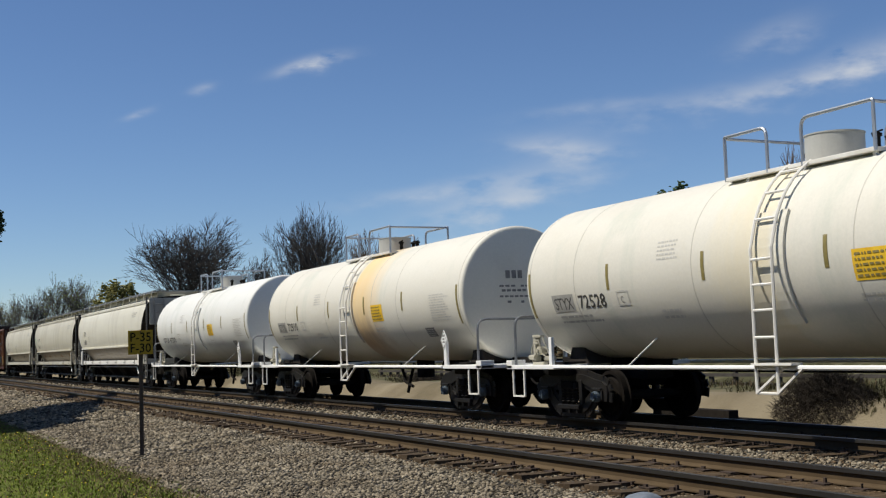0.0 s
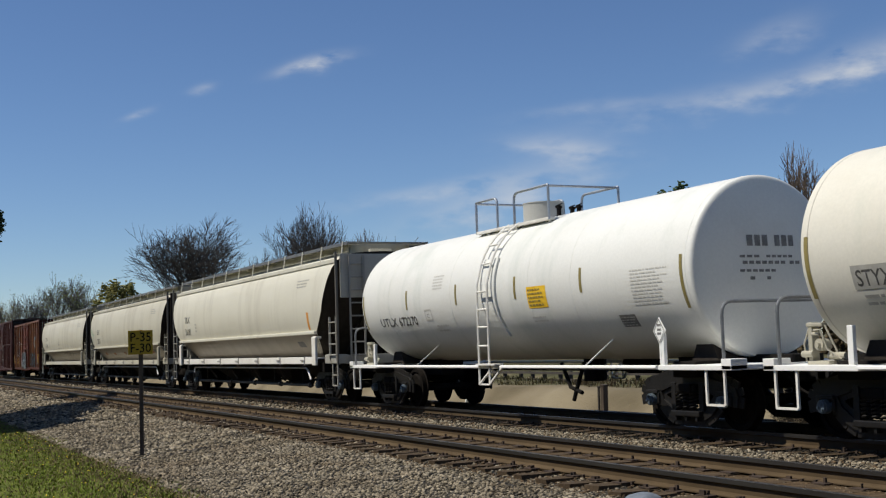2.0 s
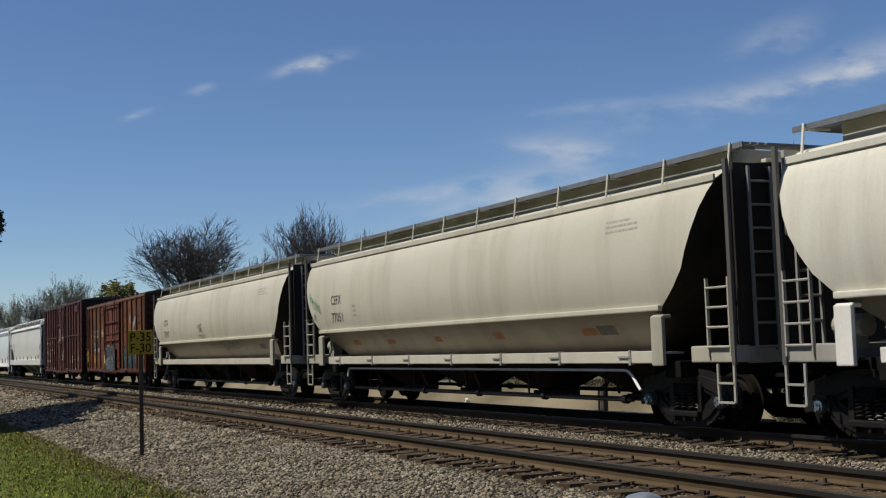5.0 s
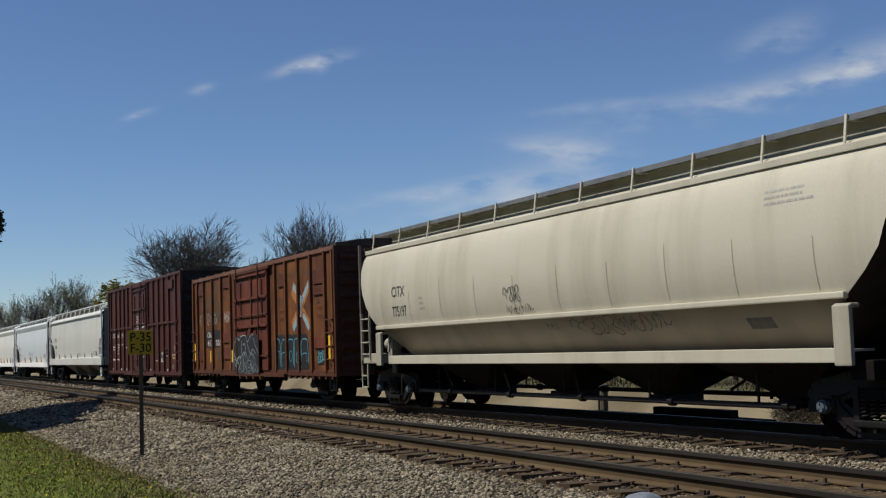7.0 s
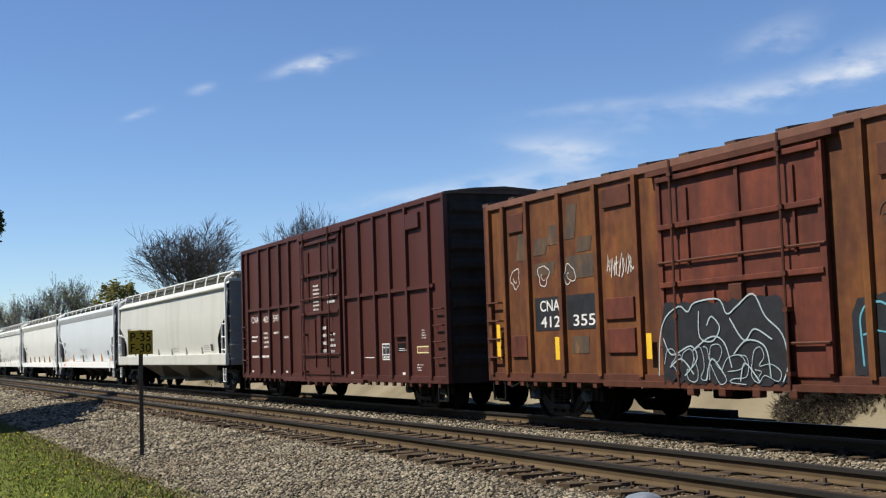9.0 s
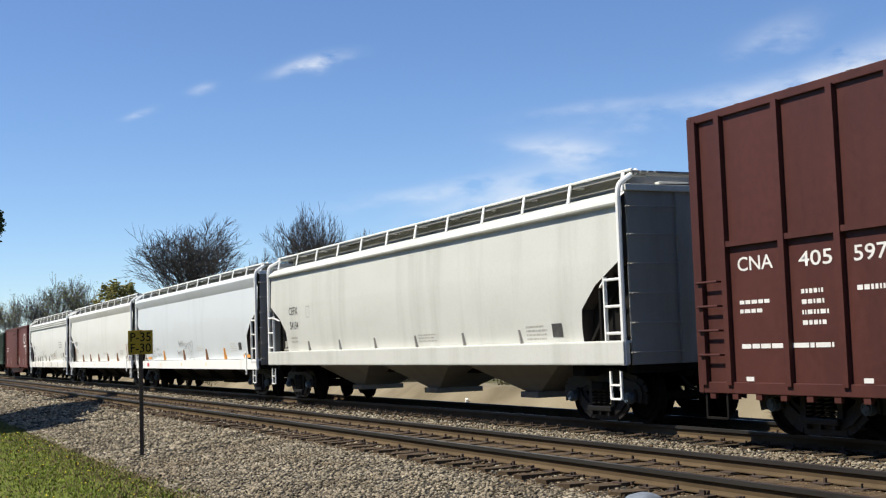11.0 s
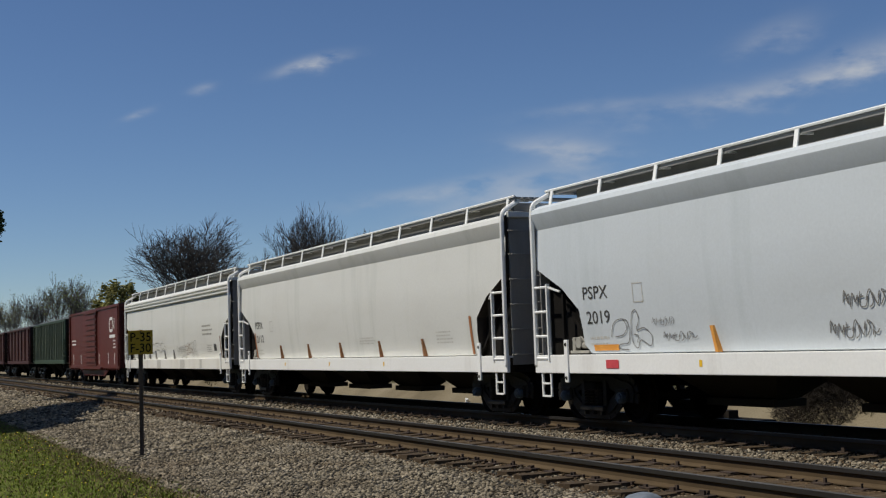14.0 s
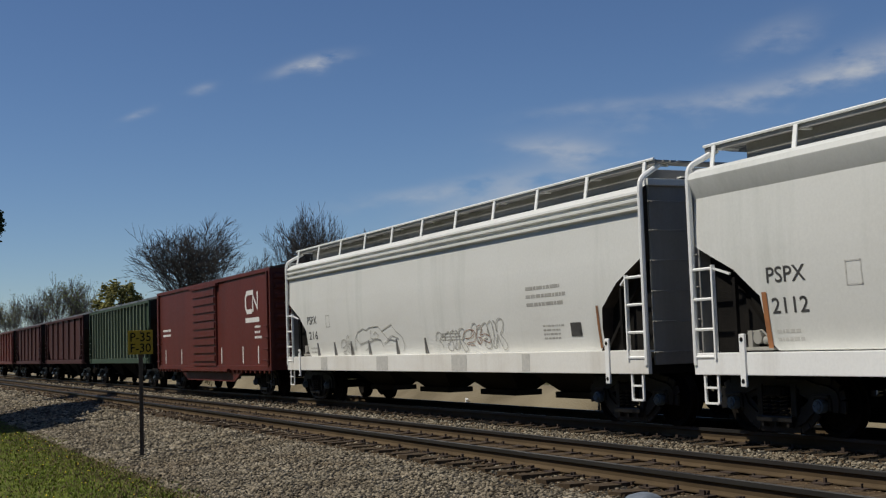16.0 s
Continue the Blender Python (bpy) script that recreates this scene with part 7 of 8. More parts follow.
def old_hopper(label, paint, hl, seed, ribs=16, post_paint=None):
    """An older covered or open hopper with posts along its sides."""
    car = thing("hopper_car", label, "hopper car", "freight train")
    prof = [(0, 3.95), (-0.9, 3.9), (-1.40, 3.78), (-1.42, 1.35), (-0.9, 1.05)]
    end_x = interp([(1.05, hl - 2.2), (1.35, hl - 1.9), (2.2, hl - 1.0), (3.0, hl - 0.25), (3.95, hl - 0.1)])
    dense = prof[:3] + [(-1.405, 3.0), (-1.41, 2.2)] + prof[3:]
    # ends darkened by colour for their shade
    part("body", shell_of(dense, end_x, 8), paint, car, cap=M["end_shade_dirt"])
    for s in (-1, 1):
        bm = bmesh.new()
        box(bm, -hl + 0.1, hl - 0.1, s * 1.45 - 0.04, s * 1.45 + 0.04, 3.68, 3.8, 0.01)
        part("top_chord", bm, paint, car)
        bm = bmesh.new()
        box(bm, -hl, hl, s * 1.46 - 0.04, s * 1.46 + 0.04, 1.08, 1.32, 0.01)
        part("side_sill", bm, paint, car)
        for k in range(ribs):
            x = -hl + 1.0 + (2 * hl - 2.0) * k / (ribs - 1)
            lo = 1.3
            bm = bmesh.new()
            box(bm, x - 0.05, x + 0.05, *sorted((s * 1.40, s * 1.5)), lo, 3.7)
            part("side_post", bm, post_paint or paint, car)
        for e in (-1, 1):
            bm = bmesh.new()
            box(bm, e * (hl - 0.06) - 0.05, e * (hl - 0.06) + 0.05, s * 1.46 - 0.04, s * 1.46 + 0.04, 1.1, 3.8, 0.01)
            part("corner_post", bm, paint, car)
            bm = bmesh.new()
            x0, x1 = sorted((e * (hl - 0.1), e * (hl - 0.55)))
            ladder(bm, x0, x1, s * 1.5, 1.1, 2.6, 5)
            part("corner_ladder", bm, paint, car)
    running_boards(car, hl, 1.0, 3.98, M["walk_steel"], 1.4, 3.8, 1.9)
    outlet_bays(car, hl, 3, 1.1, M["black"])
    centre_sill(car, hl)
    for s in (-1, 1):
        add_truck(car, s * (hl - 1.6))
    add_couplers(car, hl, 0.8)
    return car, hl


# ---- the train, from its front to its rear: each car with the place of its middle at 8 s ----
TRAIN = []


def put(made, centre):
    TRAIN.append((made[0], centre))
    return made


def bubble(car, x0, x1, z0, z1, at, material, seed, count=4, w=0.05, off=0.012):
    """Rounded, overlapping letter shapes drawn as closed outlines."""
    rng = random.Random(seed)
    for k in range(count):
        bm = bmesh.new()
        cx, cz = x0 + (x1 - x0) * (k + 0.5) / count, (z0 + z1) / 2 + rng.uniform(-0.05, 0.05)
        a, b = (x1 - x0) / count * rng.uniform(0.5, 0.68), (z1 - z0) * rng.uniform(0.4, 0.52)
        ph = rng.uniform(0, 6)
        pts = []
        for i in range(33):
            t = 6.283 * i / 32
            r = 1 + 0.16 * math.sin(3 * t + ph) + 0.1 * math.sin(5 * t + 2 * ph)
            pts.append((cx + a * r * math.cos(t), cz + b * r * math.sin(t)))
        ribbon(bm, pts, w, at, off + 0.0015 * (k % 2))
        t0 = rng.uniform(0, 3)
        ribbon(bm, [(cx + a * 0.45 * math.cos(t0 + 0.5 * i), cz + b * (0.15 + 0.07 * i) * math.sin(t0 + 0.5 * i)) for i in range(8)], w * 0.8, at, off + 0.0007)
        part("graffiti", bm, material, car)


def arches(car, x0, x1, z0, z1, at, material, seed, count=5, w=0.03, off=0.013):
    """Blocky sprayed letters: rounded arches side by side, each with a bar or a loop inside."""
    rng = random.Random(seed)
    step = (x1 - x0) / count
    for k in range(count):
        bm = bmesh.new()
        a, b = x0 + step * (k + 0.06), x0 + step * (k + 0.97)
        top = z1 - rng.uniform(0, 0.16) * (z1 - z0)
        r = (b - a) * rng.uniform(0.25, 0.5)
        lean = rng.uniform(-0.06, 0.06)
        pts = [(a + lean, z0 + rng.uniform(0, 0.1))] + [(a + r - r * math.cos(t), top - r + r * math.sin(t)) for t in (0.0, 0.4, 0.8, 1.2, 1.57)]
        pts += [(b - r + r * math.sin(t), top - r + r * math.cos(t)) for t in (0.2, 0.6, 1.0, 1.4)] + [(b - lean, z0 + rng.uniform(0, 0.15))]
        ribbon(bm, pts, w, at, off)
        zc = z0 + (z1 - z0) * rng.uniform(0.3, 0.5)
        if rng.random() < 0.5:
            q = (b - a) * 0.24
            cx = (a + b) / 2
            ribbon(bm, [(cx + q * math.cos(t * 0.7), zc + q * 1.2 * math.sin(t * 0.7)) for t in range(10)], w * 0.8, at, off + 0.001)
        else:
            ribbon(bm, [(a + 0.04, zc), ((a + b) / 2, zc + 0.05), (b - 0.1, zc + 0.02), (b - 0.1, zc - 0.2)], w * 0.8, at, off + 0.001)
        part("graffiti", bm, material, car)


def blob(car, x0, x1, z0, z1, at, material, seed, off=0.009, n=28):
    """A sprayed field with an uneven outline."""
    rng = random.Random(seed)
    bm = bmesh.new()
    ups = [z1 - (z1 - z0) * (0.14 * abs(noise.noise((k * 0.35, seed, 1))) + (0.25 if k in (0, n) else 0.0)) for k in range(n + 1)]
    los = [z0 + (z1 - z0) * 0.12 * abs(noise.noise((k * 0.5, seed, 5))) for k in range(n + 1)]
    a = [bm.verts.new((x0 + (x1 - x0) * k / n, at(los[k]) - off, los[k])) for k in range(n + 1)]
    b = [bm.verts.new((x0 + (x1 - x0) * k / n, at(ups[k]) - off, ups[k])) for k in range(n + 1)]
    for k in range(n):
        bm.faces.new((a[k], a[k + 1], b[k + 1], b[k]))
    part("graffiti", bm, material, car)


DOOR_PIECE = [[(0, 0.1), (0.02, 0.55), (0.08, 0.8), (0.2, 0.92), (0.27, 0.85), (0.33, 0.95), (0.52, 0.97), (0.58, 0.8), (0.66, 0.88), (0.78, 1.0), (0.86, 0.75), (0.97, 0.55), (1, 0.25), (0.96, 0.05)],
              [(0.05, 0.55), (0.12, 0.35), (0.28, 0.45), (0.33, 0.3), (0.22, 0.1)], [(0.36, 0.85), (0.36, 0.55), (0.46, 0.5), (0.52, 0.65), (0.46, 0.78), (0.42, 0.68)],
              [(0.3, 0.4), (0.45, 0.55), (0.55, 0.48), (0.6, 0.2)], [(0.6, 0.75), (0.7, 0.5), (0.78, 0.62), (0.9, 0.5)], [(0.62, 0.35), (0.72, 0.5), (0.85, 0.42), (0.88, 0.1)],
              [(0.1, 0.2), (0.2, 0.3), (0.3, 0.12)], [(0.4, 0.05), (0.45, 0.3), (0.55, 0.1)], [(0.66, 0.05), (0.7, 0.25), (0.8, 0.05)]]
SOFT_PIECE = [[(0, 0.5), (0.05, 0.85), (0.15, 0.9), (0.2, 0.7), (0.12, 0.5), (0.18, 0.4), (0.22, 0.2)], [(0.2, 0.7), (0.28, 0.75), (0.3, 0.55)],
              [(0.3, 0.6), (0.33, 0.8), (0.45, 0.9), (0.5, 0.7), (0.45, 0.4), (0.38, 0.35), (0.4, 0.1), (0.52, 0.05), (0.56, 0.3), (0.5, 0.7)],
              [(0.5, 0.85), (0.6, 0.95), (0.65, 0.75), (0.66, 0.4), (0.6, 0.15), (0.68, 0.1), (0.72, 0.4)],
              [(0.66, 0.95), (0.72, 0.9), (0.75, 0.6), (0.78, 0.95), (0.9, 1.0), (0.95, 0.85), (0.9, 0.6), (0.85, 0.5), (0.95, 0.3), (1, 0.08), (0.9, 0.0), (0.8, 0.35), (0.76, 0.5), (0.74, 0.1)]]
LOOP_PIECE = [[(0, 0.35), (0.1, 0.7), (0.3, 0.8), (0.4, 0.6), (0.3, 0.4), (0.1, 0.35)], [(0.3, 0.8), (0.42, 0.75), (0.45, 0.5), (0.4, 0.2), (0.2, 0.15), (0.15, 0.05), (0.4, 0.0)],
              [(0.5, 0.5), (0.55, 0.9), (0.65, 1.0), (0.7, 0.75), (0.62, 0.5), (0.8, 0.55), (0.95, 0.35), (0.9, 0.1), (0.7, 0.25), (0.6, 0.05), (0.5, 0.2), (0.5, 0.5)], [(0.55, 0.4), (0.65, 0.35), (0.6, 0.2)]]
SHARP_TAG = [[(0.0, 0.35), (0.04, 0.95), (0.1, 0.3), (0.13, 0.75), (0.05, 0.5)], [(0.14, 0.1), (0.2, 0.8), (0.24, 0.35), (0.3, 0.7), (0.27, 0.15)], [(0.3, 0.55), (0.42, 0.62)], [(0.36, 0.85), (0.33, 0.2), (0.44, 0.1), (0.5, 0.6)],
             [(0.46, 0.4), (0.55, 0.95), (0.6, 0.3), (0.52, 0.05)], [(0.6, 0.75), (0.68, 0.2), (0.74, 0.85), (0.7, 0.5)], [(0.74, 0.15), (0.82, 0.55), (0.78, 0.9), (0.88, 0.7), (0.86, 0.2)], [(0.86, 0.45), (0.94, 0.3), (1.0, 0.5)]]


def smooth_line(ks, n=5):
    """Points of a smooth line through the given ones."""
    pts = []
    for i in range(len(ks) - 1):
        p0, p1, p2, p3 = ks[max(i - 1, 0)], ks[i], ks[i + 1], ks[min(i + 2, len(ks) - 1)]
        for k in range(n):
            t = k / n
            pts.append(tuple(0.5 * (2 * b + (c - a) * t + (2 * a - 5 * b + 4 * c - d) * t * t + (3 * b - a - 3 * c + d) * t ** 3) for a, b, c, d in zip(p0, p1, p2, p3)))
    return pts + [ks[-1]]


def piece(car, x0, x1, z0, z1, at, material, strokes, w=0.03, off=0.012, bend=True, fall=0.0):
    """A sprayed piece: strokes drawn in a unit box, laid on the side; fall slopes its base line."""
    for k, line in enumerate(strokes):
        bm = bmesh.new()
        pts = smooth_line(line) if bend else line
        ribbon(bm, [(x0 + (x1 - x0) * u, z0 + (z1 - z0) * v - fall * u) for u, v in pts], w, at, off + 0.0006 * k)
        part("graffiti", bm, material, car)


def reflector(car, x0, x1, z0, z1, at, material):
    bm = bmesh.new()
    patch(bm, x0, x1, z0, z1, at, 0.011)
    part("reflector", bm, material, car, "orange reflector strip")


def tanks():
    put(tank_car("cream-white tank car with a small orange panel and grimy lower half", M["tank_cream_faint_spill"], M["olive_strip"], "72528", "STYX", M["yellow"], 1), 81.0)
    put(tank_car("cream-white tank car with a rusty orange spill beside its ladder", M["tank_cream_rusty_spill"], M["olive_strip"], "72910", "STYX", M["yellow"], 2), 64.98)
    put(tank_car("clean white tank car with a yellow warning panel", M["tank_white"], M["olive_strip"], "672270", "UTLX", M["yellow"], 3), 49.34)


def rounded_hoppers():
    put(round_hopper("cream rounded covered hopper with a white side sill", M["hopper_cream"], 9.2, "TILX", "56181", 11, M["orange_strip"], True, 4.22), 31.9)
    car, hl, at = put(round_hopper("tan rounded covered hopper with green spray paint at one end", M["hopper_tan"], 9.15, "CEFX", "77051", 13, None, True, 4.21), 12.6)
    piece(car, -hl + 0.45, -hl + 1.36, 2.68, 2.98, at, M["green_spray"], SHARP_TAG, 0.02, 0.012, True, 0.42)
    piece(car, -hl + 0.72, -hl + 1.0, 2.2, 2.42, at, M["green_spray"], SHARP_TAG[1:5], 0.016, 0.012, False, 0.05)
    rng = random.Random(12)
    low_side = profile_side(ROUND[9:])
    for x in (-6.4, -4.2, -1.5, 1.3, 4.6):
        blob(car, x, x + rng.uniform(0.35, 0.6), 1.5, 1.6 + rng.uniform(0, 0.06), low_side, M["rust_patch"], int(x * 10) + 70, 0.012, 8)
    car, hl, at = put(round_hopper("tan rounded covered hopper with black scrawls along its side", M["hopper_tan"], 9.1, "CITX", "775197", 14, None, False, 4.20), -7.0)
    piece(car, -1.6, -0.95, 2.2, 2.5, at, M["black_spray"], SOFT_PIECE, 0.016)
    piece(car, -1.55, -0.5, 1.94, 2.16, at, M["black_spray"], SHARP_TAG, 0.014, 0.012, False)
    lo = profile_side(ROUND[8:])
    piece(car, -0.4, 0.25, 1.62, 1.78, lo, M["black_spray"], SHARP_TAG[:5], 0.014, 0.02, False)
    piece(car, 0.45, 1.95, 1.5, 1.82, lo, M["black_spray"], SOFT_PIECE, 0.015, 0.03)
    piece(car, 1.9, 3.4, 1.52, 1.85, lo, M["black_spray"], SHARP_TAG, 0.015, 0.03, True)


def box_cars():
    c = -25.45
    ribs = [x - c for x in (-32.85, -32.25, -31.35, -30.19, -29.01, -27.83, -22.95, -21.95, -20.85, -19.77, -18.64, -18.05)]
    car, hl = put(boxcar("rusty orange boxcar with a red plug door and graffiti", 7.55, 0.72, 4.12, 4.3, M["box_orange"], M["box_orange_trim"], M["roof_dark"], ribs,
                         (-27.2 - c, -23.55 - c), 21, None, M["box_red_door"], 9, False, M["box_orange_trim"]), c)
    at, out = flat_side(-1.46), flat_side(-1.54)
    # black panels behind the number, and the worn remains of slanted letters above
    for x0, x1, z0, z1, lean, mat in ((-31.2, -30.3, 1.62, 2.22, 0.0, "black_spray"), (-30.08, -29.1, 1.62, 2.22, 0.0, "black_spray"), (-29.95, -29.4, 1.2, 1.5, 0.0, "worn_black"),
                                      (-31.85, -31.5, 2.95, 3.45, 0.12, "worn_black"), (-31.2, -30.75, 3.0, 3.3, 0.1, "worn_black"), (-30.7, -30.35, 3.15, 3.5, 0.1, "worn_black"), (-30.08, -29.75, 3.2, 3.8, 0.12, "worn_black"),
                                      (-29.7, -29.25, 2.95, 3.2, 0.06, "worn_black"), (-30.1, -29.2, 2.5, 2.9, 0.05, "worn_black"), (-31.2, -30.5, 2.62, 2.85, 0.08, "worn_black")):
        bm = bmesh.new()
        bm.faces.new([bm.verts.new((x - c, -1.466, z)) for x, z in ((x0, z0), (x1, z0), (x1 + lean, z1), (x0 + lean, z1))])
        part("black_patch", bm, M[mat], car)
    lettering("CNA", -31.02 - c, 1.97, 0.2, M["white_ink"], car, flat_side(-1.465), 0.7)
    lettering("412", -31.0 - c, 1.68, 0.2, M["white_ink"], car, flat_side(-1.465), 0.68)
    lettering("355", -29.9 - c, 1.68, 0.2, M["white_ink"], car, flat_side(-1.465), 0.72)
    for x in (-32.5, -30.32, -27.55, -18.25):
        bm = bmesh.new()
        patch(bm, x - 0.07 - c, x + 0.07 - c, 1.1, 1.78 if x in (-32.5, -18.25) else 1.5, flat_side(-1.545))
        part("reflector", bm, M["yellow"], car, "bright yellow reflector strip")
    # raised plates between the posts
    for x0, x1, z0, z1 in ((-32.1, -31.5, 3.5, 3.85), (-28.8, -28.0, 3.6, 3.92), (-32.1, -31.5, 1.15, 1.55), (-28.8, -28.0, 1.2, 1.6), (-28.85, -28.0, 1.75, 2.1), (-22.7, -22.1, 3.3, 3.7),
                           (-19.6, -18.8, 3.2, 3.6), (-19.6, -18.75, 2.9, 3.15), (-19.6, -18.8, 1.45, 1.75)):
        bm = bmesh.new()
        box(bm, x0 - c, x1 - c, -1.5, -1.45, z0, z1, 0.012)
        part("side_plate", bm, M["box_orange_trim"] if z0 > 2 else M["box_red_door"], car)
    blob(car, -27.1 - c, -24.3 - c, 0.72, 1.96, flat_side(-1.61), M["black_spray"], 3)
    piece(car, -27.2 - c, -24.32 - c, 0.72, 1.98, flat_side(-1.62), M["chalk_blue"], DOOR_PIECE, 0.022)
    piece(car, -27.05 - c, -25.6 - c, 0.74, 1.3, flat_side(-1.622), M["chalk_blue"], SOFT_PIECE, 0.012)
    piece(car, -25.7 - c, -24.4 - c, 0.74, 1.25, flat_side(-1.622), M["chalk_blue"], LOOP_PIECE, 0.012)
    blob(car, -23.3 - c, -20.12 - c, 0.85, 1.9, at, M["black_spray"], 6, 0.01)
    arches(car, -23.2 - c, -20.15 - c, 0.9, 1.86, flat_side(-1.463), M["teal_ink"], 35, 5, 0.03)
    for k, x in enumerate((-31.9, -30.85, -29.95)):
        bubble(car, x - 0.16 - c, x + 0.16 - c, 2.42, 2.8, flat_side(-1.459), M["white_ink"], 37 + k, 1, 0.014)
    piece(car, -28.75 - c, -27.95 - c, 2.4, 2.85, flat_side(-1.459), M["white_ink"], SHARP_TAG, 0.02, 0.012, False)
    lettering("next", -22.68 - c, 2.52, 0.13, M["box_orange_trim"], car, at, 0.42)
    lettering("load.", -22.66 - c, 2.3, 0.13, M["box_orange_trim"], car, at, 0.42)
    # crossed arms sprayed in two colours
    for layer, (a, b, w, mat) in enumerate((((-21.48, 2.1), (-20.0, 3.2), 0.3, "faded_orange"), ((-21.45, 3.15), (-20.05, 2.1), 0.3, "faded_orange"), ((-21.35, 3.28), (-20.85, 2.9), 0.2, "pale_blue"),
                         ((-19.98, 3.28), (-20.62, 2.78), 0.18, "pale_blue"), ((-21.4, 2.02), (-20.85, 2.45), 0.2, "pale_blue"), ((-20.02, 2.0), (-20.5, 2.4), 0.18, "pale_blue"), ((-20.72, 2.35), (-20.66, 2.95), 0.12, "pale_blue"))):
        bm = bmesh.new()
        off = 0.008 + 0.0015 * layer
        ribbon(bm, [(a[0] - c, a[1]), ((a[0] + b[0]) / 2 - c + 0.02, (a[1] + b[1]) / 2), (b[0] - c, b[1])], w, at, off)
        part("graffiti", bm, M[mat], car)
    piece(car, -22.75 - c, -22.2 - c, 2.72, 3.05, at, M["worn_black"], LOOP_PIECE[:2], 0.018)
    piece(car, -19.45 - c, -18.75 - c, 2.68, 3.0, at, M["worn_black"], LOOP_PIECE[:2], 0.018)
    piece(car, -21.2 - c, -20.15 - c, 2.32, 2.9, at, M["worn_black"], LOOP_PIECE, 0.018, 0.022)
    bm = bmesh.new()
    patch(bm, -19.4 - c, -18.82 - c, 1.02, 1.42, at, 0.012)
    part("sticker", bm, M["black_spray"], car, "dark sticker with pale blue scribble")
    bubble(car, -19.35 - c, -18.87 - c, 1.08, 1.36, at, M["teal_ink"], 73, 3, 0.03, 0.016)
    lettering("any", -19.25 - c, 2.5, 0.13, M["box_orange_trim"], car, at, 0.3)
    lettering("road", -19.35 - c, 2.28, 0.13, M["box_orange_trim"], car, at, 0.5)
    lettering("nwide box", -21.85 - c, 3.5, 0.24, M["worn_black"], car, at, 2.05)

    c = -42.51
    ribs = [x - c for x in (-50.0, -49.44, -48.22, -47.18, -46.19, -45.27, -44.25, -40.85, -39.81, -38.81, -37.86, -36.9, -35.7)]
    # its ends are near black instead of maroon, for their shade
    car, hl = put(boxcar("tall maroon boxcar with a plug door and white lettering", 7.61, 0.62, 4.66, 4.78, M["box_maroon"], M["box_maroon"], M["roof_dark"], ribs,
                         (-44.06 - c, -41.05 - c), 22, 2.72, None, 9, False, M["end_shade_dirt"]), c)
    at = flat_side(-1.46)
    lettering("CNA", -49.22 - c, 2.32, 0.2, M["white_ink"], car, at, 0.75)
    lettering("405", -47.97 - c, 2.3, 0.2, M["white_ink"], car, at, 0.62)
    lettering("597", -46.99 - c, 2.3, 0.2, M["white_ink"], car, at, 0.58)
    rng = random.Random(5)
    bm = bmesh.new()
    small_print(bm, -49.2 - c, -48.5 - c, 1.7, 1.95, 2, at, rng)
    small_print(bm, -47.95 - c, -47.4 - c, 1.5, 2.05, 4, at, rng)
    small_print(bm, -46.95 - c, -46.4 - c, 1.9, 2.05, 1, at, rng)
    small_print(bm, -45.95 - c, -45.4 - c, 1.75, 1.9, 1, at, rng)
    small_print(bm, -49.2 - c, -47.3 - c, 1.2, 1.35, 1, at, rng)
    patch(bm, 2.87, 3.63, 1.17, 1.195, at)
    small_print(bm, 6.27, 6.52, 1.58, 1.8, 4, at, rng)
    small_print(bm, 5.97, 6.29, 0.86, 1.04, 3, at, rng)
    small_print(bm, 5.0, 5.5, 1.32, 1.4, 2, at, rng, 0.02)
    for x in (-49.0, -46.8, -45.6, -40.4, -37.17):
        patch(bm, x - 0.08 - c, x + 0.08 - c, 0.78, 0.84, flat_side(-1.51))
    door_at = flat_side(-1.545)
    small_print(bm, -43.1 - c, -42.6 - c, 2.35, 3.2, 8, door_at, rng)
    small_print(bm, -42.0 - c, -41.3 - c, 2.6, 2.9, 2, door_at, rng)
    small_print(bm, -42.4 - c, -42.0 - c, 1.3, 2.1, 4, door_at, rng)
    small_print(bm, -41.9 - c, -41.4 - c, 1.3, 1.9, 4, door_at, rng)
    tagged(part("small_print", bm, M["white_ink"], car), kind="stuff")
    bm = bmesh.new()
    patch(bm, 4.0, 4.45, 1.13, 1.5, at, 0.005)
    win = part("stencil_panel", bm, M["black_spray"], car, "black stencil panel with a white frame")
    bm = bmesh.new()
    for z0, z1, x0, x1 in ((1.12, 1.15, 3.99, 4.46), (1.48, 1.51, 3.99, 4.46), (1.15, 1.48, 3.99, 4.02), (1.15, 1.48, 4.43, 4.46), (1.15, 1.48, 4.215, 4.235), (1.24, 1.26, 4.02, 4.215), (1.24, 1.26, 4.235, 4.43),
                           (1.4, 1.43, 4.06, 4.17), (1.4, 1.43, 4.29, 4.38), (1.17, 1.21, 4.06, 4.18), (1.17, 1.21, 4.28, 4.4)):
        patch(bm, x0, x1, z0, z1, at, 0.009)
    part("panel_frame", bm, M["white_ink"], win)
    bm = bmesh.new()
    patch(bm, 4.9, 5.56, 1.3, 1.5, at, 0.006)
    part("dark_panel", bm, M["black"], car)
    bm = bmesh.new()
    box(bm, 4.86, 5.6, -1.53, -1.45, 1.64, 1.69, 0.01)
    part("side_plate", bm, M["box_maroon"], car)
    bm = bmesh.new()
    patch(bm, 6.02, 6.78, 1.28, 1.4, at, 0.006)
    label = part("reflector_board", bm, M["chord"], car, "brown reflector board with a pale yellow border")
    bm = bmesh.new()
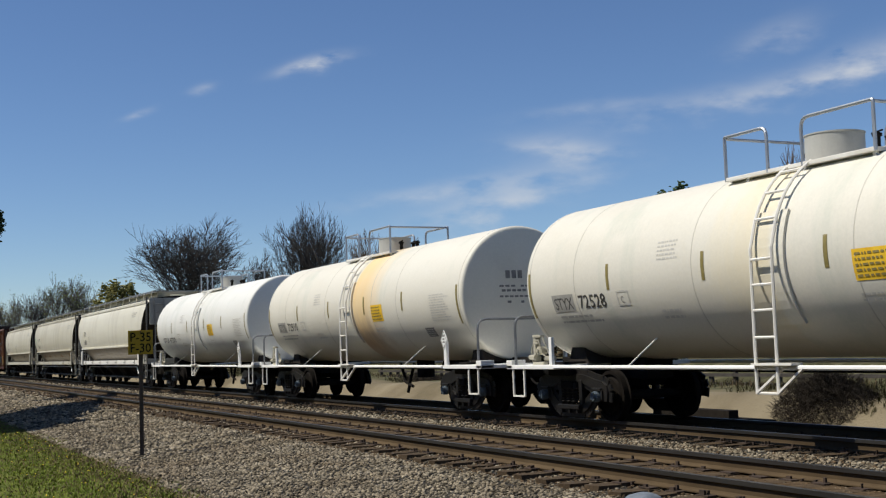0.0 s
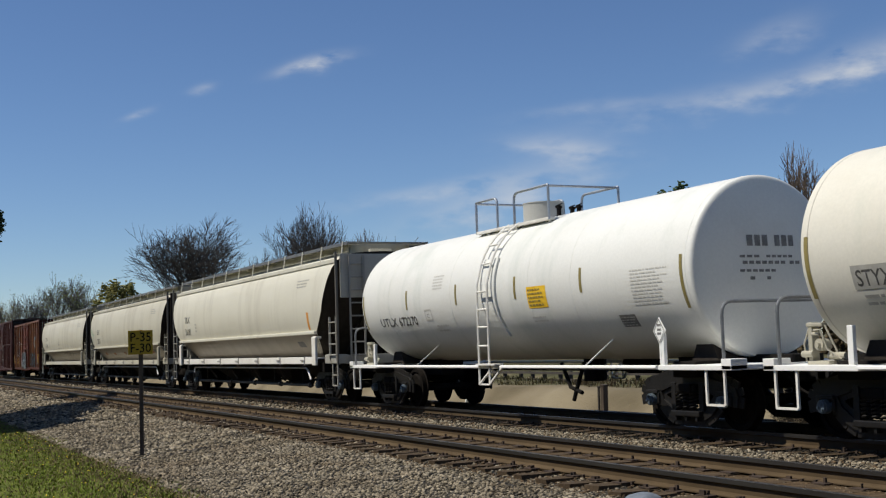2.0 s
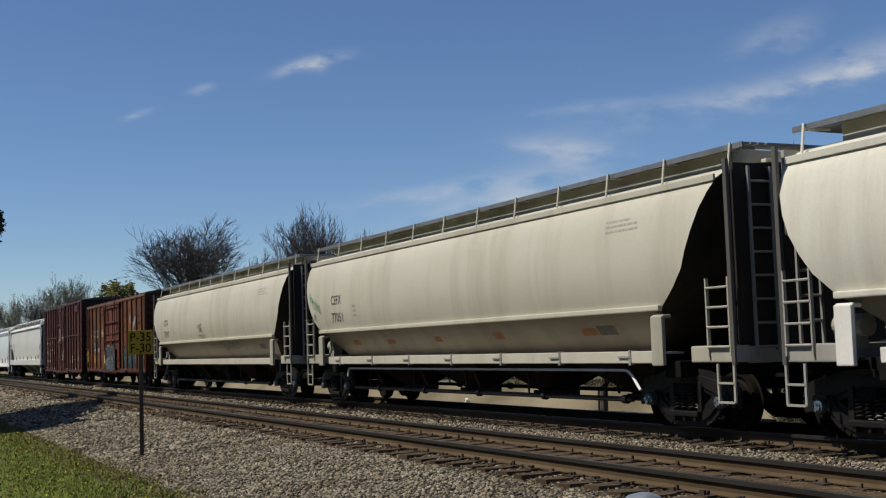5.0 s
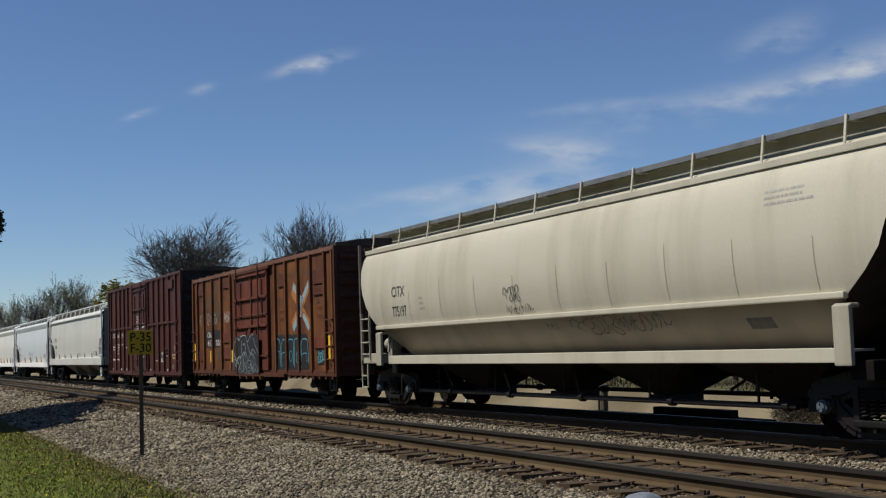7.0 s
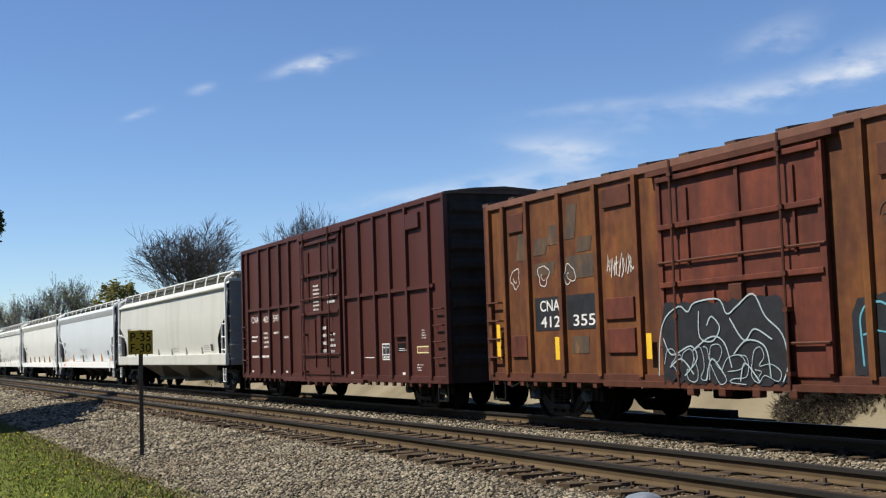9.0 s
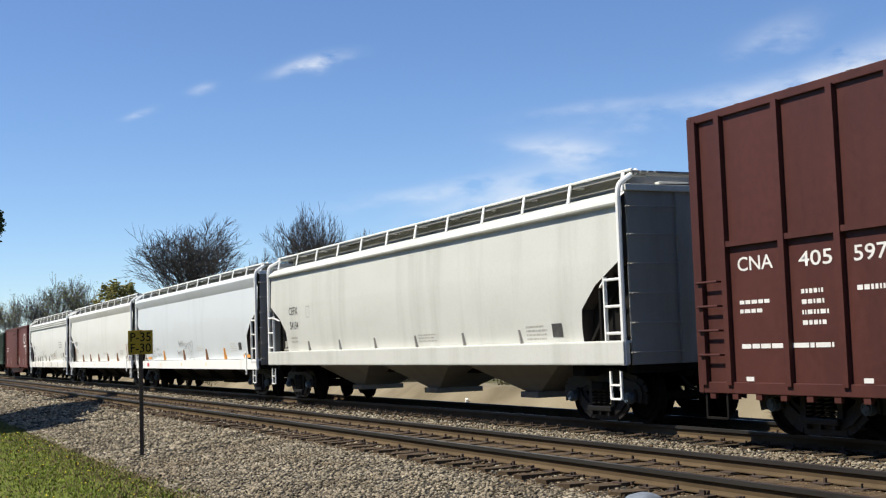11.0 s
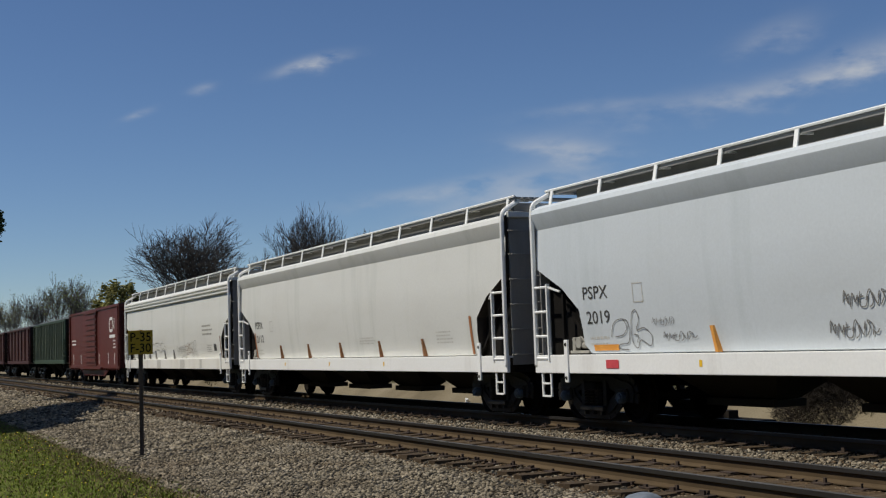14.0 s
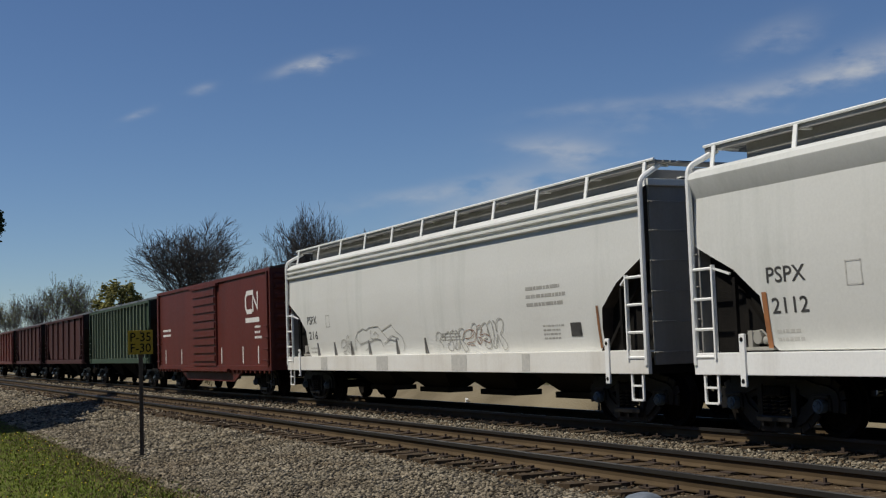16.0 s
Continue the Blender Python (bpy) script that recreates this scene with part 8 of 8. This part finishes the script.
    for z0, z1, x0, x1 in ((1.26, 1.285, 6.0, 6.8), (1.395, 1.42, 6.0, 6.8), (1.285, 1.395, 6.0, 6.025), (1.285, 1.395, 6.775, 6.8)):
        patch(bm, x0, x1, z0, z1, at, 0.009)
    part("board_border", bm, M["pale_yellow"], label)
    bm = bmesh.new()
    box(bm, -36.9 - c, -36.15 - c, -1.53, -1.45, 4.05, 4.4, 0.012)
    part("side_plate", bm, M["box_maroon"], car)


def straight_hoppers():
    car, hl, at = put(straight_hopper("pale grey-white covered hopper with a deep side sill", M["hopper_grey_white"], 9.5, "smooth", "CEFX", "54134", 41, (1.0, 1.40), 4.19), -61.5)
    for x in (-hl + 0.75, -hl + 3.9, -1.0, 3.2, 7.4):
        reflector(car, x, x + 0.55, 1.06, 1.14, flat_side(-1.54), M["orange_strip"])
    car, hl, at = put(straight_hopper("pale blue-grey covered hopper with pencil-thin graffiti", M["hopper_pale_blue"], 9.22, "flared", "PSPX", "2019", 42, (0.86, 1.18), 4.18), -81.5)
    piece(car, -6.9, -5.7, 1.24, 1.88, at, M["worn_ink"], LOOP_PIECE, 0.016)
    piece(car, -5.7, -5.05, 1.6, 1.76, at, M["worn_ink"], SHARP_TAG[:7], 0.013, 0.012, False)
    piece(car, -5.45, -4.6, 1.36, 1.52, at, M["worn_ink"], SHARP_TAG, 0.014, 0.012, True)
    piece(car, -0.75, 0.75, 1.22, 1.9, at, M["worn_ink"], SOFT_PIECE, 0.018)
    piece(car, -1.55, -0.7, 1.7, 1.95, at, M["worn_ink"], SHARP_TAG, 0.017, 0.012, True)
    piece(car, -1.85, -1.0, 1.32, 1.58, at, M["worn_ink"], SHARP_TAG, 0.017, 0.012, True)
    for x in (-hl + 1.75, hl - 2.0):
        reflector(car, x, x + 0.75, 1.24, 1.34, at, M["orange_strip"])
    bm = bmesh.new()
    patch(bm, -hl + 2.35, -hl + 2.72, 0.95, 1.09, flat_side(-1.54))
    part("red_label", bm, M["red_label"], car)
    car, hl, at = put(straight_hopper("off-white covered hopper with a grey eave band", M["hopper_white"], 9.1, "flared", "PSPX", "2112", 43, (0.86, 1.18), 4.25), -100.9)
    for x in (-hl + 1.45, hl - 1.75):
        reflector(car, x, x + 0.10, 1.22, 2.0, at, M["rust_orange"])
    car, hl, at = put(straight_hopper("off-white covered hopper with ribbed eaves and grey scrawls", M["hopper_white"], 8.93, "ribbed", "PSPX", "216", 44, (0.86, 1.24), 4.27), -120.1)
    piece(car, -4.9, -4.0, 1.28, 1.75, at, M["faint_ink"], LOOP_PIECE, 0.022)
    piece(car, -3.9, -0.8, 1.28, 1.95, at, M["faint_ink"], DOOR_PIECE[:6], 0.024, 0.012, False)
    piece(car, 0.9, 2.4, 1.28, 1.75, at, M["faint_ink"], SOFT_PIECE, 0.022)
    piece(car, 2.6, 4.1, 1.3, 1.9, at, M["faint_ink"], SOFT_PIECE, 0.022)
    piece(car, 2.2, 3.5, 1.4, 1.8, at, M["rust_patch"], LOOP_PIECE, 0.016)
    for x0, x1 in ((-6.1, -5.6), (-2.2, -1.5), (1.9, 2.6), (4.9, 5.2)):
        bm = bmesh.new()
        patch(bm, x0, x1, 0.89, 1.21, flat_side(-1.535), 0.004, 1)
        part("faded_panel", bm, M["pale_ink"], car)
    bm = bmesh.new()
    small_print(bm, 5.0, 6.6, 2.05, 2.5, 3, at, random.Random(8))
    tagged(part("small_print", bm, M["faint_ink"], car), kind="stuff")
    bm = bmesh.new()
    patch(bm, hl - 1.58, hl - 1.51, 1.28, 2.0, at, 0.01)
    part("reflector", bm, M["rust_patch"], car)


def rear_cars():
    c = -138.45
    car, hl = put(boxcar("red boxcar with a corrugated sliding door and a white emblem", 7.75, 0.85, 3.95, 4.1, M["box_cnred"], M["box_cnred"], M["roof_dark"],
                         [-7.5, 7.5], (-1.7, 1.6), 23, None, None, 9, True), c)
    at = flat_side(-1.46)
    bm = bmesh.new()
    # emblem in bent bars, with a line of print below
    ribbon(bm, [(5.9, 3.3), (5.2, 3.3), (5.05, 3.15), (5.05, 2.85), (5.2, 2.7), (5.75, 2.7)], 0.15, at)
    ribbon(bm, [(5.85, 2.68), (5.85, 3.2), (6.35, 2.78), (6.35, 3.3)], 0.15, at, 0.009)
    patch(bm, 5.0, 6.5, 2.35, 2.5, at)
    rng = random.Random(3)
    small_print(bm, -6.9, -5.2, 2.1, 2.5, 2, at, rng)
    small_print(bm, 6.0, 6.8, 1.8, 2.3, 3, at, rng)
    for x in (-6.5, -3.8, 2.0, 4.6, 6.3):
        patch(bm, x, x + 0.1, 1.05, 1.6, at)
    part("emblem_and_print", bm, M["white_ink"], car, "white emblem and small print")
    bm = bmesh.new()
    prism(bm, [(-4.2, 0.86), (4.6, 0.86), (3.4, 0.45), (-3.0, 0.45)], -1.42, -1.36)
    part("side_apron", bm, M["box_cnred"], car)
    car, hl = put(old_hopper("green ribbed covered hopper with pale dust", M["hopper_green"], 7.6, 61, 18, M["green_post"]), -155.5)
    car, hl = put(old_hopper("dark rust-red hopper car", M["hopper_rust"], 7.7, 62, 7), -173.0)
    put(old_hopper("dark rust-red hopper car", M["hopper_rust"], 7.5, 63, 7), -190.6)
    put(old_hopper("faded pinkish-brown hopper car", M["box_cnred"], 7.5, 64, 7), -208.0)


tanks()
rounded_hoppers()
box_cars()
straight_hoppers()
rear_cars()


# ---- what moves ----
def travel(t):
    """How far the train has come past its place at 8 s."""
    return 11.8374 * (t - 8) + 0.011 * (t - 8) ** 2


def motions():
    for car, centre in TRAIN:
        walk(car, [(t, pose(centre + travel(t), 0, 0)) for t in range(0, 17, 2)])
    for ws, x in WHEELSETS:
        walk(ws, [(k / 30, pose(x, 0, WHEEL_R, 0, math.degrees(travel(k / 30) / WHEEL_R) % 360, 0)) for k in range(0, 481)])


motions()
